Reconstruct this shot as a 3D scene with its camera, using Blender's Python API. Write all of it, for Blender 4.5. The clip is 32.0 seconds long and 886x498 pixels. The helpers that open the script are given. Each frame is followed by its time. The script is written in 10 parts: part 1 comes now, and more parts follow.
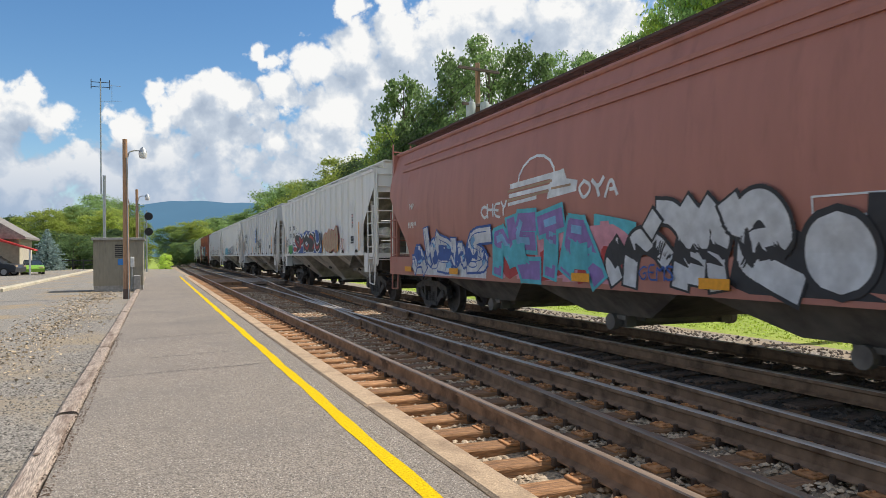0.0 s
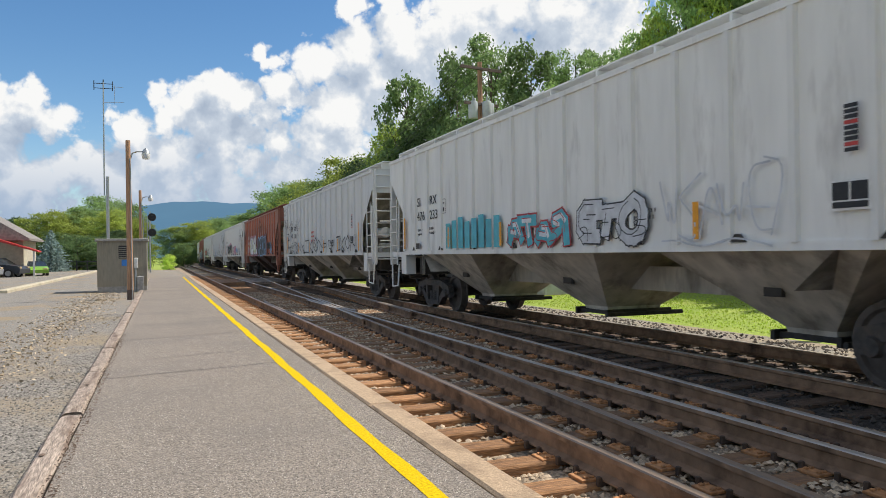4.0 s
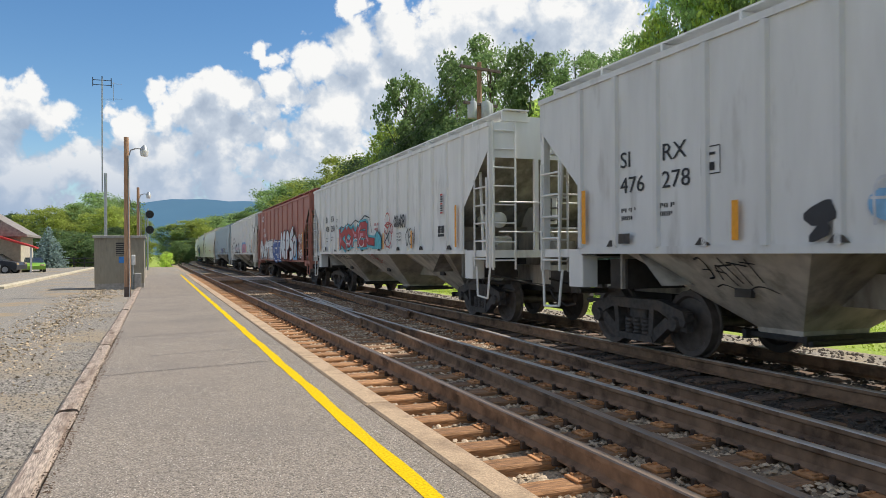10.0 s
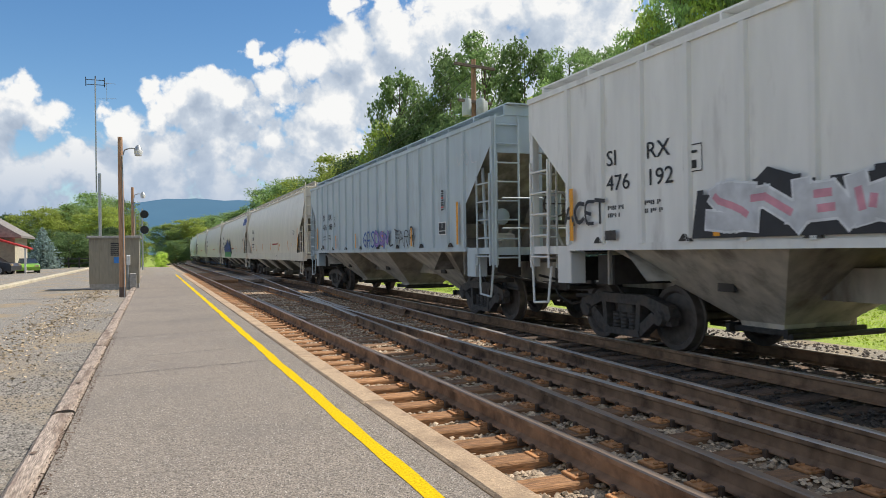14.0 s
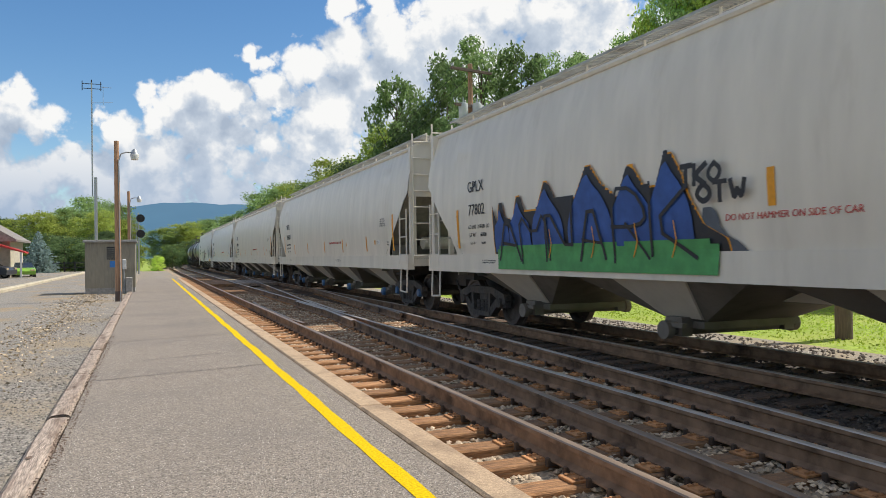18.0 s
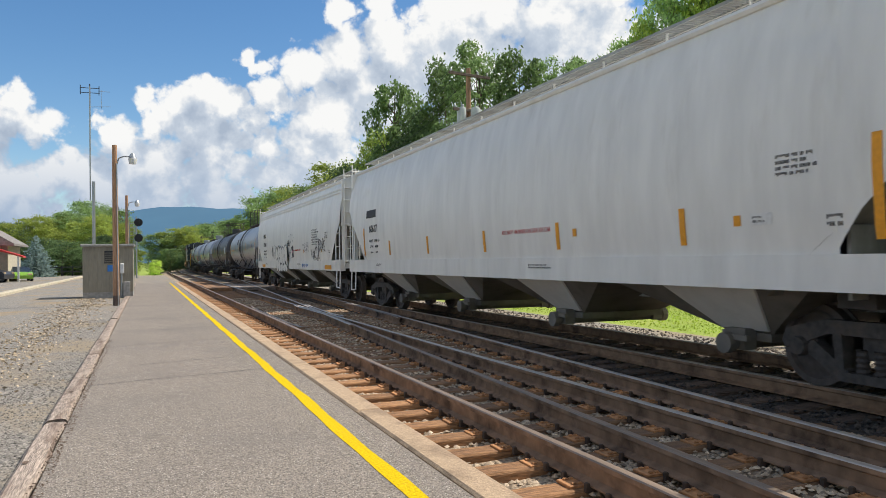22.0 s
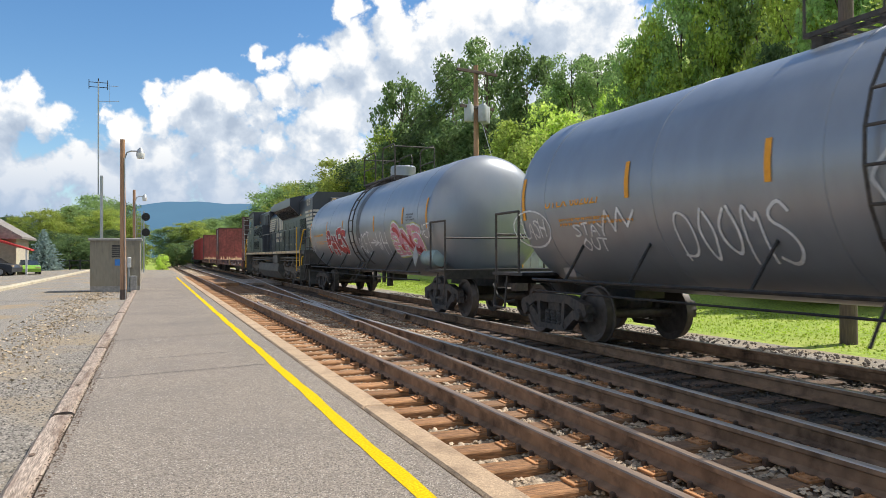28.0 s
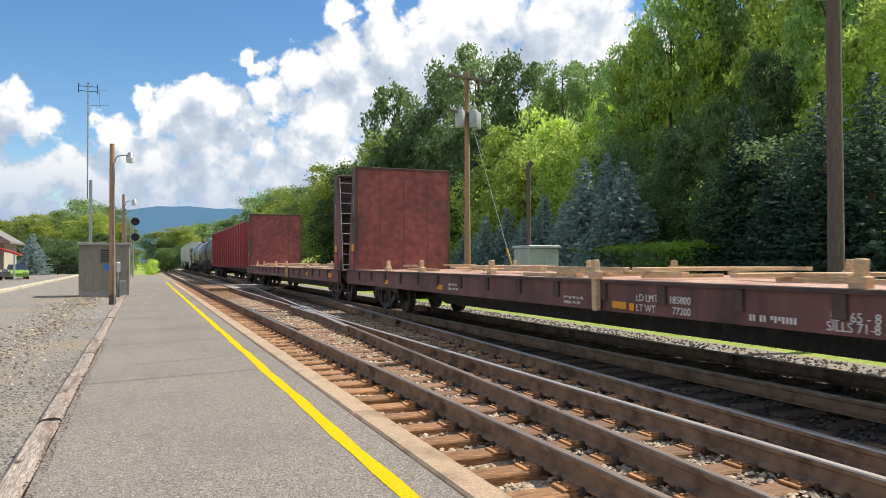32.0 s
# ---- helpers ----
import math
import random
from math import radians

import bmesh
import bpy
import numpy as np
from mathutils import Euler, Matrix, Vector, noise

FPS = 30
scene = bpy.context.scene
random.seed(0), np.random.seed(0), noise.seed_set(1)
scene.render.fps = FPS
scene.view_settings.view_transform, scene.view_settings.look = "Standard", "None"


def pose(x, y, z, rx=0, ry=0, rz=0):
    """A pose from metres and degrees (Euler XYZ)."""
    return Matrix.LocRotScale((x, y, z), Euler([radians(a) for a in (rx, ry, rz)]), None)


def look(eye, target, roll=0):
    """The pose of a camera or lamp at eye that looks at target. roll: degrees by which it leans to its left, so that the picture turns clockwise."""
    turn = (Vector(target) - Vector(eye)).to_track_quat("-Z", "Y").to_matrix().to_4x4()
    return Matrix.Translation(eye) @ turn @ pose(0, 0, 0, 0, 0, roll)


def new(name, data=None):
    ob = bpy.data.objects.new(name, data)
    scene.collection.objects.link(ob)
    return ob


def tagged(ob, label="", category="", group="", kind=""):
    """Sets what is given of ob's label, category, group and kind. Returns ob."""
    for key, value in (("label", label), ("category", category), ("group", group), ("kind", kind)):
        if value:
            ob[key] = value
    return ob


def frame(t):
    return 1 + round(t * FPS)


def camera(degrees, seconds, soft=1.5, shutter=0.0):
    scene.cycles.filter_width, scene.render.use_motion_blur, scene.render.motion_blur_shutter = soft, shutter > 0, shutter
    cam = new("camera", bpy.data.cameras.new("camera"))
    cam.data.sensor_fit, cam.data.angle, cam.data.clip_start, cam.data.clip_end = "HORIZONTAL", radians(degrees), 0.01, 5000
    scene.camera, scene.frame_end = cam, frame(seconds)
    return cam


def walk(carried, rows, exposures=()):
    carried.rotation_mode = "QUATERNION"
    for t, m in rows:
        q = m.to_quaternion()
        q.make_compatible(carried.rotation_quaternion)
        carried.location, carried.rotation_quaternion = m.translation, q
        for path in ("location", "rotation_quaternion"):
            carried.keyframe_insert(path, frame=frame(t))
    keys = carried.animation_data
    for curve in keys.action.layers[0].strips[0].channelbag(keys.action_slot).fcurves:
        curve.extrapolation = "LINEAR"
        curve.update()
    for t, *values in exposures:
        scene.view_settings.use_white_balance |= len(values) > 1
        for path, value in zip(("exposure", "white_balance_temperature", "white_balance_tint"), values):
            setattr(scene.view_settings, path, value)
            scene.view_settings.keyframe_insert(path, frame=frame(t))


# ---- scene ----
# ---- camera ----
cam = camera(62, 32.0, soft=0.8, shutter=0.06)
EYE = (0.0, 0.0, 1.36)


def held(t, heading, tilt, lean):
    """The hand-held camera: degrees to the right of the track's line, up, and to its right."""
    a, b = radians(heading), radians(tilt)
    way = Vector((math.sin(a) * math.cos(b), math.cos(a) * math.cos(b), math.sin(b)))
    return t, look(EYE, Vector(EYE) + way * 10, -lean)


walk(cam, [
    held(0.0, 21.22, 0.39, 0.49), held(0.5, 21.31, 0.43, 0.55), held(1.0, 21.38, 0.4, 0.52), held(1.5, 21.29, 0.3, 0.6),
    held(2.0, 21.32, 0.19, 0.44), held(2.5, 21.48, 0.19, 0.36), held(3.0, 21.48, 0.32, 0.41), held(3.5, 21.12, 0.36, 0.65),
    held(5.5, 20.88, 0.29, 0.88), held(6.0, 20.88, 0.28, 0.87), held(6.5, 20.9, 0.33, 0.82), held(7.0, 20.89, 0.4, 0.77),
    held(7.5, 20.89, 0.45, 0.66), held(8.0, 20.95, 0.61, 0.65), held(8.5, 21.24, 0.57, 0.57), held(9.0, 21.19, 0.56, 0.32),
    held(9.5, 21.14, 0.49, 0.33), held(10.0, 21.15, 0.32, 0.28), held(10.5, 21.13, 0.21, 0.36), held(11.0, 21.29, 0.15, 0.6),
    held(11.5, 21.25, 0.02, 0.63), held(12.0, 21.27, 0.04, 0.65), held(12.5, 21.37, 0.06, 0.71), held(13.0, 21.37, 0.1, 0.71),
    held(13.5, 21.47, 0.14, 0.6), held(14.0, 21.49, 0.14, 0.72), held(14.5, 21.48, 0.14, 0.75), held(16.5, 21.7, 0.34, 0.72),
    held(17.0, 21.74, 0.35, 0.77), held(17.5, 21.75, 0.41, 0.78), held(18.0, 21.75, 0.45, 0.73), held(18.5, 21.7, 0.51, 0.69),
    held(19.0, 21.71, 0.53, 0.82), held(19.5, 21.71, 0.6, 0.75), held(20.0, 21.76, 0.65, 0.73), held(20.5, 21.77, 0.71, 0.68),
    held(21.0, 21.82, 0.73, 0.81), held(21.5, 21.85, 0.76, 0.67), held(22.0, 21.9, 0.78, 0.71), held(22.5, 21.91, 0.86, 0.52),
    held(23.0, 21.81, 0.85, 0.71), held(23.5, 21.65, 0.79, 0.61), held(24.0, 21.55, 0.78, 0.57), held(24.5, 21.49, 0.76, 0.57),
    held(25.0, 21.41, 0.69, 0.48), held(25.5, 21.42, 0.66, 0.45), held(27.5, 21.35, 0.42, 0.26), held(28.0, 21.42, 0.55, 0.2),
    held(28.5, 21.47, 0.66, 0.3), held(29.0, 21.61, 0.76, 0.32), held(29.5, 21.69, 0.84, 0.31), held(30.0, 21.8, 0.95, 0.25),
    held(30.5, 21.91, 1.0, 0.18), held(31.0, 21.99, 0.99, 0.19), held(31.5, 22.11, 0.95, 0.26), held(32.0, 22.13, 0.96, 0.11),
], ((0.0, 0.15), (25.5, 0.15), (27.5, 0.32), (32.0, 0.32)))

# ---- world, sun, exposure ----
SUN_EL, SUN_AZ = 53.0, 91.0  # degrees above the horizon, and to the right of the line of the track
scene.view_settings.exposure = 0.15


def direction(az, el):
    az, el = radians(az), radians(el)
    return Vector((math.sin(az) * math.cos(el), math.cos(az) * math.cos(el), math.sin(el)))


sun = new("sun", bpy.data.lights.new("sun", "SUN"))
sun.data.energy, sun.data.angle, sun.data.color = 4.9, radians(0.55), (1.0, 0.94, 0.85)
sun.matrix_world = look(direction(SUN_AZ, SUN_EL) * 50, (0, 0, 0))


def build_world():
    w = bpy.data.worlds.new("sky")
    scene.world = w
    w.use_nodes = True
    nt = w.node_tree
    N, L = nt.nodes, nt.links
    N.clear()
    out = N.new("ShaderNodeOutputWorld")
    sky = N.new("ShaderNodeTexSky")
    sky.sky_type = "NISHITA"
    sky.sun_disc = False
    sky.sun_elevation, sky.sun_rotation = radians(SUN_EL), radians(SUN_AZ)
    sky.air_density, sky.dust_density, sky.ozone_density = 1.0, 0.2, 2.6
    bg = N.new("ShaderNodeBackground")
    bg.inputs["Strength"].default_value = 0.14
    vivid = N.new("ShaderNodeHueSaturation")
    vivid.inputs["Saturation"].default_value, vivid.inputs["Value"].default_value = 1.22, 0.82
    L.new(sky.outputs[0], vivid.inputs["Color"])
    L.new(vivid.outputs[0], bg.inputs["Color"])
    co = N.new("ShaderNodeTexCoord")
    # cumulus heads: azimuth, elevation and half width in degrees
    west = [(-8.3, 10.2, 1.7), (-9.6, 9.7, 2.2), (-6.7, 9.4, 1.8), (-7.9, 11.0, 1.0), (-5.7, 9.9, 0.9), (-5.5, 6.1, 2.0), (-7.2, 5.2, 2.6), (-4.2, 6.3, 1.1), (-9.4, 4.9, 2.6), (-7.9, 3.0, 1.8), (-11, 7.3, 2.4), (-14, 8, 4.0)]
    tower = [(0.2, 11.7, 1.05), (4.3, 11.8, 1.85), (2.3, 11.3, 1.4), (1.3, 10.6, 1.2), (5.9, 11.2, 1.75), (3.9, 9.6, 2.85), (7.4, 10.4, 1.3), (-2.8, 9.3, 1.05), (-2.0, 8.5, 1.7), (0.4, 9.6, 1.25), (0.8, 7.6, 2.85), (4.7, 7.4, 3.5), (8.4, 8.8, 1.85)]
    rising = [(9.0, 12.2, 1.5), (11.4, 13.7, 2.3), (14.8, 14.9, 2.6), (18.3, 16.5, 2.7), (22.7, 17.8, 3.5), (26.2, 18.2, 3.5), (30.5, 17.9, 4.0), (13.1, 10.7, 3.7), (11.4, 8.1, 3.1), (17.4, 11.8, 4.8), (9.7, 6.1, 3.1), (13.5, 7.1, 2.6), (24.0, 14.0, 6.2), (33, 12, 9)]
    wisps = [(14.4, 18.4, 1.5), (17.6, 19.2, 1.6), (6.7, 16.8, 0.8), (7.4, 15.3, 1.0), (8.3, 14.3, 1.0), (0.8, 5.0, 3.1), (-3.0, 5.2, 2.6), (5.6, 4.7, 3.1)]
    # the thickness of the cloud in a direction, shared by the outline and the light
    g = bpy.data.node_groups.new("cloud_thickness", "ShaderNodeTree")
    g.interface.new_socket("Vector", in_out="INPUT", socket_type="NodeSocketVector")
    g.interface.new_socket("Value", in_out="OUTPUT", socket_type="NodeSocketFloat")
    GN, GL = g.nodes, g.links
    gi, go = GN.new("NodeGroupInput"), GN.new("NodeGroupOutput")

    def sum_(op, a, b, c=None):
        n = GN.new("ShaderNodeMath")
        n.operation = op
        for k, q in enumerate((a, b, c)):
            if isinstance(q, (int, float)):
                n.inputs[k].default_value = q
            elif q is not None:
                GL.new(q, n.inputs[k])
        return n.outputs[0]

    def mapped(value, a, b, c, d, kind="LINEAR"):
        n = GN.new("ShaderNodeMapRange")
        n.interpolation_type = kind
        for k, q in zip(("From Min", "From Max", "To Min", "To Max"), (a, b, c, d)):
            n.inputs[k].default_value = q
        GL.new(value, n.inputs["Value"])
        return n.outputs[0]

    def ragged(scale, detail, amount, before):
        """The direction, pushed about by a soft noise."""
        b = GN.new("ShaderNodeTexNoise")
        b.inputs["Scale"].default_value, b.inputs["Detail"].default_value, b.inputs["Roughness"].default_value = scale, detail, 0.58
        GL.new(gi.outputs[0], b.inputs["Vector"])
        c = GN.new("ShaderNodeVectorMath")
        c.operation = "SUBTRACT"
        GL.new(b.outputs["Color"], c.inputs[0])
        c.inputs[1].default_value = (0.5, 0.5, 0.5)
        w = GN.new("ShaderNodeVectorMath")
        w.operation = "MULTIPLY_ADD"
        GL.new(c.outputs[0], w.inputs[0])
        w.inputs[1].default_value = (amount, amount, amount)
        GL.new(before, w.inputs[2])
        return w.outputs[0]
    torn = ragged(48.0, 4.0, 0.022, ragged(16.0, 3.0, 0.06, gi.outputs[0]))

    def away(way):
        n = GN.new("ShaderNodeVectorMath")
        n.operation = "DISTANCE"
        GL.new(torn, n.inputs[0])
        n.inputs[1].default_value = way
        return n.outputs["Value"]
    total = None
    for az, el, half in west + tower + rising + wisps:
        q = mapped(away(direction(az, el)), 0.0, 2.1 * radians(half), 1.0 if half > 0.9 else 0.0, -1.0)
        total = q if total is None else sum_("MAXIMUM", total, q)
    up = GN.new("ShaderNodeSeparateXYZ")
    GL.new(gi.outputs[0], up.inputs[0])
    total = sum_("MAXIMUM", total, mapped(up.outputs[2], 0.07, 0.13, 0.35, -1.0))
    far = GN.new("ShaderNodeTexNoise")
    far.inputs["Scale"].default_value, far.inputs["Detail"].default_value = 2.6, 4.0
    GL.new(gi.outputs[0], far.inputs["Vector"])
    rest = sum_("SUBTRACT", mapped(far.outputs[0], 0.39, 0.57, -1.0, 0.9), mapped(away(direction(10, 12)), 0.5, 0.7, 2.0, 0.0))
    total = sum_("MAXIMUM", total, rest)
    # billows at two sizes, bent by a soft noise
    bend = GN.new("ShaderNodeTexNoise")
    bend.inputs["Scale"].default_value, bend.inputs["Detail"].default_value = 22.0, 4.0
    GL.new(gi.outputs[0], bend.inputs["Vector"])
    warp = GN.new("ShaderNodeVectorMath")
    warp.operation = "MULTIPLY_ADD"
    GL.new(bend.outputs["Color"], warp.inputs[0])
    warp.inputs[1].default_value = (0.03, 0.03, 0.03)
    GL.new(gi.outputs[0], warp.inputs[2])
    puff = GN.new("ShaderNodeTexVoronoi")
    puff.feature = "F1"
    puff.inputs["Scale"].default_value, puff.inputs["Detail"].default_value, puff.inputs["Roughness"].default_value = 34.0, 3.0, 0.55
    GL.new(warp.outputs[0], puff.inputs["Vector"])
    fine = GN.new("ShaderNodeTexNoise")
    fine.inputs["Scale"].default_value, fine.inputs["Detail"].default_value, fine.inputs["Roughness"].default_value = 18.0, 9.0, 0.6
    GL.new(gi.outputs[0], fine.inputs["Vector"])
    total = sum_("MULTIPLY_ADD", puff.outputs["Distance"], -0.5, total)
    total = sum_("MULTIPLY_ADD", fine.outputs[0], 1.15, total)
    GL.new(sum_("ADD", total, -0.10), go.inputs[0])

    here = N.new("ShaderNodeGroup")
    here.node_tree = g
    L.new(co.outputs["Generated"], here.inputs[0])
    sh = N.new("ShaderNodeVectorMath")
    sh.operation = "ADD"
    sh.inputs[1].default_value = (0.012, 0.0, 0.036)
    L.new(co.outputs["Generated"], sh.inputs[0])
    above = N.new("ShaderNodeGroup")
    above.node_tree = g
    L.new(sh.outputs[0], above.inputs[0])
    mask = N.new("ShaderNodeMapRange")
    mask.interpolation_type = "SMOOTHSTEP"
    mask.inputs["From Min"].default_value, mask.inputs["From Max"].default_value = -0.08, 0.32
    L.new(here.outputs[0], mask.inputs["Value"])
    # lit where the cloud thins out upwards, grey where more of it stands above
    lit = N.new("ShaderNodeMath")
    lit.operation = "SUBTRACT"
    L.new(here.outputs[0], lit.inputs[0])
    L.new(above.outputs[0], lit.inputs[1])
    lr = N.new("ShaderNodeMapRange")
    lr.inputs["From Min"].default_value, lr.inputs["From Max"].default_value = -1.1, 0.8
    shade = N.new("ShaderNodeTexNoise")
    shade.inputs["Scale"].default_value, shade.inputs["Detail"].default_value, shade.inputs["Roughness"].default_value = 9.0, 5.0, 0.55
    L.new(co.outputs["Generated"], shade.inputs["Vector"])
    patchy = N.new("ShaderNodeMath")
    patchy.operation = "MULTIPLY_ADD"
    L.new(shade.outputs[0], patchy.inputs[0])
    patchy.inputs[1].default_value = -2.2
    L.new(lit.outputs[0], patchy.inputs[2])
    evened = N.new("ShaderNodeMath")
    evened.inputs[1].default_value = 1.05
    L.new(patchy.outputs[0], evened.inputs[0])
    L.new(evened.outputs[0], lr.inputs["Value"])
    ramp = N.new("ShaderNodeValToRGB")
    e = ramp.color_ramp.elements
    e[0].position, e[0].color = 0.14, (0.42, 0.50, 0.62, 1)
    e[1].position, e[1].color = 0.80, (0.98, 0.98, 0.97, 1)
    m = e.new(0.5)
    m.color = (0.60, 0.67, 0.765, 1)
    L.new(lr.outputs[0], ramp.inputs[0])
    cb = N.new("ShaderNodeBackground")
    cb.inputs["Strength"].default_value = 0.87
    # greyer towards the horizon
    xyz = N.new("ShaderNodeSeparateXYZ")
    L.new(co.outputs["Generated"], xyz.inputs[0])
    low = N.new("ShaderNodeMapRange")
    low.inputs["From Min"].default_value, low.inputs["From Max"].default_value = 0.04, 0.15
    low.inputs["To Min"].default_value, low.inputs["To Max"].default_value = 0.92, 0.0
    L.new(xyz.outputs[2], low.inputs["Value"])
    dull = N.new("ShaderNodeMix")
    dull.data_type = "RGBA"
    dull.inputs[7].default_value = (0.36, 0.47, 0.64, 1)
    L.new(low.outputs[0], dull.inputs[0])
    L.new(ramp.outputs[0], dull.inputs[6])
    L.new(dull.outputs[2], cb.inputs["Color"])
    mix = N.new("ShaderNodeMixShader")
    L.new(mask.outputs[0], mix.inputs[0])
    L.new(bg.outputs[0], mix.inputs[1])
    L.new(cb.outputs[0], mix.inputs[2])
    L.new(mix.outputs[0], out.inputs[0])


build_world()

# ---- materials ----
MATS = {}


def material(name, base, rough=0.7, metal=0.0, scale=8.0, vary=0.25, bump=0.0, stain=None, stain_scale=1.2, stain_cut=(0.5, 0.7), stretch=(1, 1, 1), bump_scale=None, random=0.0, island=0.0, spec=0.5, coords="Object"):
    """Grain at one scale, stains at another, and relief; random varies it from object to object."""
    if name in MATS:
        return MATS[name]
    m = bpy.data.materials.new(name)
    m.use_nodes = True
    nt = m.node_tree
    N, L = nt.nodes, nt.links
    b = N["Principled BSDF"]
    b.inputs["Roughness"].default_value, b.inputs["Metallic"].default_value = rough, metal
    b.inputs["Specular IOR Level"].default_value = spec
    co = N.new("ShaderNodeTexCoord")
    mp = N.new("ShaderNodeMapping")
    mp.inputs["Scale"].default_value = stretch
    L.new(co.outputs[coords], mp.inputs["Vector"])
    n1 = N.new("ShaderNodeTexNoise")
    n1.inputs["Scale"].default_value, n1.inputs["Detail"].default_value = scale, 6.0
    L.new(mp.outputs[0], n1.inputs["Vector"])
    lo = tuple(c * (1 - vary) for c in base)
    hi = tuple(min(1.0, c * (1 + vary)) for c in base)
    r1 = N.new("ShaderNodeValToRGB")
    r1.color_ramp.elements[0].position, r1.color_ramp.elements[0].color = 0.3, (*lo, 1)
    r1.color_ramp.elements[1].position, r1.color_ramp.elements[1].color = 0.7, (*hi, 1)
    L.new(n1.outputs[0], r1.inputs[0])
    col = r1.outputs[0]
    if stain:
        n2 = N.new("ShaderNodeTexNoise")
        n2.inputs["Scale"].default_value, n2.inputs["Detail"].default_value = stain_scale, 7.0
        n2.inputs["Roughness"].default_value = 0.62
        L.new(mp.outputs[0], n2.inputs["Vector"])
        mr = N.new("ShaderNodeMapRange")
        mr.inputs["From Min"].default_value, mr.inputs["From Max"].default_value = stain_cut
        L.new(n2.outputs[0], mr.inputs["Value"])
        mx = N.new("ShaderNodeMix")
        mx.data_type = "RGBA"
        L.new(mr.outputs[0], mx.inputs[0])
        L.new(col, mx.inputs[6])
        mx.inputs[7].default_value = (*stain, 1)
        col = mx.outputs[2]
    for amount, node, socket in ((random, "ShaderNodeObjectInfo", "Random"), (island, "ShaderNodeNewGeometry", "Random Per Island")):
        if amount:
            oi = N.new(node)
            mr = N.new("ShaderNodeMapRange")
            mr.inputs["To Min"].default_value, mr.inputs["To Max"].default_value = 1 - amount, 1 + amount
            L.new(oi.outputs[socket], mr.inputs["Value"])
            hs = N.new("ShaderNodeHueSaturation")
            L.new(mr.outputs[0], hs.inputs["Value"])
            L.new(col, hs.inputs["Color"])
            col = hs.outputs[0]
    L.new(col, b.inputs["Base Color"])
    if bump:
        n3 = N.new("ShaderNodeTexNoise")
        n3.inputs["Scale"].default_value, n3.inputs["Detail"].default_value = bump_scale or scale * 2, 5.0
        L.new(mp.outputs[0], n3.inputs["Vector"])
        bp = N.new("ShaderNodeBump")
        bp.inputs["Strength"].default_value, bp.inputs["Distance"].default_value = bump, 0.02
        L.new(n3.outputs[0], bp.inputs["Height"])
        L.new(bp.outputs[0], b.inputs["Normal"])
    MATS[name] = m
    return m


def leaf_material(name, base, random=0.25):
    m = material(name, base, rough=0.6, scale=0.7, vary=0.3, random=random, island=0.3, spec=0.25)
    b = m.node_tree.nodes["Principled BSDF"]
    b.inputs["Subsurface Weight"].default_value = 0.0
    tr = m.node_tree.nodes.new("ShaderNodeBsdfTranslucent")
    mx = m.node_tree.nodes.new("ShaderNodeMixShader")
    mx.inputs[0].default_value = 0.48
    src = b.inputs["Base Color"].links[0].from_socket
    m.node_tree.links.new(src, tr.inputs["Color"])
    m.node_tree.links.new(b.outputs[0], mx.inputs[1])
    m.node_tree.links.new(tr.outputs[0], mx.inputs[2])
    m.node_tree.links.new(mx.outputs[0], m.node_tree.nodes["Material Output"].inputs[0])
    return m


asphalt = material("asphalt", (0.23, 0.193, 0.156), 0.9, scale=85, vary=0.75, stain=(0.161, 0.139, 0.12), stain_scale=0.5, stain_cut=(0.45, 0.8), bump=0.5, bump_scale=90)
tar = material("tar", (0.10, 0.093, 0.085), 0.85, scale=30, vary=0.4)
yellow_paint = material("yellow_paint", (0.64, 0.425, 0.004), 0.92, spec=0.12, scale=60, vary=0.3, stain=(0.468, 0.34, 0.051), stain_scale=6, stain_cut=(0.62, 0.8), bump=0.3, bump_scale=90)
concrete = material("concrete", (0.42, 0.30, 0.19), 0.9, scale=60, vary=0.25, stain=(0.204, 0.139, 0.0876), stain_scale=3, stain_cut=(0.5, 0.75), bump=0.5, bump_scale=70, random=0.08)
timber = material("timber", (0.34, 0.27, 0.215), 0.9, scale=14, vary=0.5, stain=(0.12, 0.075, 0.05), stain_scale=1.5, stretch=(6, 0.7, 6), bump=0.7, bump_scale=24, random=0.15)
tie_wood = material("tie_wood", (0.33, 0.17, 0.075), 0.92, scale=10, vary=0.5, stain=(0.175, 0.0912, 0.0474), stain_scale=2.0, stretch=(0.7, 6, 6), bump=0.7, bump_scale=18, random=0.3)
# the ties are more orange at the platform's end, darker between the rails
nt_ = tie_wood.node_tree
co_ = nt_.nodes.new("ShaderNodeTexCoord")
sx_ = nt_.nodes.new("ShaderNodeSeparateXYZ")
nt_.links.new(co_.outputs["Object"], sx_.inputs[0])
mr_ = nt_.nodes.new("ShaderNodeMapRange")
mr_.inputs["From Min"].default_value, mr_.inputs["From Max"].default_value, mr_.inputs["To Max"].default_value = -1.25, -0.8, 0.5
nt_.links.new(sx_.outputs[0], mr_.inputs["Value"])
mx_ = nt_.nodes.new("ShaderNodeMix")
mx_.data_type = "RGBA"
mx_.inputs[7].default_value = (0.17, 0.11, 0.07, 1)
sock_ = nt_.nodes["Principled BSDF"].inputs["Base Color"]
nt_.links.new(mr_.outputs[0], mx_.inputs[0])
nt_.links.new(sock_.links[0].from_socket, mx_.inputs[6])
nt_.links.new(mx_.outputs[2], sock_)
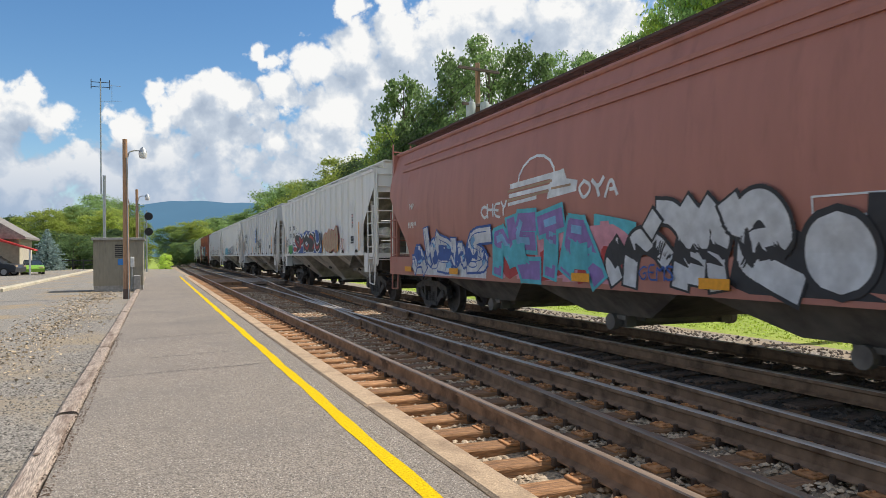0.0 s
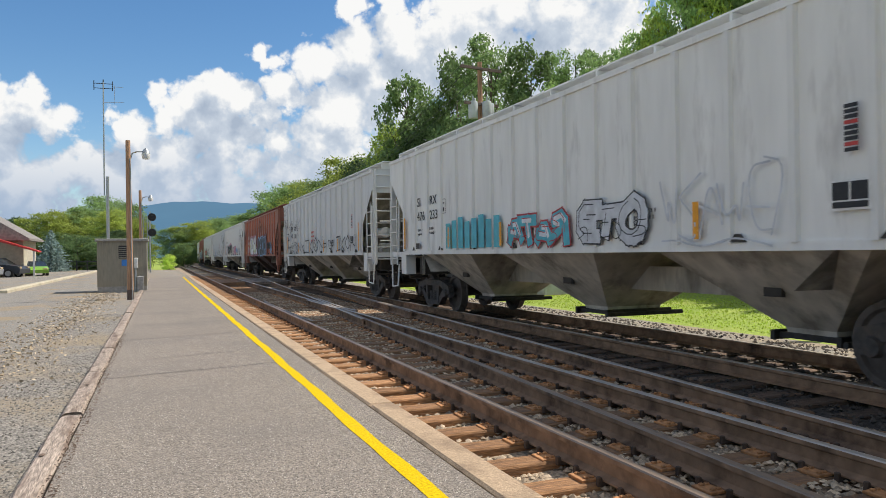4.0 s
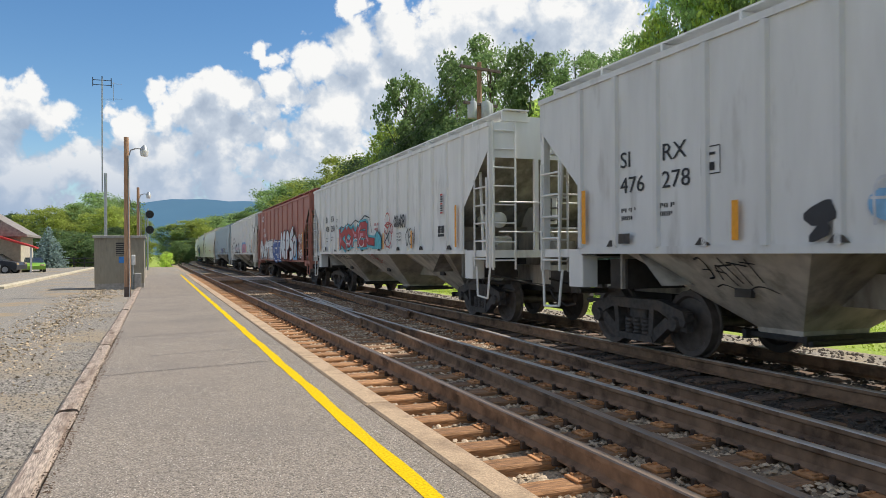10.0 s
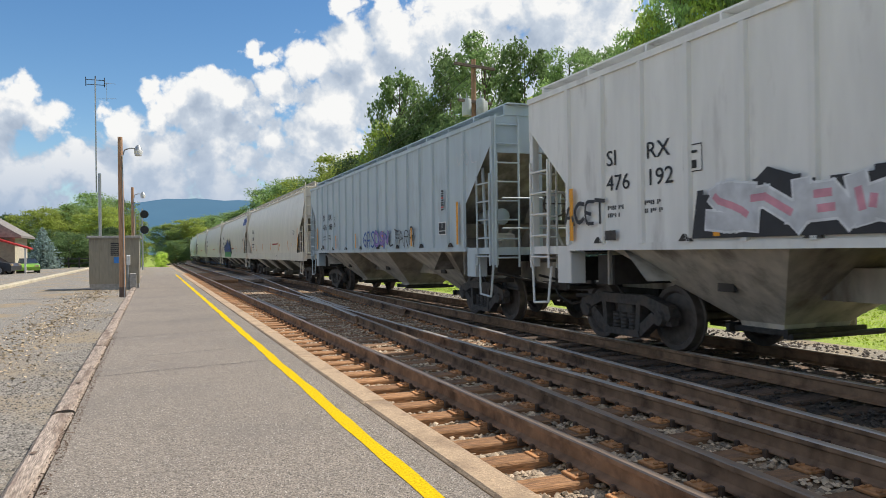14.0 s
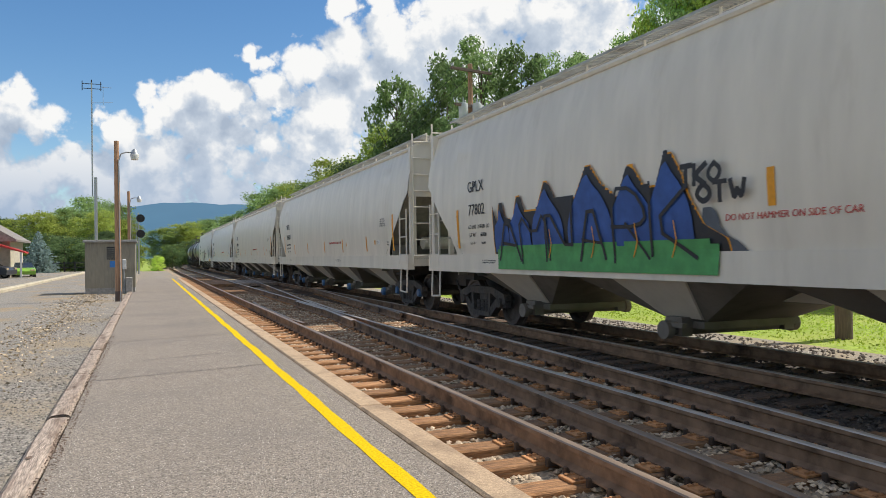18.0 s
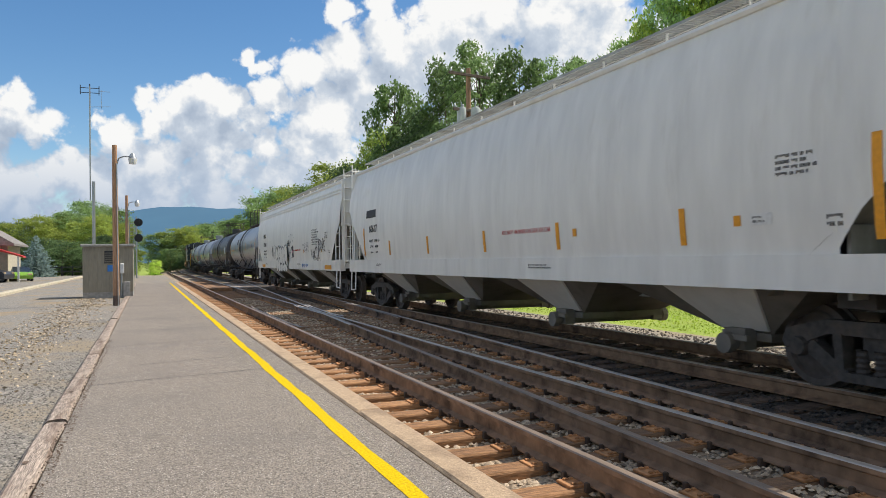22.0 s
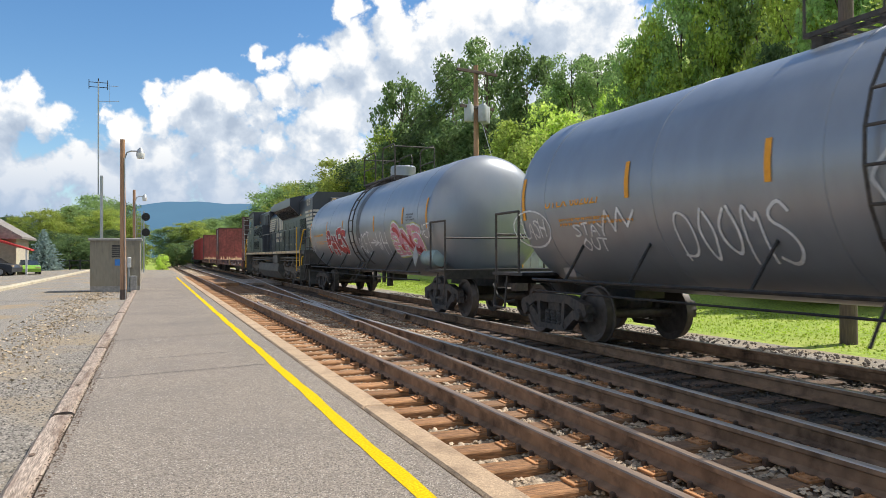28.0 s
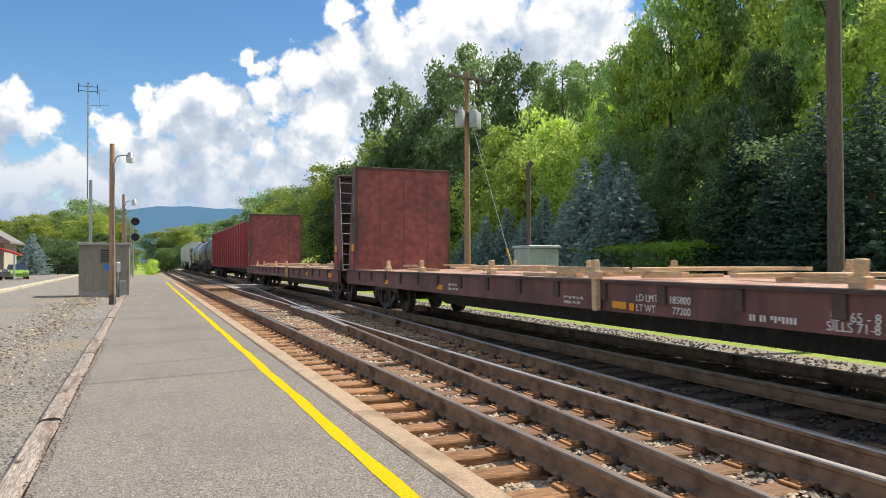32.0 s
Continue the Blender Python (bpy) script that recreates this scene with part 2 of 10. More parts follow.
rail_side = material("rail_rust", (0.255, 0.16, 0.10), 0.9, 0.0, scale=6, vary=0.3, stain=(0.0438, 0.0292, 0.0219), stain_scale=2, bump=0.2, bump_scale=60, spec=0.2)
rail_top = material("rail_polish", (0.50, 0.43, 0.36), 0.45, 0.5, scale=5, vary=0.15, stretch=(4, 0.3, 4))
rail_top_dull = material("rail_dull", (0.30, 0.22, 0.16), 0.5, 0.6, scale=5, vary=0.2, stretch=(4, 0.3, 4))
plate_mat = material("tie_plate_rust", (0.402, 0.19, 0.073), 0.8, 0.0, scale=20, vary=0.35, random=0.2)
ballast_mat = material("ballast", (0.36, 0.275, 0.185), 0.95, scale=28, vary=0.65, stain=(0.161, 0.0949, 0.0511), stain_scale=0.9, stain_cut=(0.46, 0.7), bump=1.0, bump_scale=32)
stone_mat = material("ballast_stone", (0.40, 0.31, 0.215), 0.95, scale=18, vary=0.3, island=0.5)
# oily ballast and ties, with the train's shade also put into the colour
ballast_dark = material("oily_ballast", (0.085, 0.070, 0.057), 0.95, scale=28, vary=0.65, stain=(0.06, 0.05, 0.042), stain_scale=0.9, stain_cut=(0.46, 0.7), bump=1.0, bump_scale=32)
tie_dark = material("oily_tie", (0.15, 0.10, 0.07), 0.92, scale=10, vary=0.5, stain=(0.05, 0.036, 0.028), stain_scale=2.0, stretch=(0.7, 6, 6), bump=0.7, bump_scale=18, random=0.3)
gravel = material("gravel_lot", (0.235, 0.21, 0.178), 0.95, scale=48, vary=0.85, stain=(0.285, 0.225, 0.15), stain_scale=0.5, stain_cut=(0.46, 0.62), bump=0.8, bump_scale=70)
lane = material("lane_asphalt", (0.235, 0.213, 0.182), 0.95, scale=65, vary=0.55, stain=(0.30, 0.225, 0.135), stain_scale=0.42, stain_cut=(0.52, 0.64), bump=0.8, bump_scale=70)
grass = material("grass", (0.25, 0.335, 0.04), 0.9, scale=14, vary=0.4, stain=(0.30, 0.35, 0.06), stain_scale=0.6, stain_cut=(0.45, 0.65), bump=1.0, bump_scale=60)
black_steel = material("black_steel", (0.022, 0.021, 0.020), 0.6, 0.1, scale=12, vary=0.5, stain=(0.07, 0.05, 0.04), stain_scale=3, stain_cut=(0.5, 0.75))
truck_mat = material("truck_cast_steel", (0.052, 0.046, 0.042), 0.7, 0.0, scale=14, vary=0.45, stain=(0.10, 0.075, 0.055), stain_scale=4, stain_cut=(0.5, 0.75), bump=0.2)
wheel_mat = material("wheel_steel", (0.085, 0.070, 0.060), 0.6, 0.1, scale=10, vary=0.35)
bare_steel = material("bare_steel", (0.35, 0.33, 0.31), 0.35, 0.9, scale=20, vary=0.2)
orange = material("orange_stripe", (0.78, 0.33, 0.015), 0.6, scale=20, vary=0.1)
ink_black = material("black_lettering", (0.02, 0.02, 0.022), 0.6, scale=20, vary=0.2)
ink_white = material("white_lettering", (0.72, 0.71, 0.68), 0.6, scale=20, vary=0.1)
ink_red = material("red_lettering", (0.50, 0.05, 0.04), 0.6, scale=20, vary=0.1)
sticker_blue = material("emblem_blue", (0.05, 0.20, 0.50), 0.5, scale=20, vary=0.1)
ink_blue = material("blue_lettering", (0.03, 0.09, 0.33), 0.6, scale=20, vary=0.1)

# ---- mesh helpers ----


class Mesh:
    """Collects rigid pieces of one mesh."""

    def __init__(self):
        self.v, self.f = [], []

    def add(self, verts, faces):
        n = len(self.v)
        self.v += [tuple(p) for p in verts]
        self.f += [tuple(i + n for i in f) for f in faces]
        return self

    def box(self, x0, x1, y0, y1, z0, z1):
        return self.add([(x, y, z) for x in (x0, x1) for y in (y0, y1) for z in (z0, z1)],
                        [(0, 1, 3, 2), (4, 6, 7, 5), (0, 4, 5, 1), (2, 3, 7, 6), (0, 2, 6, 4), (1, 5, 7, 3)])

    def slab(self, x0, x1, y0, y1, z0, z1, c=0.01):
        """A box whose upright and upper edges are worn off by c."""
        rings = []
        for z, i in ((z0, 0.0), (z1 - c, 0.0), (z1, c)):
            a, b, p, q = x0 + i, x1 - i, y0 + i, y1 - i
            k = c * 0.6
            rings.append([(a + k, p, z), (b - k, p, z), (b, p + k, z), (b, q - k, z), (b - k, q, z), (a + k, q, z), (a, q - k, z), (a, p + k, z)])
        return self.rings(rings)

    def rings(self, rings, caps=True, loop=False):
        n = len(rings[0])
        faces = []
        m = len(rings)
        for k in range(m if loop else m - 1):
            for i in range(n):
                j = (i + 1) % n
                a, b = k * n, ((k + 1) % m) * n
                faces.append((a + i, a + j, b + j, b + i))
        if caps and not loop:
            faces += [tuple(reversed(range(n))), tuple(range((m - 1) * n, m * n))]
        return self.add([p for r in rings for p in r], faces)

    def tube(self, p, q, r, n=8, r2=None):
        p, q = Vector(p), Vector(q)
        a = (q - p).normalized()
        s = a.orthogonal().normalized()
        t = a.cross(s)
        r2 = r if r2 is None else r2
        ring = lambda o, k: [o + (s * math.cos(2 * math.pi * i / n) + t * math.sin(2 * math.pi * i / n)) * k for i in range(n)]
        return self.rings([ring(p, r), ring(q, r2)])

    def pipe(self, pts, r, n=6):
        for a, b in zip(pts, pts[1:]):
            self.tube(a, b, r, n)
        return self

    def prism(self, poly, axis, a, b):
        """A polygon drawn out along an axis; the polygon's pairs are the other two axes in order."""
        def at(p, k):
            return {"x": (k, p[0], p[1]), "y": (p[0], k, p[1]), "z": (p[0], p[1], k)}[axis]
        return self.rings([[at(p, a) for p in poly], [at(p, b) for p in poly]])

    def lathe(self, prof, axis="x", n=24, at=(0, 0, 0)):
        rings = []
        for r, k in prof:
            ring = []
            for i in range(n):
                c, s = math.cos(2 * math.pi * i / n) * r, math.sin(2 * math.pi * i / n) * r
                p = {"x": (k, c, s), "y": (c, k, s), "z": (c, s, k)}[axis]
                ring.append((p[0] + at[0], p[1] + at[1], p[2] + at[2]))
            rings.append(ring)
        return self.rings(rings)

    def done(self, name, smooth=False):
        me = bpy.data.meshes.new(name)
        me.from_pydata(self.v, [], self.f)
        bm = bmesh.new()
        bm.from_mesh(me)
        bmesh.ops.recalc_face_normals(bm, faces=bm.faces)
        bm.to_mesh(me)
        bm.free()
        if smooth:
            me.shade_smooth()
            me.set_sharp_from_angle(angle=radians(40))
        return me


def part(name, shape, mat, parent=None, label="", smooth=False, at=None):
    me = shape.done(name, smooth) if isinstance(shape, Mesh) else shape
    if mat and not me.materials:
        me.materials.append(mat)
    ob = new(name, me)
    if parent:
        ob.parent = parent
    if at is not None:
        ob.matrix_basis = at if isinstance(at, Matrix) else Matrix.Translation(at)
    return tagged(ob, label) if label else ob


def thing(name, label, category, group="", kind="", at=None):
    ob = new(name)
    ob.empty_display_size = 0.3
    tagged(ob, label, category, group, kind)
    if at is not None:
        ob.matrix_basis = at if isinstance(at, Matrix) else Matrix.Translation(at)
    return ob


def writing(text, size, mat, parent, m, name="lettering", stretch=1.0, depth=0.002):
    """Flat raised lettering, standing in the plane of the pose m."""
    cu = bpy.data.curves.new("lettering", "FONT")
    cu.body, cu.size, cu.align_x, cu.align_y, cu.extrude = text, size, "LEFT", "BOTTOM", depth
    cu.resolution_u = 3
    tmp = bpy.data.objects.new("lettering", cu)
    scene.collection.objects.link(tmp)
    me = bpy.data.meshes.new_from_object(tmp)
    bpy.data.objects.remove(tmp)
    bpy.data.curves.remove(cu)
    me.materials.clear()
    me.transform(Matrix.Diagonal((stretch, 1, 1, 1)))
    me.name = "lettering"
    return part(name, me, mat, parent, at=m)

# ---- ground and structure ----
TIE_TOP = -0.185
X_A, X_C, X_E, X_F = 2.80, 4.305, 6.50, 8.005   # rails of the near track and of the train's track
TRAIN_X = 0.5 * (X_E + X_F)
CURVE_Y, CURVE_R = 100.0, 1190.0                # the line bends to the right from here
PLAT_Z = 0.03


def on_line(x, s):
    """The place and heading (degrees) on the line at offset x after s metres."""
    if s <= CURVE_Y:
        return x, s, 0.0
    a = (s - CURVE_Y) / CURVE_R
    r = CURVE_R + TRAIN_X - x
    return TRAIN_X + CURVE_R - r * math.cos(a), CURVE_Y + r * math.sin(a), -math.degrees(a)


def stations(s0, s1, step=12.0):
    out = [s0]
    while out[-1] < s1 - 0.01:
        s = out[-1]
        out.append(min(s1, CURVE_Y if s < CURVE_Y < s1 else s + step))
    return out


def sheet(name, xs, ys, height, mat, kind="structure", label="", category=""):
    v = [(x, y, height(x, y)) for y in ys for x in xs]
    n = len(xs)
    f = [(j * n + i, j * n + i + 1, (j + 1) * n + i + 1, (j + 1) * n + i) for j in range(len(ys) - 1) for i in range(n - 1)]
    me = bpy.data.meshes.new(name)
    me.from_pydata(v, [], f)
    me.materials.append(mat)
    me.shade_smooth()
    return tagged(new(name, me), label, category, kind=kind)


def hill(x, y):
    z = -0.42
    if x > 11:
        z += min(1.0, (x - 11) / 4) * 0.1
    if x > 17:
        z += 0.16 * (x - 17) + (0.012 * (x - 17) ** 2 if x < 60 else 0.012 * 43 ** 2)
    return min(z, 32)


GX = [-3000, -1200, -500, -200, -90, -40, -15, -3, 0, 2, 5, 9, 10, 11, 13, 15, 17, 19, 22, 26, 32, 40, 50, 65, 90, 200, 600, 3000]
GY = [-300, -120, -60, -30, -15, 0, 10, 20, 30, 40, 55, 70, 90, 120, 160, 220, 300, 450, 800, 1600, 3500]
ground = sheet("ground", GX, GY, hill, grass, label="mown green grass verge rising into a wooded bank", category="ground")

lot = sheet("gravel_lot", [-60, -30, -14, -8, -5, -3.4, -2.6, -1.8, -1.2, -0.75], [-20, -5, 0, 2, 4, 6, 8, 10, 13, 16, 20, 25, 32, 40, 60, 90],
            lambda x, y: -0.03 + 0.008 * noise.noise((x * 0.7, y * 0.5, 0)), gravel, label="dry grey gravel lot beside the platform", category="gravel")

edge_x = lambda y: -1.95 + 0.22 * noise.noise((0.0, y * 0.45, 9)) + 0.1 * noise.noise((0.0, y * 2.1, 4))
ys = [2 + 0.4 * i for i in range(75)] + [34, 40, 60, 92]
m_ = [(-40, y, -0.006) for y in ys] + [(-6, y, -0.006) for y in ys] + [(edge_x(y), y, -0.012) for y in ys]
n = len(ys)
me = bpy.data.meshes.new("lot_lane")
me.from_pydata(m_, [], [(k * n + j, (k + 1) * n + j, (k + 1) * n + j + 1, k * n + j + 1) for k in range(2) for j in range(n - 1)])
me.materials.append(lane)
tagged(new("lot_lane", me), "worn grey asphalt lane with tan dirt stains", "road", kind="structure")

sheet("gravel_path", [10.0, 10.6, 11.3, 11.9], [-20, 0, 10, 20, 30, 45, 60, 90, 130], lambda x, y: -0.395 + 0.03 * noise.noise((x, y * 0.3, 5)) - (0.06 if x > 11.8 else 0), gravel, label="pale gravel path beyond the tracks", category="gravel")

# ballast under both tracks, with a shoulder
bx = [1.8, 2.1, 2.4, 2.9, 3.5, 4.1, 4.7, 5.3, 5.8, 6.3, 6.9, 7.5, 8.1, 8.7, 9.2, 9.9, 10.3]


def bed(i, s):
    return (-0.258 if i < 3 else -0.228) + 0.02 * noise.noise((i * 0.9, s * 0.8, 3)) - (0.0 if i < 14 else (0.08, 0.16, 0.24)[i - 14])


bs = stations(-20, 30, 1.0) + stations(32, 420, 6.0)
v, f = [], []
for s in bs:
    for i, x in enumerate(bx):
        px, py, _ = on_line(x, s)
        v.append((px, py, bed(i, s)))
n = len(bx)
f = [(j * n + i, j * n + i + 1, (j + 1) * n + i + 1, (j + 1) * n + i) for j in range(len(bs) - 1) for i in range(n - 1)]
me = bpy.data.meshes.new("ballast_bed")
me.from_pydata(v, [], f)
me.materials.append(ballast_mat)
me.materials.append(ballast_dark)
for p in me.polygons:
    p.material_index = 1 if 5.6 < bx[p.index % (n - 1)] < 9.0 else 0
me.shade_smooth()
tagged(new("ballast_bed", me), "bed of brown and grey crushed stone ballast", "ballast", kind="structure")


RAIL_PROFILE = [(-0.07, -0.17), (0.07, -0.17), (0.07, -0.158), (0.012, -0.135), (0.010, -0.055), (0.036, -0.042), (0.036, -0.010), (0.028, 0.0),
                (-0.028, 0.0), (-0.036, -0.010), (-0.036, -0.042), (-0.010, -0.055), (-0.012, -0.135), (-0.07, -0.158)]


def rail(path, parent, top, name="rail"):
    """path: a list of (x, y) along which the rail lies."""
    m = Mesh()
    rings = []
    for k, (x, y) in enumerate(path):
        a, b = path[max(0, k - 1)], path[min(len(path) - 1, k + 1)]
        d = Vector((b[0] - a[0], b[1] - a[1])).normalized()
        rings.append([(x + d.y * p, y - d.x * p, q) for p, q in RAIL_PROFILE])
    m.rings(rings)
    ob = part(name, m, rail_side, parent)
    ob.data.materials.append(top)
    for p in ob.data.polygons:
        if p.normal.z > 0.55 and p.center.z > -0.02:
            p.material_index = 1
    return ob


near_track = thing("near_track", "rusty rails on weathered wooden ties with a turnout", "railway track", kind="structure")
train_track = thing("train_track", "rails of the far track under the train", "railway track", kind="structure")
line = lambda x: [on_line(x, s)[:2] for s in stations(-30, 420, 12)]
rail(line(X_A), near_track, rail_top_dull)
rail(line(X_C), near_track, rail_top)
rail(line(X_E), train_track, rail_top)
rail(line(X_F), train_track, rail_top)
# the diverging rails of the crossover
DIV0, DIV = 3.18, 0.058


def div_x(y):
    return DIV0 + DIV * y


rail([(div_x(y), y) for y in (-5.0, 4, 12, 18.6)], near_track, rail_top_dull)
rail([(div_x(y), y) for y in (19.6, 30, 45, 57)], near_track, rail_top)
rail([(div_x(y) + 1.505, y) for y in (-30 * 0.0 - 5.0, 5, 12, 20, 31)], near_track, rail_top)
# guard rails and the frog's wing
rail([(X_A + 0.16, 15.2), (X_A + 0.09, 16.2), (X_A + 0.09, 22), (X_A + 0.16, 23)], near_track, rail_top_dull, "guard_rail")
rail([(div_x(16.5) + 1.36, 16.5), (div_x(17.5) + 1.415, 17.5), (div_x(22) + 1.415, 22), (div_x(23) + 1.36, 23)], near_track, rail_top_dull, "guard_rail")
rail([(X_C + 0.16, 17.6), (X_C + 0.1, 18.6), (X_C + 0.30, 23.0)], near_track, rail_top, "wing_rail")
rail([(X_C - 0.30, 15.2), (X_C - 0.10, 18.6), (X_C - 0.12, 22.6)], near_track, rail_top, "wing_rail")
rng = random.Random(4)
gravel_stone = material("gravel_stone", (0.185, 0.168, 0.145), 0.95, scale=18, vary=0.3, island=0.6)
# ties: long ones under the turnout, plates on them
tie_mesh = {}


def tie(x0, x1, y, parent, yaw=0.0, mat=tie_wood):
    w = round((x1 - x0) * 5) / 5
    if w not in tie_mesh:
        tie_mesh[w] = Mesh().slab(-w / 2, w / 2, -0.115, 0.115, -0.17, 0.0, 0.015).done("tie")
    ob = part("tie", tie_mesh[w], mat, parent, at=pose((x0 + x1) / 2 + rng.uniform(-0.05, 0.05), y, TIE_TOP + rng.uniform(-0.012, 0.006), 0, 0, yaw + rng.uniform(-1.2, 1.2)))
    return ob


plate_mesh = Mesh().slab(-0.19, 0.19, -0.09, 0.09, 0.0, 0.018, 0.004)
for sx in (-0.14, -0.095, 0.095, 0.14):
    for sy in (-0.055, 0.055):
        plate_mesh.slab(sx - 0.016, sx + 0.016, sy - 0.014, sy + 0.014, 0.018, 0.032, 0.005)
plate_mesh = plate_mesh.done("tie_plate")
anchor_mat = material("anchor_rust", (0.075, 0.048, 0.032), 0.85, scale=20, vary=0.4, random=0.2)
anchor_mesh = Mesh().slab(-0.105, 0.09, -0.014, 0.014, -0.035, 0.004, 0.006).slab(-0.105, -0.075, -0.018, 0.018, -0.03, 0.03, 0.006).slab(0.07, 0.10, -0.018, 0.018, -0.035, 0.02, 0.006).done("rail_anchor")
y = -3.0
TIES = []
while y < 62:
    far = y > 31
    TIES.append(y)
    tie(2.1, 5.78 if not far else 4.9, y, near_track)
    if y < 40:
        for x in ([X_A, X_C, div_x(y), div_x(y) + 1.505] if not far else [X_A, X_C]):
            if x is not None and 2.0 < y < 30:
                part("tie_plate", plate_mesh, plate_mat, near_track, at=pose(x, y, TIE_TOP - 0.002))
    if 1.5 < y < 22:
        for x in (X_A, X_C, div_x(y), div_x(y) + 1.505):
            for d in (-0.145, 0.145):
                part("rail_anchor", anchor_mesh, anchor_mat, near_track, at=pose(x, y + d + rng.uniform(-0.012, 0.012), -0.17))
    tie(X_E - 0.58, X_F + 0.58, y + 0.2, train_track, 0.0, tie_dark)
    y += 0.53 + rng.uniform(-0.02, 0.02)

# wooden crossing
crossing = thing("plank_crossing", "rust-brown timber planks laid between the rails as a crossing", "crossing", kind="structure")
for x0, x1 in ((X_A + 0.13, X_A + 0.48), (X_A + 0.50, X_A + 0.88), (X_A + 0.90, X_A + 1.36), (X_C + 0.1, X_C + 0.6), (X_C + 0.62, X_C + 1.1), (X_C + 1.12, X_E - 0.1)):
    part("plank", Mesh().slab(x0, x1, 40.0, 46.5, -0.16, -0.012, 0.012), tie_wood if x1 < X_C else timber, crossing)

# loose stones on the bed where it is near
def stones(name, label, count, box_, mat, size, zf, clear=False):
    m = Mesh()
    r = random.Random(11)
    base = [(0, 0, 0.8), (0.85, 0, 0.1), (0.2, 0.8, 0.15), (-0.75, 0.45, 0.0), (-0.6, -0.6, 0.1), (0.3, -0.85, 0.05), (0, 0, -0.6)]
    fc = [(0, 1, 2), (0, 2, 3), (0, 3, 4), (0, 4, 5), (0, 5, 1), (6, 2, 1), (6, 3, 2), (6, 4, 3), (6, 5, 4), (6, 1, 5)]
    for _ in range(count):
        u = r.random() ** 1.7
        y = box_[2] + (box_[3] - box_[2]) * u
        x = r.uniform(box_[0], box_[1])
        if clear and min(abs(y - q) for q in TIES) < 0.125 and r.random() < (0.92 if x < 2.72 or y < 7 else 0.62):
            continue
        s = r.uniform(*size)
        a = r.uniform(0, 6.28)
        ca, sa = math.cos(a) * s, math.sin(a) * s
        h = s * r.uniform(0.5, 0.95)
        z = zf(x, y)
        m.add([(x + ca * p - sa * q + s * r.uniform(-.2, .2), y + sa * p + ca * q + s * r.uniform(-.2, .2), z + h * w) for p, q, w in base], fc)
    me = bpy.data.meshes.new(name)
    me.from_pydata(m.v, [], m.f)
    me.materials.append(mat)
    return tagged(new(name, me), label, "stones", kind="stuff")


stones("ballast_stones", "loose crushed stones between the ties", 34000, (1.94, 5.7, 1.5, 32), stone_mat, (0.015, 0.04), lambda x, y: (-0.238 if x < 2.72 else -0.212) + min(0.018, max(0, y - 8) * 0.004) + 0.03 * noise.noise((x * 1.3, y * 0.9, 2)), True)
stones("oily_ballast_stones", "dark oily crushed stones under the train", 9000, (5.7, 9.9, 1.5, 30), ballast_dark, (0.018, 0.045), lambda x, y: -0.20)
stones("gravel_stones", "loose small stones on the gravel lot", 26000, (-3.2, -0.83, 1.8, 20), gravel_stone, (0.006, 0.018), lambda x, y: -0.03)

# platform
platform = thing("platform", "worn grey asphalt station platform with cracks", "platform", kind="structure")
P0, P1 = -12.0, 52.0
part("platform_top", Mesh().box(-0.62, 1.685, P0, P1, -0.3, PLAT_Z), asphalt, platform)
part("yellow_line", Mesh().add([(1.392 - 0.055 + 0.006 * math.sin(y * 1.9) + 0.004 * math.sin(y * 5.3), y, PLAT_Z + 0.004) for y in [P0 + 0.25 * i for i in range(254)]]
     + [(1.392 + 0.055 + 0.006 * math.sin(y * 1.9 + 0.6) + 0.006 * math.sin(y * 4.7), y, PLAT_Z + 0.004) for y in [P0 + 0.25 * i for i in range(254)]],
     [(i, i + 254, i + 255, i + 1) for i in range(253)]), yellow_paint, platform, "hand-painted yellow safety line")
y = P0
k = 0
while y < P1:
    n = 3.05
    part("edge_stone", Mesh().slab(1.695 + rng.uniform(0, 0.01), 1.93, y + 0.006, y + n - 0.006, -0.35, PLAT_Z + 0.012, 0.018), concrete, platform)
    y += n
y = P0 + 1.98
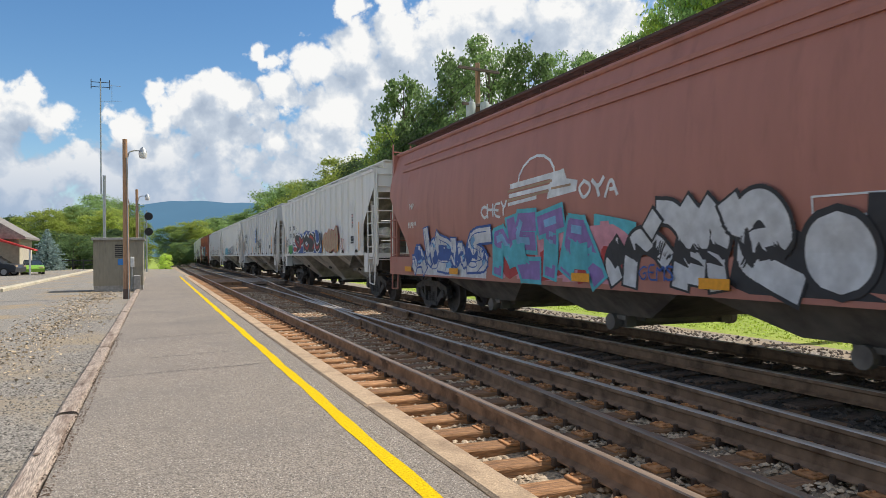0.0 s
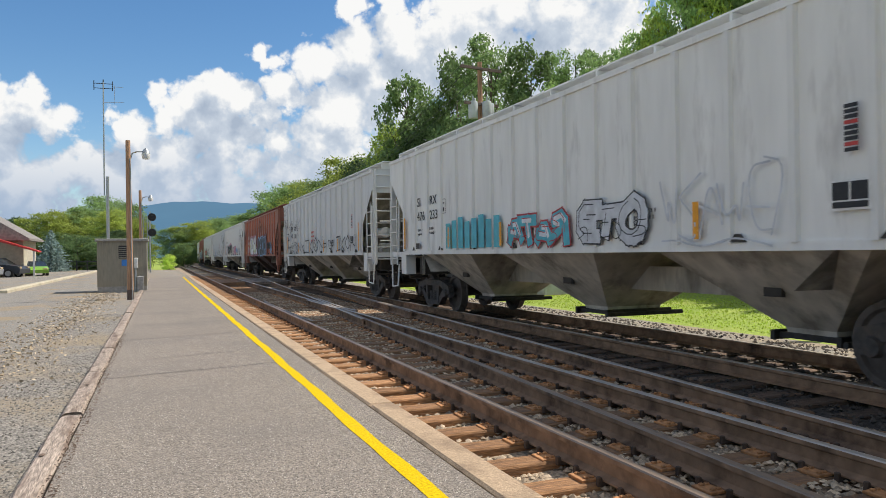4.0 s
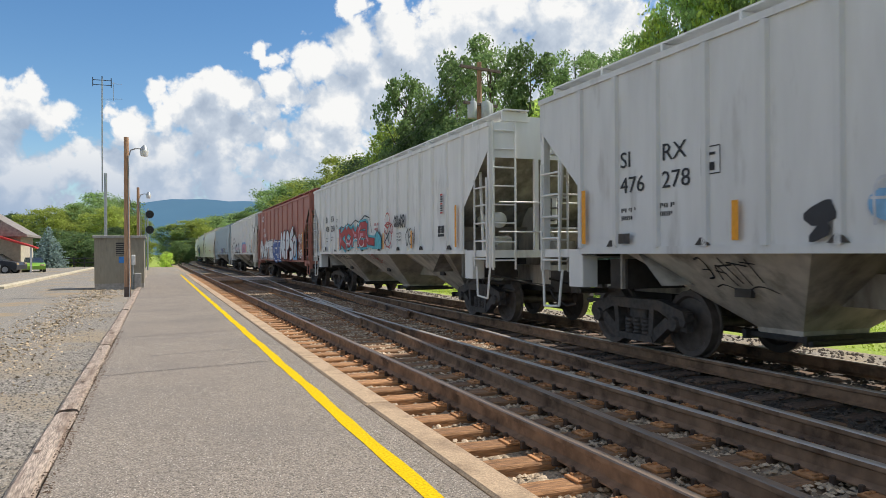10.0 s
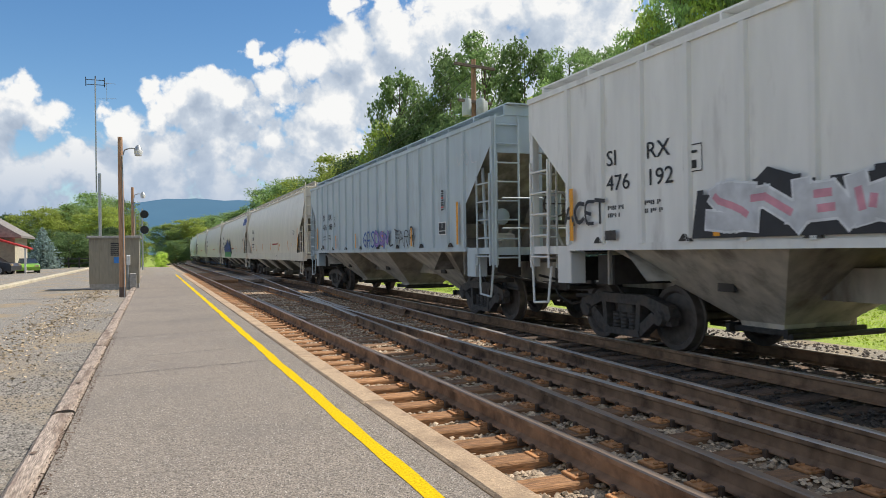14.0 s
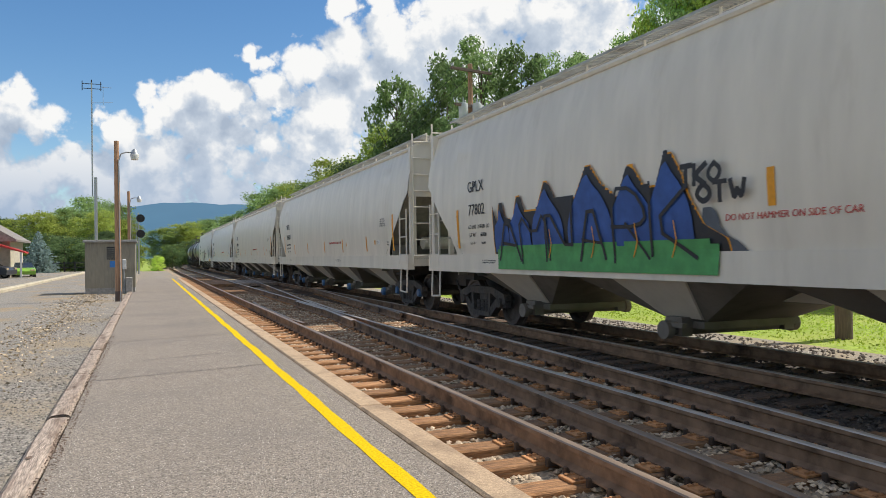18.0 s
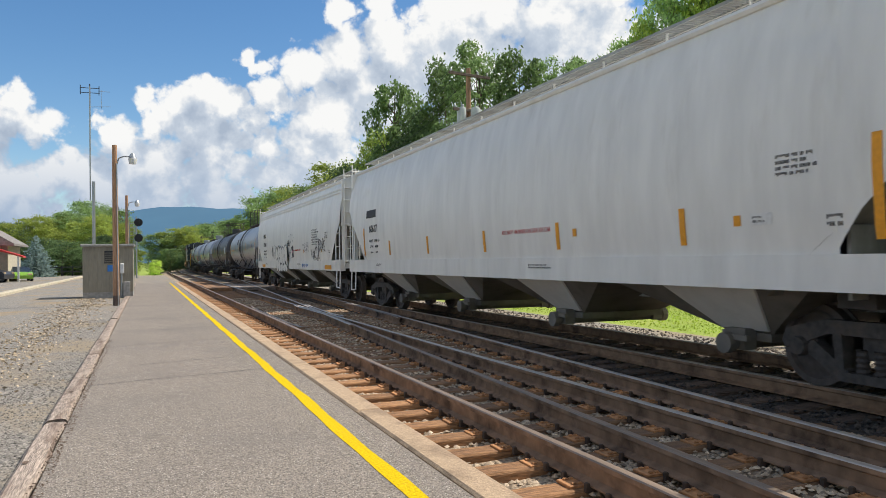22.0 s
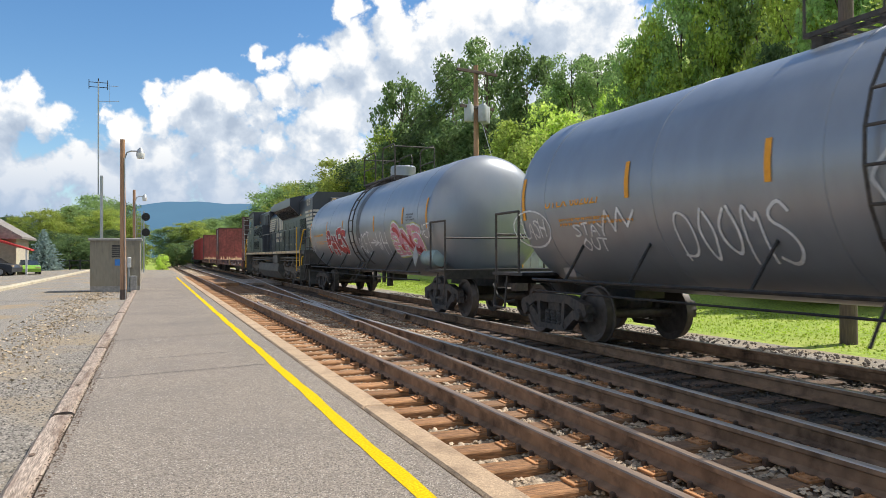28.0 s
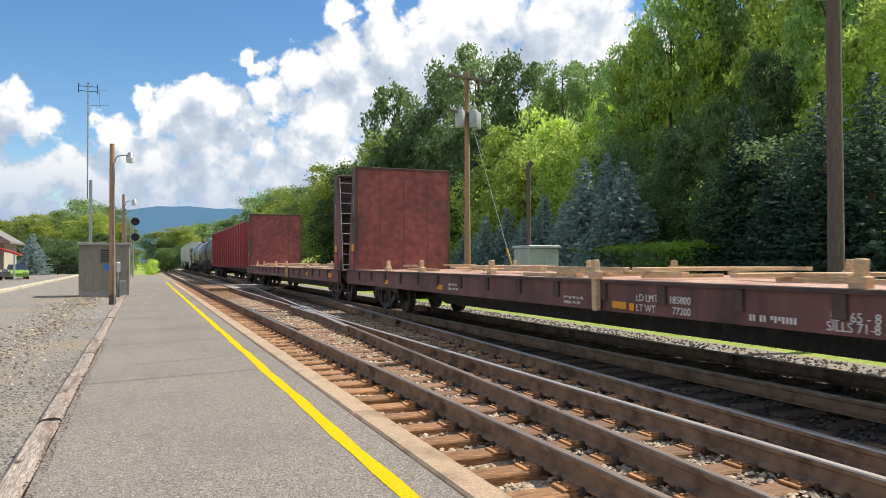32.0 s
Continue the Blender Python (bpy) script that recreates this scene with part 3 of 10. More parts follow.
while y < P1 - 3:
    # a worn timber with a wavering outline and split ends
    n, top = 2.44, PLAT_Z + 0.02 + rng.uniform(-0.012, 0.012)
    rings, y0, y1 = [], y + rng.uniform(0.012, 0.05), y + n - rng.uniform(0.012, 0.05)
    for i in range(14):
        v = y0 + (y1 - y0) * i / 13
        l, r_ = -0.815 + 0.016 * noise.noise((v * 1.7, 3.1, 0)), -0.64 + 0.02 * noise.noise((v * 2.1, 7.7, 0))
        h = top + 0.012 * noise.noise((v * 1.3, 1.9, 0)) - (0.02 if i in (0, 13) else 0)
        e = rng.uniform(-0.012, 0.012) if i in (0, 13) else 0
        rings.append([(l, v + e, -0.2), (l, v - e, h - 0.03), (l + 0.03, v + e, h), (r_ - 0.06, v - e, h + 0.004), (r_ - 0.02, v + e, h - 0.002), (r_, v - e, h - 0.03), (r_, v + e, -0.2)])
    board = part("edge_timber", Mesh().rings(rings), timber, platform, "weathered grey-brown timber edging")
    for _ in range(5):
        v, x = rng.uniform(y0 + 0.1, y1 - 0.7), rng.uniform(-0.78, -0.69)
        g, w = rng.uniform(0.25, 0.6), rng.uniform(0.002, 0.005)
        part("split", Mesh().add([(x, v, top + 0.0085), (x + w, v + g * 0.4, top + 0.0085), (x + 0.012, v + g, top + 0.0085), (x + 0.01 - w, v + g * 0.5, top + 0.0085)], [(0, 1, 2, 3)]), tar, board)
    x, v = rng.uniform(-0.77, -0.7), rng.uniform(y0 + 0.3, y1 - 0.3)
    part("knot", Mesh().add([(x + 0.022 * math.cos(a), v + 0.04 * math.sin(a), top + 0.009) for a in [k * 0.7854 for k in range(8)]], [tuple(range(8))]), tie_dark, board)
    y += n
for yc, x0, x1, rise in ((8.9, -0.6, 1.66, 0.5), (10.4, -0.1, 1.0, 0.3), (12.85, -0.57, 1.4, 0.6), (15.6, 0.1, 1.3, 0.4), (18.5, -0.6, 1.2, 0.5), (24.5, -0.6, 1.0, 0.4), (31.0, -0.6, 1.5, 0.6)):
    m = Mesh()
    pts = [(x0 + (x1 - x0) * i / 14, yc + 0.05 * noise.noise((i * 0.5, yc, 0)) + rise * i / 14) for i in range(15)]
    w = 0.013
    m.add([(x, y - w * (0.6 + 0.6 * rng.random()), PLAT_Z + 0.003) for x, y in pts] + [(x, y + w * (0.6 + 0.6 * rng.random()), PLAT_Z + 0.003) for x, y in pts],
          [(i, i + 1, i + 16, i + 15) for i in range(14)])
    part("crack", m, tar, platform, "dark joint crack")

grit_mat = material("platform_grit", (0.36, 0.325, 0.285), 0.95, scale=9, vary=0.2, island=0.65)
stones("platform_grit", "exposed aggregate grit of the worn platform asphalt", 42000, (-0.6, 1.66, 1.2, 13), grit_mat, (0.0025, 0.0065), lambda x, y: PLAT_Z + 0.0005)
sheet("gravel_apron", [-0.82, 0.4, 1.2, 1.95], [52.0, 56, 62, 70, 80, 92], lambda x, y: 0.0 - 0.12 * min(1, max(0, (y - 54) / 12)), gravel, label="dusty grey gravel apron beyond the platform", category="gravel")
stones("edge_litter", "crumbs of soil and bark along the timber edging", 1800, (-0.66, -0.56, 1.5, 14), tie_dark, (0.003, 0.011), lambda x, y: PLAT_Z + 0.001)


# ---- rolling stock ----
# cars stand with the rail's top at z = 0, the far end towards +y, the platform side towards -x


def coat(name, base, dirt=(0.22, 0.19, 0.16), rust=None, rough=0.55):
    """Car paint with streaks that run down the sheet."""
    return material(name, base, rough, scale=2.2, vary=0.07, stain=rust or dirt, stain_scale=1.6, stain_cut=(0.56, 0.95), stretch=(1.6, 1.6, 0.35), bump=0.05, bump_scale=3, spec=0.4)


white_a = coat("paint_white", (0.76, 0.75, 0.715))
white_b = coat("paint_pale_grey", (0.65, 0.65, 0.635))
blue_grey = coat("paint_blue_grey", (0.47, 0.54, 0.57))
cream = coat("paint_cream_grey", (0.71, 0.655, 0.56), dirt=(0.52, 0.46, 0.37), rough=0.36)
snow = coat("paint_clean_white", (0.77, 0.75, 0.70), dirt=(0.58, 0.545, 0.48), rough=0.36)
# steel of the bays, with the shade below the sill put into its colour
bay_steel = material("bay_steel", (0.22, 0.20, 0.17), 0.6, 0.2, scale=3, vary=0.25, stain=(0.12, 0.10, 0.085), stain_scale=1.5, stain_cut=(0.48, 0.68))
# dusty end sheets; shade under the slope is put into their colour
end_dust_shade = material("end_sheet_dust", (0.27, 0.255, 0.215), 0.7, scale=3, vary=0.25, stain=(0.12, 0.105, 0.09), stain_scale=1.3, stain_cut=(0.46, 0.75), stretch=(1.2, 1.2, 0.6))
# grime of brown cars; also shade put into bulkhead backs and stake pockets
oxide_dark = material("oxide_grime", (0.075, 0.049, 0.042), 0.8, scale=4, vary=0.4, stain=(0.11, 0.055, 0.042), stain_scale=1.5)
rib_red = material("faded_red_ribs", (0.43, 0.135, 0.075), 0.7, scale=4, vary=0.2, stain=(0.24, 0.08, 0.05), stain_scale=1.3)
spill = material("spill_stain", (0.095, 0.096, 0.10), 0.45, scale=6, vary=0.4)
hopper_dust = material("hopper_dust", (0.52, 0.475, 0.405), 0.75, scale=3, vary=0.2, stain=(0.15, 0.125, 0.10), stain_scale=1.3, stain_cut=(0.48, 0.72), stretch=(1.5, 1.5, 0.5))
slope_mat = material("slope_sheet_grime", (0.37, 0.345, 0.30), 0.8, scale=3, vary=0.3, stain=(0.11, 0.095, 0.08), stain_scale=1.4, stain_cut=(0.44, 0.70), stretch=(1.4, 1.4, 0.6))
cabinet_grey = material("placard_grey", (0.32, 0.33, 0.34), 0.6, scale=8, vary=0.15)
grime = material("black_grime", (0.05, 0.044, 0.038), 0.85, scale=4, vary=0.4)
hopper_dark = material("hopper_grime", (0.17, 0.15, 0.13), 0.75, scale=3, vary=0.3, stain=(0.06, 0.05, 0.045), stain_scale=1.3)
oxide = coat("paint_oxide_red", (0.41, 0.172, 0.13), dirt=(0.20, 0.085, 0.066))
oxide_b = coat("paint_rust_brown", (0.31, 0.125, 0.083), dirt=(0.16, 0.07, 0.055))
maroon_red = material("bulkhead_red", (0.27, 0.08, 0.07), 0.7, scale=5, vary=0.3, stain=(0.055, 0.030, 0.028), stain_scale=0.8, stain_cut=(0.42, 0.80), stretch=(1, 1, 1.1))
maroon = material("paint_maroon", (0.17, 0.068, 0.06), 0.65, scale=3, vary=0.2, stain=(0.055, 0.033, 0.032), stain_scale=1.4, stain_cut=(0.45, 0.68), stretch=(1, 1, 0.35), bump=0.1, bump_scale=6)
bright_red = coat("paint_faded_red", (0.36, 0.06, 0.06), dirt=(0.16, 0.035, 0.035))
tank_grey = material("tank_grey", (0.29, 0.31, 0.34), 0.34, 0.38, scale=2.2, vary=0.08, stain=(0.22, 0.225, 0.24), stain_scale=1.1, stain_cut=(0.54, 0.9), stretch=(1.2, 1.2, 0.5), bump=0.03, bump_scale=3)
tank_black = coat("tank_black", (0.05, 0.048, 0.048), dirt=(0.07, 0.06, 0.055), rough=0.42)
loco_black = coat("loco_black", (0.05, 0.056, 0.066), dirt=(0.07, 0.07, 0.072), rough=0.3)
loco_frame = material("loco_frame_dust", (0.105, 0.099, 0.085), 0.7, scale=6, vary=0.2, stain=(0.06, 0.056, 0.05), stain_scale=1.2)
truck_dust = material("loco_truck_dust", (0.135, 0.108, 0.082), 0.8, scale=6, vary=0.3, stain=(0.07, 0.062, 0.052), stain_scale=2.5)
loco_cream = material("loco_cream", (0.62, 0.57, 0.47), 0.6, scale=8, vary=0.15, stain=(0.40, 0.27, 0.13), stain_scale=1.1, stain_cut=(0.56, 0.7))
rail_yellow = material("handrail_yellow", (0.72, 0.42, 0.02), 0.5, scale=10, vary=0.15)
glass_dark = material("cab_glass", (0.03, 0.04, 0.05), 0.05, 0.0, scale=3, vary=0.2, spec=0.9)
deck_wood = material("deck_wood", (0.44, 0.27, 0.19), 0.85, scale=8, vary=0.4, stretch=(1, 5, 5), bump=0.3, random=0.15)
lumber = material("pale_lumber", (0.60, 0.42, 0.24), 0.8, scale=12, vary=0.25, stretch=(4, 0.6, 4), random=0.15)
blue_cap = material("blue_plastic", (0.055, 0.14, 0.29), 0.5, scale=10, vary=0.1)
lens_glass = material("lamp_lens", (0.50, 0.38, 0.24), 0.15, scale=10, vary=0.1)
reservoir = material("green_grey_paint", (0.26, 0.34, 0.33), 0.5, scale=6, vary=0.15)


def spray(name, c):
    return material("spray_" + name, c, 0.6, scale=6, vary=0.18, stain=tuple(k * 0.8 for k in c), stain_scale=2)


S_BLACK, S_WHITE, S_SILVER = spray("black", (0.026, 0.026, 0.03)), spray("white", (0.70, 0.71, 0.72)), spray("silver", (0.56, 0.57, 0.59))
S_BLUE, S_CYAN, S_RED = spray("blue", (0.03, 0.09, 0.32)), spray("cyan", (0.09, 0.42, 0.50)), spray("red", (0.42, 0.04, 0.04))
S_PURPLE, S_GREEN, S_PINK = spray("purple", (0.25, 0.16, 0.40)), spray("green", (0.08, 0.33, 0.10)), spray("pink", (0.60, 0.27, 0.33))
galvanised = material("galvanised_grating", (0.40, 0.40, 0.37), 0.6, 0.3, scale=6, vary=0.2, stain=(0.25, 0.22, 0.18), stain_scale=1.5)
loco_tan = material("loco_sill_tan", (0.56, 0.42, 0.24), 0.65, scale=8, vary=0.2, stain=(0.62, 0.54, 0.42), stain_scale=0.8, stain_cut=(0.5, 0.7))
S_GREY_BLUE = spray("slate", (0.10, 0.115, 0.14))
S_MAROON = spray("maroon", (0.15, 0.032, 0.05))
old_paint = material("old_paint_trace", (0.10, 0.055, 0.045), 0.8, scale=5, vary=0.4, stain=(0.2, 0.09, 0.065), stain_scale=5, stain_cut=(0.5, 0.7))
S_TAN, S_LIME, S_SKY = spray("tan", (0.42, 0.28, 0.17)), spray("lime", (0.50, 0.55, 0.18)), spray("sky", (0.20, 0.40, 0.62))

CACHE = {}


def cached(key, make):
    if key not in CACHE:
        CACHE[key] = make()
    return CACHE[key]


WHEELS = {0.43: [], 0.49: []}


def wheel_mesh(r, side):
    m = Mesh().lathe([(q, -side * k) for q, k in ((0.05, -0.10), (0.10, -0.09), (0.12, -0.05), (r - 0.10, -0.03), (r - 0.07, -0.065), (r - 0.004, -0.065), (r, 0.05), (r + 0.027, 0.06), (r + 0.027, 0.085), (r - 0.07, 0.085), (r - 0.10, 0.02), (0.12, 0.02), (0.09, 0.08))], "x", 32)
    return m.done("wheel", True)


def wheel(parent, r, s, q):
    """A wheel on its axle; it turns about the axle in motions()."""
    w = part("wheel", cached(("wheel", r, s), lambda: wheel_mesh(r, s)), wheel_mat, parent)
    w.matrix_parent_inverse = Matrix.Translation((s * 0.7525, q, r))
    WHEELS[r].append(w)


def frame_mesh(b, h, x0, x1, zb=0.14):
    """A cast side frame: arched top, spring seat and two openings."""
    m = Mesh()
    top = [(-b - 0.22, 0.47), (-b - 0.17, 0.60), (-0.55, h), (0.55, h), (b + 0.17, 0.60), (b + 0.22, 0.47)]
    low = [(-b - 0.17, 0.40), (-b + 0.05, 0.47), (-0.52, h - 0.14), (0.52, h - 0.14), (b - 0.05, 0.47), (b + 0.17, 0.40)]
    for i in range(5):
        m.prism([top[i], top[i + 1], low[i + 1], low[i]], "x", x0, x1)
    for s in (-1, 1):
        m.prism([(s * (b - 0.18), 0.50), (s * (b - 0.04), 0.42), (s * 0.42, zb), (s * 0.30, zb + 0.1)], "x", x0, x1)
        m.prism([(s * 0.36, h - 0.12), (s * 0.46, h - 0.12), (s * 0.42, zb + 0.08), (s * 0.33, zb + 0.08)], "x", x0 - 0.01, x1)
        m.prism([(s * (b - 0.2), 0.34), (s * (b + 0.2), 0.34), (s * (b + 0.2), 0.58), (s * (b - 0.2), 0.58)], "x", x0 + 0.03, x1)
    m.prism([(-0.44, zb), (0.44, zb), (0.40, zb + 0.09), (-0.40, zb + 0.09)], "x", x0 - 0.02, x1 + 0.03)
    return m.done("side_frame")


def truck(parent, y, wb=0.86, r=0.43, cap=None, flip=1):
    t = part("truck", cached("bolster", lambda: Mesh().slab(-1.0, 1.0, -0.19, 0.19, 0.36, 0.60, 0.03).box(-0.25, 0.25, -0.3, 0.3, 0.5, 0.74).done("truck")), truck_mat, parent, "four-wheel cast steel truck", at=(0, y, 0))
    for s in (-1, 1):
        part("side_frame", cached(("frame", s), lambda: frame_mesh(0.86, 0.72, -1.06 if s < 0 else 0.92, -0.92 if s < 0 else 1.06)), truck_mat, t)
        for q in (-0.19, 0.0, 0.19):
            part("spring", cached("spring", lambda: Mesh().lathe([(0.055 + 0.012 * (k % 2), 0.22 + 0.026 * k) for k in range(10)], "z", 10).done("spring", True)), truck_mat, t, at=(s * 0.99, q, 0))
        for q in (-wb, wb):
            wheel(t, 0.43, s, q)
            part("bearing_cap", cached("cap", lambda: Mesh().lathe([(0.02, -0.10), (0.09, -0.10), (0.105, -0.06), (0.105, 0.10)], "x", 16).done("bearing_cap", True)) if not cap else cached("capb", lambda: Mesh().lathe([(0.02, -0.10), (0.09, -0.10), (0.105, -0.06), (0.105, 0.10)], "x", 16).done("bearing_cap", True)),
                 cap or truck_mat, t, at=pose(s * 1.0, q, 0.43, 0, 0, 0 if s < 0 else 180))
    for q in (-wb, wb):
        part("axle", cached("axle", lambda: Mesh().tube((-0.95, 0, 0), (0.95, 0, 0), 0.075, 10).done("axle", True)), wheel_mat, t, at=(0, q, 0.43))
    return t


def coupler(parent, yend, s):
    m = Mesh().box(-0.09, 0.09, min(yend, yend + s * 0.5), max(yend, yend + s * 0.62), 0.70, 0.86)
    m.box(-0.14, 0.14, min(yend + s * 0.46, yend + s * 0.70), max(yend + s * 0.46, yend + s * 0.70), 0.62, 0.94)
    part("coupler", m, truck_mat, parent)
    h = Mesh().pipe([(-0.35, yend, 0.75), (-0.33, yend + s * 0.2, 0.5), (-0.22, yend + s * 0.42, 0.38), (-0.1, yend + s * 0.55, 0.42)], 0.025)
    part("air_hose", h, black_steel, parent)


def ladder(parent, mat, p, q, across, rungs, r=0.016, name="ladder", label=""):
    """Two uprights from p to q, the second shifted by across, with rungs."""
    p, q, a = Vector(p), Vector(q), Vector(across)
    m = Mesh().tube(p, q, r * 1.2, 6).tube(p + a, q + a, r * 1.2, 6)
    for i in range(rungs):
        c = p + (q - p) * ((i + 0.5) / rungs)
        m.tube(c, c + a, r, 6)
    return part(name, m, mat, parent, label)


def skin(prof, stations_, zt, side, rows=8, inset=0.0):
    """One side sheet: prof(z) gives the half width; stations_ holds (y, lowest z)."""
    v, f = [], []
    n = rows + 1
    for y, zl in stations_:
        for k in range(n):
            z = zl + (zt - zl) * k / rows
            v.append((side * (prof(z) - inset), y, z))
    for j in range(len(stations_) - 1):
        for k in range(rows):
            f.append((j * n + k, (j + 1) * n + k, (j + 1) * n + k + 1, j * n + k + 1))
    return Mesh().add(v, f)


# --- paint on the sides ---


def fill(m, poly, surf, off, dz=0.05):
    """Fills an outline (y, z) with strips that follow the sheet."""
    zs = [p[1] for p in poly]
    z0, z1 = min(zs), max(zs)
    k = max(2, int((z1 - z0) / dz))
    n = len(poly)

    def cuts(z):
        c = []
        for i in range(n):
            (y1, a), (y2, b) = poly[i], poly[(i + 1) % n]
            if (a <= z) != (b <= z):
                c.append(y1 + (y2 - y1) * (z - a) / (b - a))
        return sorted(c)
    for i in range(k):
        a, b = z0 + (z1 - z0) * i / k, z0 + (z1 - z0) * (i + 1) / k
        e = (b - a) * 0.02
        ca, cb, cm = cuts(a + e), cuts(b - e), cuts((a + b) / 2)
        if not (len(ca) == len(cb) == len(cm)):
            ca = cb = cm
        for j in range(0, len(ca) - 1, 2):
            m.add([(-(surf(a) + off), ca[j], a), (-(surf(a) + off), ca[j + 1], a), (-(surf(b) + off), cb[j + 1], b), (-(surf(b) + off), cb[j], b)], [(0, 1, 2, 3)])


def stroke(m, pts, w, surf, off):
    """A painted line through points (y, z)."""
    fine = [pts[0]]
    for p, q in zip(pts, pts[1:]):
        k = max(1, int(math.hypot(q[0] - p[0], q[1] - p[1]) / max(0.11, 0.4 * w)))
        fine += [(p[0] + (q[0] - p[0]) * i / k, p[1] + (q[1] - p[1]) * i / k) for i in range(1, k + 1)]
    for i, ((a, b), (c, d)) in enumerate(zip(fine, fine[1:])):
        o = off + 0.00018 * ((i + len(m.f)) % 9)
        l = math.hypot(c - a, d - b) or 1
        ny, nz = -(d - b) / l * w / 2, (c - a) / l * w / 2
        e, g = (c - a) / l * w * 0.3, (d - b) / l * w * 0.3
        q = [(a + ny - e, b + nz - g), (a - ny - e, b - nz - g), (c - ny + e, d - nz + g), (c + ny + e, d + nz + g)]
        m.add([(-(surf(z) + o), y, z) for y, z in q], [(0, 1, 2, 3)])


def art(parent, layers, surf, base=0.006, name="graffiti", label="spray-painted graffiti"):
    """layers: (material, shapes); a shape is ("fill", outline) or ("line", points, width)."""
    whole = bpy.data.meshes.new(name)
    m, idx = Mesh(), []
    for k, (mat, shapes) in enumerate(layers):
        for s in shapes:
            if s[0] == "fill":
                fill(m, s[1], surf, base + 0.0022 * k)
            else:
                stroke(m, s[1], s[2], surf, base + 0.0022 * k)
        idx += [k] * (len(m.f) - len(idx))
        whole.materials.append(mat)
    whole.from_pydata(m.v, [], m.f)
    whole.polygons.foreach_set("material_index", idx)
    return part(name, whole, None, parent, label)


def blob(rg, cy, cz, wy, wz, wild=0.22, n=30, lean=0.0, square=0.6):
    ph = [rg.uniform(0, 6.28) for _ in range(4)]
    am = [rg.uniform(0.3, 1) * wild / (k + 1) for k in range(4)]
    out = []
    for i in range(n):
        a = 2 * math.pi * i / n
        r = 1 + sum(am[k] * math.sin((k + 2) * a + ph[k]) for k in range(4))
        c, s = math.cos(a), math.sin(a)
        c, s = math.copysign(abs(c) ** square, c), math.copysign(abs(s) ** square, s)
        out.append((cy + wy * r * c + lean * wz * r * s, cz + wz * r * s))
    return out


def grow(poly, d):
    cy, cz = sum(p[0] for p in poly) / len(poly), sum(p[1] for p in poly) / len(poly)
    out = []
    for y, z in poly:
        l = math.hypot(y - cy, z - cz) or 1
        out.append((y + (y - cy) / l * d, z + (z - cz) / l * d))
    return out


STROKES = [[[(0.1, 0), (0.15, 1), (0.85, 0.8), (0.3, 0.5), (0.9, 0.05)]], [[(0.9, 0.9), (0.4, 1), (0.1, 0.6), (0.15, 0.1), (0.85, 0.05), (0.9, 0.45), (0.5, 0.45)]],
           [[(0.1, 0), (0.45, 1), (0.9, 0)], [(0.2, 0.35), (0.85, 0.4)]], [[(0.9, 0.95), (0.2, 0.9), (0.15, 0.55), (0.85, 0.45), (0.8, 0.05), (0.1, 0.1)]],
           [[(0.1, 1), (0.2, 0)], [(0.9, 1), (0.2, 0.5), (0.95, 0)]], [[(0.5, 1), (0.12, 0.75), (0.12, 0.25), (0.5, 0), (0.88, 0.25), (0.88, 0.75), (0.45, 1)]],
           [[(0, 0.95), (1, 0.9)], [(0.5, 0.95), (0.4, 0)]], [[(0.05, 1), (0.28, 0.05), (0.52, 0.7), (0.75, 0.05), (1, 1)]], [[(0.9, 0.98), (0.15, 0.95), (0.2, 0.03), (0.95, 0.08)], [(0.2, 0.5), (0.8, 0.52)]]]


def rounded(pts, times=2):
    for _ in range(times):
        out = [pts[0]]
        for p, q in zip(pts, pts[1:]):
            out += [(0.75 * p[0] + 0.25 * q[0], 0.75 * p[1] + 0.25 * q[1]), (0.25 * p[0] + 0.75 * q[0], 0.25 * p[1] + 0.75 * q[1])]
        pts = out + [pts[-1]]
    return pts


def scrawl(rg, y0, y1, z0, z1, n, soft=2, loose=0.10):
    """Bent strokes set side by side from y0 to y1."""
    sh = []
    w, h = (y1 - y0) / n, z1 - z0
    lean = rg.uniform(-0.1, 0.25)
    for i in range(n):
        flip, k = rg.random() < 0.4, rg.uniform(0.75, 1.1)
        up = rg.uniform(-0.12, 0.12) * h
        for st in rg.choice(STROKES):
            pts = []
            for x, z in st:
                x, z = (1 - x if flip else x) + rg.uniform(-loose, loose), (z + rg.uniform(-loose, loose)) * k
                pts.append((y0 + w * (i + 0.5 + (x - 0.5) * 1.15 + lean * (z - 0.5)), z0 + up + z * h))
            sh.append(rounded(pts, soft))
    return sh


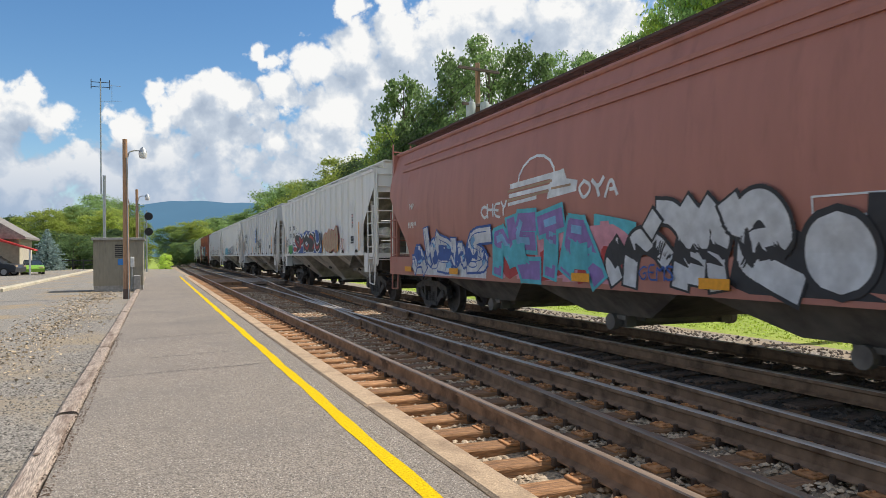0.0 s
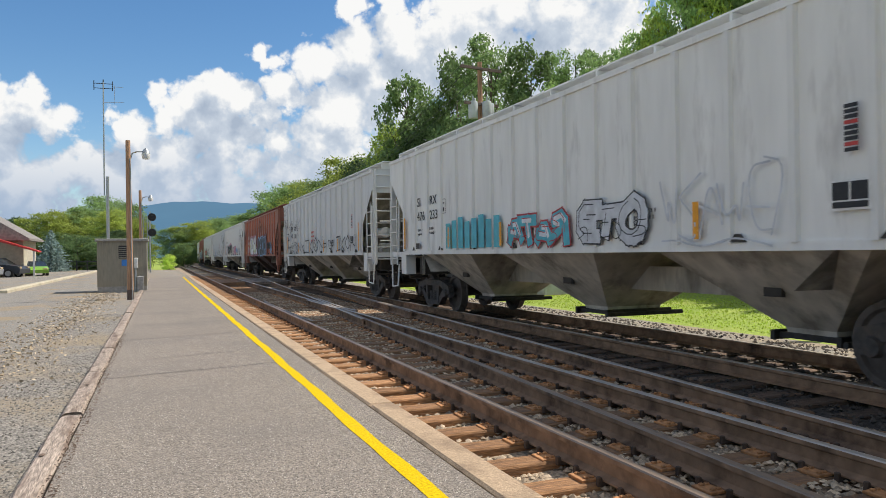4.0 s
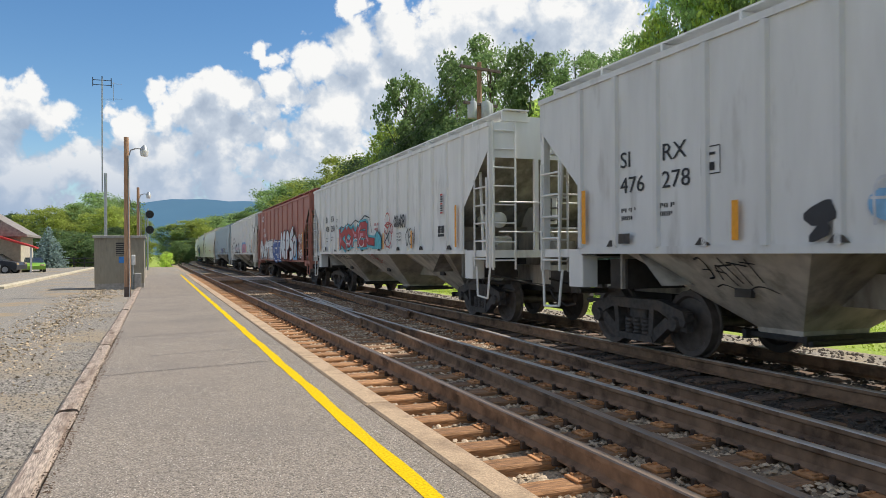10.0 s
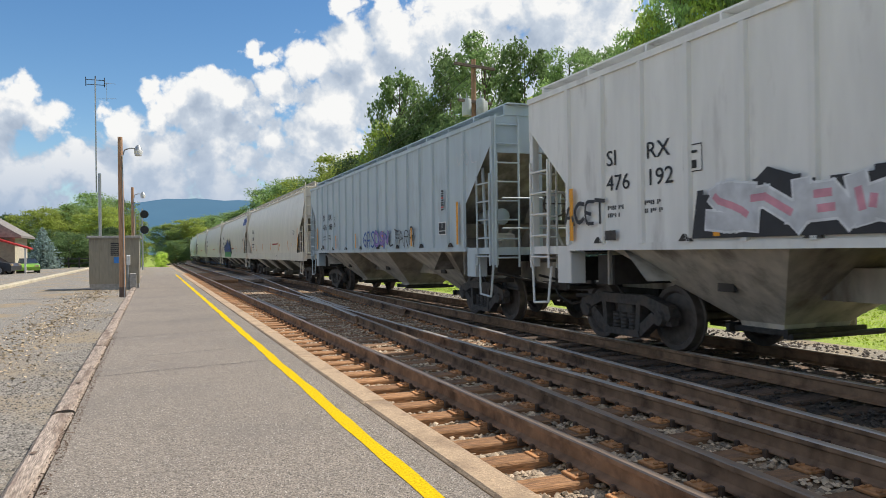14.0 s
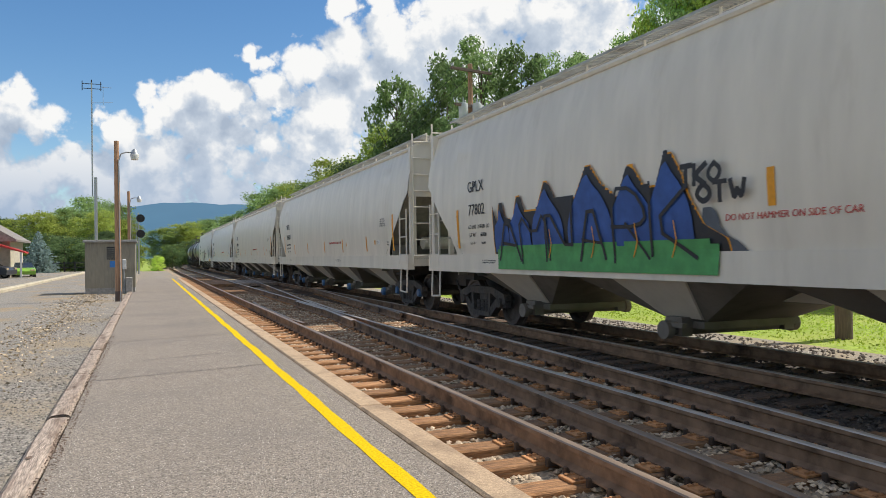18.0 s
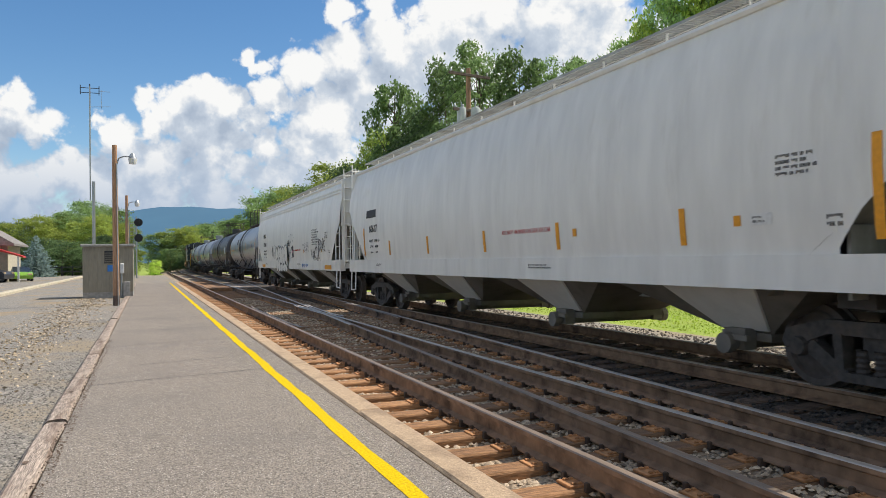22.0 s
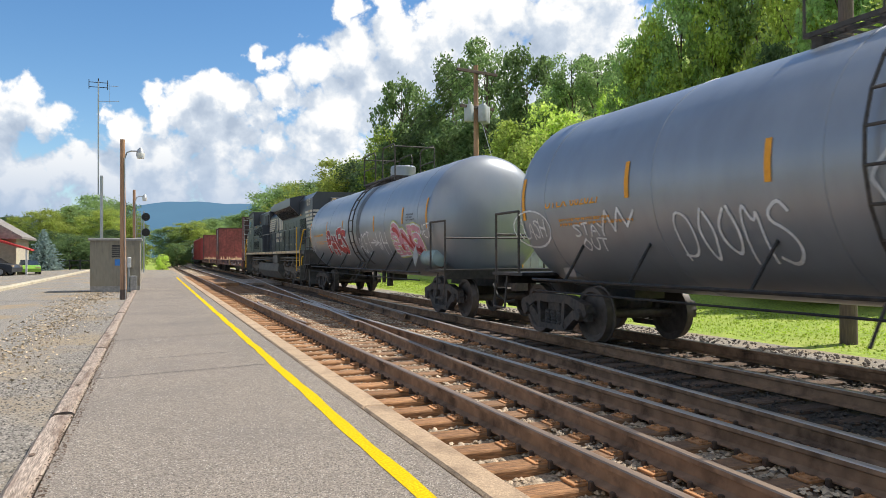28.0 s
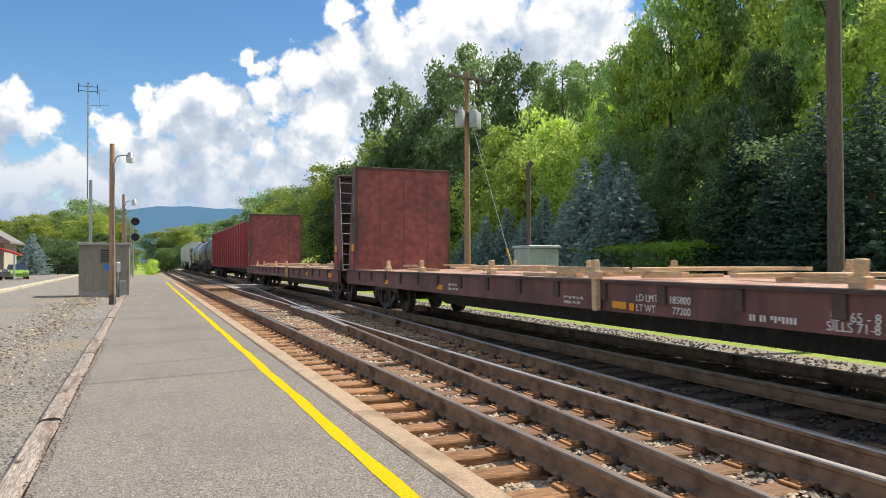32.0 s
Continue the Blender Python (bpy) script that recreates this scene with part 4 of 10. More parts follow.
def burner(parent, surf, y0, y1, z0, z1, n, fillm, edge, glow=None, spot=None, seed=1, wild=0.25, halo=0.14, line_=0.05, base=0.006):
    """A painted piece of n bold interlocked letter shapes from y0 (far) to y1 (near)."""
    rg = random.Random(seed)
    wy, h = abs(y1 - y0) / n, z1 - z0
    bold = min(0.36 * wy, 0.30 * h)
    d = bold / 2
    sh = scrawl(rg, y0, y1, z0 + d, z1 - d, n, 1 if wild < 0.4 else 2, 0.3 * wild)
    lay = []
    if glow:
        lay.append((glow, [("fill", [(y, max(z, z0 - 0.01)) for y, z in blob(rg, y0 + (y1 - y0) * (i + 0.5) / n, (z0 + z1) / 2, wy * 0.72, h / 2 + halo * 0.7, wild, 30)]) for i in range(n)]))
    lay.append((edge, [("line", p, bold + 2 * line_) for p in sh]))
    lay.append((fillm, [("line", p, bold) for p in sh]))
    if spot:
        lay.append((spot, [("line", p[len(p) // 4:3 * len(p) // 4], bold * 0.42) for p in sh]))
    fine = [("line", [(y + 0.2 * bold, z + 0.22 * bold) for y, z in p[1:-1]], max(0.014, line_ * 0.4)) for p in sh if len(p) > 3]
    fine += [("line", [(y, z) for y, z in q], max(0.014, line_ * 0.45)) for q in scrawl(rg, y0, y1, z0 + 0.1 * h, z0 + 0.5 * h, 2 * n)[::2]]
    lay.append((edge, fine))
    return art(parent, lay, surf, base)


def lettered(parent, surf, y0, z0, glyphs, size, bold, fillm, edge, line_, spot=None, glow=None, base=0.034, halo=0.1):
    """Fat hand-painted letter shapes; each glyph is a list of bent strokes, in units of the letter height."""
    sh = [rounded([(y0 - u * size, z0 + v * size) for u, v in g], 3) for g in glyphs]
    lay = [(glow, [("line", p, bold + 2 * line_ + 2 * halo) for p in sh])] if glow else []
    lay += [(edge, [("line", p, bold + 2 * line_) for p in sh]), (fillm, [("line", p, bold) for p in sh])]
    if spot:
        lay.append((spot, [("line", p[len(p) // 3:max(len(p) // 3 + 2, 2 * len(p) // 3)], bold * 0.4) for p in sh]))
    return art(parent, lay, surf, base)


def bubbles(parent, surf, y0, y1, z0, z1, n, fillm, edge, seed=1, line_=0.06, base=0.006, glow=None):
    """Swollen, overlapping letter shapes with bold outlines."""
    rg = random.Random(seed)
    wy, h = abs(y1 - y0) / n, z1 - z0
    lets = []
    for i in range(n):
        cy = y0 + (y1 - y0) * (i + 0.5) / n
        lets.append([(y, max(z, z0)) for y, z in blob(rg, cy, z0 + h * rg.uniform(0.42, 0.54), wy * rg.uniform(0.58, 0.7), h * rg.uniform(0.42, 0.52), 0.3, 36, rg.uniform(-0.2, 0.2), 0.85)])
    lay = [(glow, [("fill", grow(p, 0.16)) for p in lets])] if glow else []
    for k in (0, 1):
        lay += [(edge, [("fill", grow(p, line_)) for p in lets[k::2]]), (fillm, [("fill", p) for p in lets[k::2]])]
    fine = []
    for p in lets:
        cy, cz = sum(q[0] for q in p) / len(p), sum(q[1] for q in p) / len(p)
        fine.append(("line", rounded([(cy, cz + 0.18 * h), (cy + rg.uniform(-0.15, 0.15) * wy, cz), (cy + rg.uniform(-0.2, 0.2) * wy, cz - 0.2 * h)]), line_))
        fine.append(("fill", blob(rg, cy + rg.uniform(-0.1, 0.1) * wy, cz + 0.2 * h, 0.09 * wy, 0.07 * h, 0.3, 12)))
    lay.append((edge, fine))
    return art(parent, lay, surf, base)


GLYPHS = {"A": "00 26 40|12 32", "B": "00 06 35 33 03|33 41 30 00", "C": "45 26 04 02 20 41", "D": "00 06 35 42 20 00", "E": "46 06 00 40|03 33", "F": "46 06 00|03 33", "G": "45 26 04 02 20 41 43 23", "H": "00 06|40 46|03 43",
          "I": "06 46|26 20|00 40", "J": "46 41 20 01", "K": "00 06|46 03 40", "L": "06 00 40", "M": "00 06 23 46 40", "N": "00 06 40 46", "O": "26 04 02 20 42 44 26", "P": "00 06 36 44 33 03", "Q": "26 04 02 20 42 44 26|22 50",
          "R": "00 06 36 44 33 03|23 40", "S": "45 26 05 33 41 20 01", "T": "06 46|26 20", "U": "06 02 20 42 46", "V": "06 20 46", "W": "06 10 24 30 46", "X": "00 46|06 40", "Y": "06 23 46|23 20", "Z": "06 46 00 40", "=": "02 42|04 44", ">": "03 43|25 43 21", "9": "43 14 06 46 43 20", "1": "05 26 20", "&": "02 20 42 46 06 02|14 35|10 50"}


def word(parent, surf, text, y0, y1, z0, z1, mat, w, edge=None, line_=0.03, glow=None, halo=0.1, spot=None, seed=0, wild=0.45, soft=2, gap=0.22, lean=0.0, base=0.006, rise=0.0, label="spray-painted lettering"):
    """Hand-drawn letters from y0 (far) to y1 (near)."""
    rg = random.Random(seed + len(text))
    n = len(text)
    pitch = (y1 - y0) / (n - gap * 0.8)
    d = 0 if edge is None and w < 0.06 else w / 2
    lets = []
    for i, ch in enumerate(text):
        up = rg.uniform(-0.05, 0.05) * (z1 - z0) * (wild > 0.2) + rise * i
        for line in GLYPHS.get(ch, "").split("|"):
            pts = []
            for q in line.split():
                u, v = (int(q[0]) + rg.uniform(-wild, wild)) / 4, (int(q[1]) + rg.uniform(-wild, wild)) / 6
                pts.append((y0 + pitch * (i + (1 - gap) * u) + lean * (v - 0.5) * pitch, z0 + d + up + (z1 - z0 - 2 * d) * v))
            if len(pts) > 1:
                lets.append(rounded(pts, soft))
    lay = [(glow, [("line", p, w + 2 * line_ + 2 * halo) for p in lets])] if glow else []
    if edge:
        lay.append((edge, [("line", p, w + 2 * line_) for p in lets]))
    lay.append((mat, [("line", p, w * (1 if edge else rg.uniform(0.8, 1.15))) for p in lets]))
    if spot:
        lay.append((spot, [("line", p[len(p) // 3:max(len(p) // 3 + 2, 2 * len(p) // 3)], w * 0.4) for p in lets]))
    return art(parent, lay, surf, base, label=label)


def fingers(parent, surf, y0, y1, z0, z1, n, fillm, edge, line_=0.035, base=0.03, seed=1):
    """Tall rounded shapes side by side, each over the one before."""
    rg = random.Random(seed)
    w = abs(y1 - y0) / n
    lay = []
    for i in range(n):
        y = y0 + (y1 - y0) * (i + 0.5) / n
        p = rounded([(y + rg.uniform(-0.06, 0.06), z0 + w * 0.5), (y + rg.uniform(-0.15, 0.15) * w, (z0 + z1) / 2), (y + rg.uniform(-0.06, 0.06), z1 - w * 0.55 + rg.uniform(-0.08, 0.06))], 2)
        tip = [(p[0][0], p[0][1]), (p[-1][0], p[-1][1])]
        caps = [[(c[0] + w * 0.5 * math.cos(a), c[1] + w * 0.5 * math.sin(a)) for a in np.linspace(0, 6.283, 18)[:-1]] for c in tip]
        lay += [(edge, [("line", p, w * 1.0 + 2 * line_)] + [("fill", grow(c, line_)) for c in caps]), (fillm, [("line", p, w * 1.0)] + [("fill", c) for c in caps])]
        if i % 2:
            lay.append((edge, [("line", rounded([(y + 0.15 * w, z1 - 0.35 * (z1 - z0)), (y - 0.1 * w, (z0 + z1) / 2), (y + 0.2 * w, z0 + 0.35 * (z1 - z0))]), line_)]))
    return art(parent, lay, surf, base)


def tag(parent, surf, y0, y1, z0, z1, mat, seed=1, w=0.03, n=6, base=0.006, label="spray-painted scrawl"):
    """A scrawled line of looping strokes with a tail."""
    rg = random.Random(seed)
    sh = [("line", p, w * rg.uniform(0.7, 1.1)) for p in scrawl(rg, y0, y1, z0, z1, n, 3, 0.16)]
    tail = [(y0 + (y1 - y0) * k / 6, z0 - 0.06 + 0.05 * math.sin(k * 1.7 + seed)) for k in range(7)]
    if rg.random() < 0.6:
        sh.append(("line", rounded(tail), w * 0.7))
    if rg.random() < 0.5:
        sh.append(("line", rounded([(y1, z0), (y1 + (y1 - y0) * 0.12, z1), (y1 - (y1 - y0) * 0.05, z1 + 0.08)]), w * 0.7))
    return art(parent, [(mat, sh)], surf, base, label=label)


def lines_of_text(parent, surf, y0, y1, z_top, rows, h, mat, gap=1.7, base=0.006, seed=3, name="stencil_lines"):
    """Small stencilled lines too fine to read."""
    rg = random.Random(seed)
    m = Mesh()
    h = h * 0.8
    s = 1 if y1 > y0 else -1
    for i in range(rows):
        z = z_top - i * h * gap
        y = y0
        end = y0 + (y1 - y0) * rg.uniform(0.6, 1.0)
        left = rg.randint(2, 7)
        while (end - y) * s > 0.05:
            e = y + s * h * 0.45
            low = z - h * rg.choice((1.0, 1.0, 0.62))
            m.add([(-(surf(z) + base), y, z), (-(surf(z) + base), e, z), (-(surf(low) + base), e, low), (-(surf(low) + base), y, low)], [(0, 1, 2, 3)])
            left -= 1
            y = e + s * h * (0.28 if left else 0.95)
            left = left or rg.randint(2, 7)
    return part(name, m, mat, parent)


def patch(parent, surf, y0, y1, z0, z1, mat, name="stripe", label="", base=0.007):
    m = Mesh()
    fill(m, [(y0, z0), (y1, z0), (y1, z1), (y0, z1)], surf, base, 0.12)
    return part(name, m, mat, parent, label)


def letters(parent, surf, text, y_far, z, size, mat, stretch=1.0, base=0.008):
    """Lettering on the platform side; it reads from the far end towards the near one."""
    x = -(surf(z + size * 0.35) + base)
    lean = math.degrees(math.atan2(surf(z + size * 0.6) - surf(z), size * 0.6))
    m = Matrix.Translation((x, y_far, z)) @ Matrix(((0, 0, -1), (-1, 0, 0), (0, 1, 0))).to_4x4() @ pose(0, 0, 0, -lean)
    return writing(text, size, mat, parent, m, stretch=stretch)


# --- ribbed covered hopper ---


def ribbed_hopper(label, paint, frame_paint, under, ribs=17, half=8.1, width=1.58, eave=3.74, sill=1.39, wide_rib=False, rib_mat=None):
    car = thing("covered_hopper_car", label, "hopper car", group="cars of the train")
    flat = lambda z: width
    cut = half - 1.18
    for s in (-1, 1):
        st = [(-half, eave - 0.45), (-half + 0.06, eave - 0.5), (-cut - 0.002, 2.27), (-cut, sill), (cut, sill), (cut + 0.002, 2.27), (half - 0.06, eave - 0.5), (half, eave - 0.45)]
        part("side_sheet", skin(flat, st, eave, s, 1), paint, car)
        for i in range(ribs):
            y = -cut + 0.05 + (2 * cut - 0.1) * i / (ribs - 1)
            w = 0.05 if not wide_rib else 0.07
            part("rib", cached(("rib", s, eave, w, (rib_mat or paint).name), lambda: Mesh().prism([(-w, -0.0), (w, 0.0), (w * 0.75, 0.05), (-w * 0.75, 0.05)], "z", sill + 0.03, eave - 0.06).done("rib")), rib_mat or paint, car,
                 at=Matrix.Translation((s * width, y, 0)) @ Matrix.Rotation(radians(-90 if s > 0 else 90), 4, "Z"))
        part("side_sill", Mesh().box(min(s * (width - 0.06), s * (width + 0.025)), max(s * (width - 0.06), s * (width + 0.025)), -cut, cut, sill - 0.05, sill + 0.04), paint, car)
        part("eave_rail", Mesh().box(min(s * (width - 0.08), s * (width + 0.03)), max(s * (width - 0.08), s * (width + 0.03)), -half, half, eave - 0.05, eave + 0.03), paint, car)
    roof = Mesh().rings([[(-width, y, eave), (-0.75, y, eave + 0.17), (0.75, y, eave + 0.17), (width, y, eave), (0.7, y, eave - 0.05), (-0.7, y, eave - 0.05)] for y in (-half, half)])
    part("roof", roof, paint, car)
    part("hatch_trough", Mesh().slab(-0.34, 0.34, -half + 1.4, half - 1.4, eave + 0.17, eave + 0.30, 0.03), paint, car)
    for s in (-1, 1):
        m = Mesh()
        for y in np.arange(-half, half + 0.1, 1.35):
            m.box(min(s * 0.78, s * 1.32), max(s * 0.78, s * 1.32), y - 0.02, y + 0.02, eave + 0.06, eave + 0.24)
        m.box(min(s * 0.80, s * 1.30), max(s * 0.80, s * 1.30), -half - 0.1, half + 0.1, eave + 0.25, eave + 0.275)
        part("running_board", m, frame_paint, car)
    for e in (-1, 1):
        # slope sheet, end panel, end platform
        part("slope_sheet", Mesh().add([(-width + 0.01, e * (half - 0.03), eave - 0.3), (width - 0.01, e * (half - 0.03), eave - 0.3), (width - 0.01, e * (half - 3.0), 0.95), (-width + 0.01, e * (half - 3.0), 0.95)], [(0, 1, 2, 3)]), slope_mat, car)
        part("end_panel", Mesh().box(-width, width, min(e * half, e * (half - 0.03)), max(e * half, e * (half - 0.03)), eave - 0.62, eave), paint, car)
        y0, y1 = sorted((e * cut, e * half))
        for s in (-1, 1):
            part("sill_extension", Mesh().box(min(s * 1.47, s * 1.56), max(s * 1.47, s * 1.56), y0, y1, sill - 0.10, sill + 0.02), frame_paint, car)
        part("end_beam", Mesh().box(-1.47, 1.47, min(e * (half - 0.1), e * half), max(e * (half - 0.1), e * half), sill - 0.12, sill + 0.02), frame_paint, car)
        part("draft_sill", Mesh().box(-0.3, 0.3, y0 - 0.4, y1, 0.62, 1.02), grime, car)
        part("body_bolster", Mesh().box(-1.3, 1.3, e * (half - 1.72) - 0.2, e * (half - 1.72) + 0.2, 0.86, sill - 0.12), grime, car)
        part("platform_grating", Mesh().box(-1.4, 1.4, y0 + 0.1, y1 - 0.1, sill - 0.08, sill - 0.05), grime, car)
        part("shear_plate", Mesh().prism([(e * (half - 2.3), 0.95), (e * (half - 0.15), 0.95), (e * (half - 0.15), 1.35), (e * (half - 0.95), 2.3), (e * (half - 1.5), 2.3)], "x", -0.03, 0.03), under, car)
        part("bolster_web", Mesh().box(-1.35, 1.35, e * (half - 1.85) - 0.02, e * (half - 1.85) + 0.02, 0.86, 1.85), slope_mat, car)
        part("brake_rigging", Mesh().tube((-1.3, e * (half - 0.7), 0.78), (1.3, e * (half - 0.7), 0.78), 0.04, 8).tube((-0.9, e * (half - 0.3), 0.62), (-0.9, e * (half - 2.2), 0.7), 0.03, 6).box(-1.2, -0.7, e * (half - 0.75) - 0.16, e * (half - 0.75) + 0.16, 0.88, 1.24).tube((-1.48, e * (half - 0.1), 0.95), (-0.2, e * (half + 0.12), 0.66), 0.02, 6), grime, car)
        part("jacking_pad", Mesh().slab(-1.56, -1.3, min(e * (cut - 0.02), e * (cut + 0.36)), max(e * (cut - 0.02), e * (cut + 0.36)), 0.86, sill - 0.06, 0.02), frame_paint, car)
        for s in (-1, 1):
            part("corner_post", Mesh().box(min(s * 1.46, s * 1.57), max(s * 1.46, s * 1.57), min(e * half, e * (half - 0.1)), max(e * half, e * (half - 0.1)), sill - 0.3, eave - 0.02), frame_paint, car)
            part("end_post", Mesh().box(min(s * 0.55, s * 0.63), max(s * 0.55, s * 0.63), min(e * half, e * (half - 0.08)), max(e * half, e * (half - 0.08)), sill, eave - 0.4), frame_paint, car)
            part("brace_post", Mesh().tube((s * 1.5, e * (cut + 0.75), sill), (s * 1.5, e * (cut + 0.62), 2.9), 0.03, 6), frame_paint, car)
        ladder(car, frame_paint, (-1.60, e * (half - 0.62), 1.08), (-1.60, e * (half - 0.62), 2.75), (0, e * 0.55, 0), 5, label="steel side ladder")
        ladder(car, frame_paint, (-1.52, e * (half + 0.04), 1.05), (-1.52, e * (half + 0.04), eave + 0.05), (0.46, 0, 0), 8, label="steel end ladder")
        part("stirrup_step", Mesh().pipe([(-1.55, e * (half - 0.62), 1.1), (-1.57, e * (half - 0.55), 0.55), (-1.57, e * (half - 0.10), 0.52), (-1.55, e * (half - 0.03), 1.1)], 0.02), frame_paint, car)
        part("grab_rail", Mesh().pipe([(-1.4, e * (half + 0.05), 2.3), (1.4, e * (half + 0.05), 2.3)], 0.016).pipe([(-1.4, e * (half + 0.05), 1.75), (1.4, e * (half + 0.05), 1.75)], 0.016), frame_paint, car)
        part("air_reservoir", Mesh().lathe([(0.05, -0.45), (0.16, -0.38), (0.16, 0.38), (0.05, 0.45)], "y", 14, (-0.95, e * (half - 1.25), sill + 0.62)), frame_paint, car, smooth=True)
        part("control_valve", Mesh().slab(-1.1, -0.7, e * (half - 1.0) - 0.2, e * (half - 1.0) + 0.2, sill + 0.02, sill + 0.3, 0.04).tube((-1.2, e * (half - 0.5), sill + 0.1), (-0.5, e * (half - 1.4), sill + 0.35), 0.03, 6), under, car)
        if e < 0:
            ring = [(-0.35 + 0.24 * math.cos(a), e * (half + 0.12), 2.2 + 0.24 * math.sin(a)) for a in [math.pi * k / 9 for k in range(19)]]
            bw = part("brake_wheel", Mesh().pipe(ring, 0.016), truck_mat, car, "dark iron brake wheel", smooth=True)
            part("spokes", Mesh().tube((-0.59, e * (half + 0.12), 2.2), (-0.11, e * (half + 0.12), 2.2), 0.012, 6).tube((-0.35, e * (half + 0.12), 1.96), (-0.35, e * (half + 0.12), 2.44), 0.012, 6), truck_mat, bw)
            part("brake_housing", Mesh().slab(-0.5, -0.2, e * (half + 0.05) - 0.05, e * (half + 0.05) + 0.05, 1.9, 2.45, 0.04), frame_paint, car)
        coupler(car, e * half, e)
        truck(car, e * (half - 1.72))
    # bays: pyramids that narrow to the outlets, going on upwards inside the body
    for c in (-1, 0, 1):
        ya, yb, y = (-1.5, 1.5, 0.0) if c == 0 else sorted((c * 2.95, c * (half - 2.2))) + [c * 4.32]
        ring = lambda x, p, q, z: [(-x, p, z), (x, p, z), (x, q, z), (-x, q, z)]
        m = Mesh().rings([ring(width - 0.06, ya - 0.75, yb + 0.75, sill + 0.5), ring(width - 0.06, ya, yb, sill - 0.04), ring(0.52, y - 0.34, y + 0.34, 0.46), ring(0.50, y - 0.33, y + 0.33, 0.38)])
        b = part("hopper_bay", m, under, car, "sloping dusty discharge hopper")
        part("outlet_gate", Mesh().box(-0.56, 0.56, y - 0.40, y + 0.40, 0.34, 0.40).box(-0.62, 0.62, y - 0.48, y - 0.42, 0.31, 0.42).box(-0.62, 0.62, y + 0.42, y + 0.48, 0.31, 0.42).tube((-0.72, y - 0.62, 0.36), (0.72, y - 0.62, 0.36), 0.035, 8).tube((-0.4, y - 0.62, 0.36), (-0.4, y + 0.5, 0.36), 0.03, 6), black_steel, b)
        part("lining_hatch", Mesh().slab(-1.06, -1.0, y - 0.13, y + 0.13, 0.84, 0.98, 0.01), grime, b)
    part("centre_sill", Mesh().box(-0.34, 0.34, -half, half, 0.76, 1.12), under, car)
    for k in range(8):
        part("sill_bracket", cached(("sbr", sill), lambda: Mesh().prism([(-0.11, sill + 0.045), (0.11, sill + 0.045), (0.03, sill + 0.13), (-0.03, sill + 0.13)], "x", -0.03, 0.0).done("sill_bracket")), grime, car, at=(-width - 0.02, -cut + 0.75 + 1.75 * k, 0))
    return car, (lambda z: width + 0.05)


def hopper_marks(car, surf, seed, mark=None, number=None, ink=None, half=8.1, stripes=True, eave=3.74):
    ink = ink or ink_black
    for text, z in ((mark, 2.40), (number, 2.07)):
        bits = text.split() if text else []
        for k, bit in enumerate(bits):
            letters(car, surf, bit, half - (2.18 if len(bits) > 1 else 2.4) - 0.85 * k, z, 0.29, ink, 1.2, base=-0.04)
    lines_of_text(car, surf, half - 2.2, half - 2.7, 1.93, 2, 0.07, ink, 1.8, seed=seed, base=-0.045)
    lines_of_text(car, surf, half - 2.95, half - 3.45, 1.95, 2, 0.07, ink, 1.8, seed=seed + 1, base=-0.045)
    if ink is ink_black:
        lines_of_text(car, surf, half - 10.75, half - 11.3, 1.88, 3, 0.06, ink, 1.7, seed=seed + 2)
        patch(car, surf, half - 2.2, half - 2.45, 1.47, 1.6, truck_mat, "data_plate", "small grey data plate")
        art(car, [(ink_black, [("line", [(half - 3.72, 2.22), (half - 4.02, 2.22), (half - 4.02, 2.52), (half - 3.72, 2.52), (half - 3.72, 2.22)], 0.012), ("line", [(half - 3.80, 2.44), (half - 3.94, 2.44)], 0.03), ("line", [(half - 3.83, 2.3), (half - 3.91, 2.3)], 0.09)])], surf, -0.044, "plate_stencil", "small framed stencil")
    if stripes:
        for y, h in ((half - 1.36, 0.75), (half - 4.29, 0.42), (half - 6.8, 0.42), (half - 9.56, 0.42), (-half + 4.3, 0.42), (-half + 1.5, 0.85)):
            patch(car, surf, y - 0.05, y + 0.05, 1.48, 1.48 + h, orange, "reflector_stripe", "orange reflective stripe")
    if not stripes:
        return
    near = -half + 2.1
    patch(car, surf, near + 0.42, near, 1.69, 1.96, ink_white, "data_border", "white border of the data stencil")
    for k, (a, b, p, q) in enumerate(((0.03, 0.2, 1.78, 1.94), (0.22, 0.39, 1.78, 1.94), (0.03, 0.39, 1.71, 1.765))):
        patch(car, surf, near + b, near + a, p, q, ink_black, "data_panel", "black consolidated data stencil", base=0.011)
    for k in range(9):
        patch(car, surf, near + 0.26, near + 0.12, 2.2 + 0.048 * k, 2.235 + 0.048 * k, ink_black if (k * 5 + seed) % 4 else ink_red, "code_bar", base=0.007)


# --- smooth-sided hopper ---


def bulge(pts):
    zs, xs = [p[0] for p in pts], [p[1] for p in pts]
    return lambda z: float(np.interp(z, zs, xs))


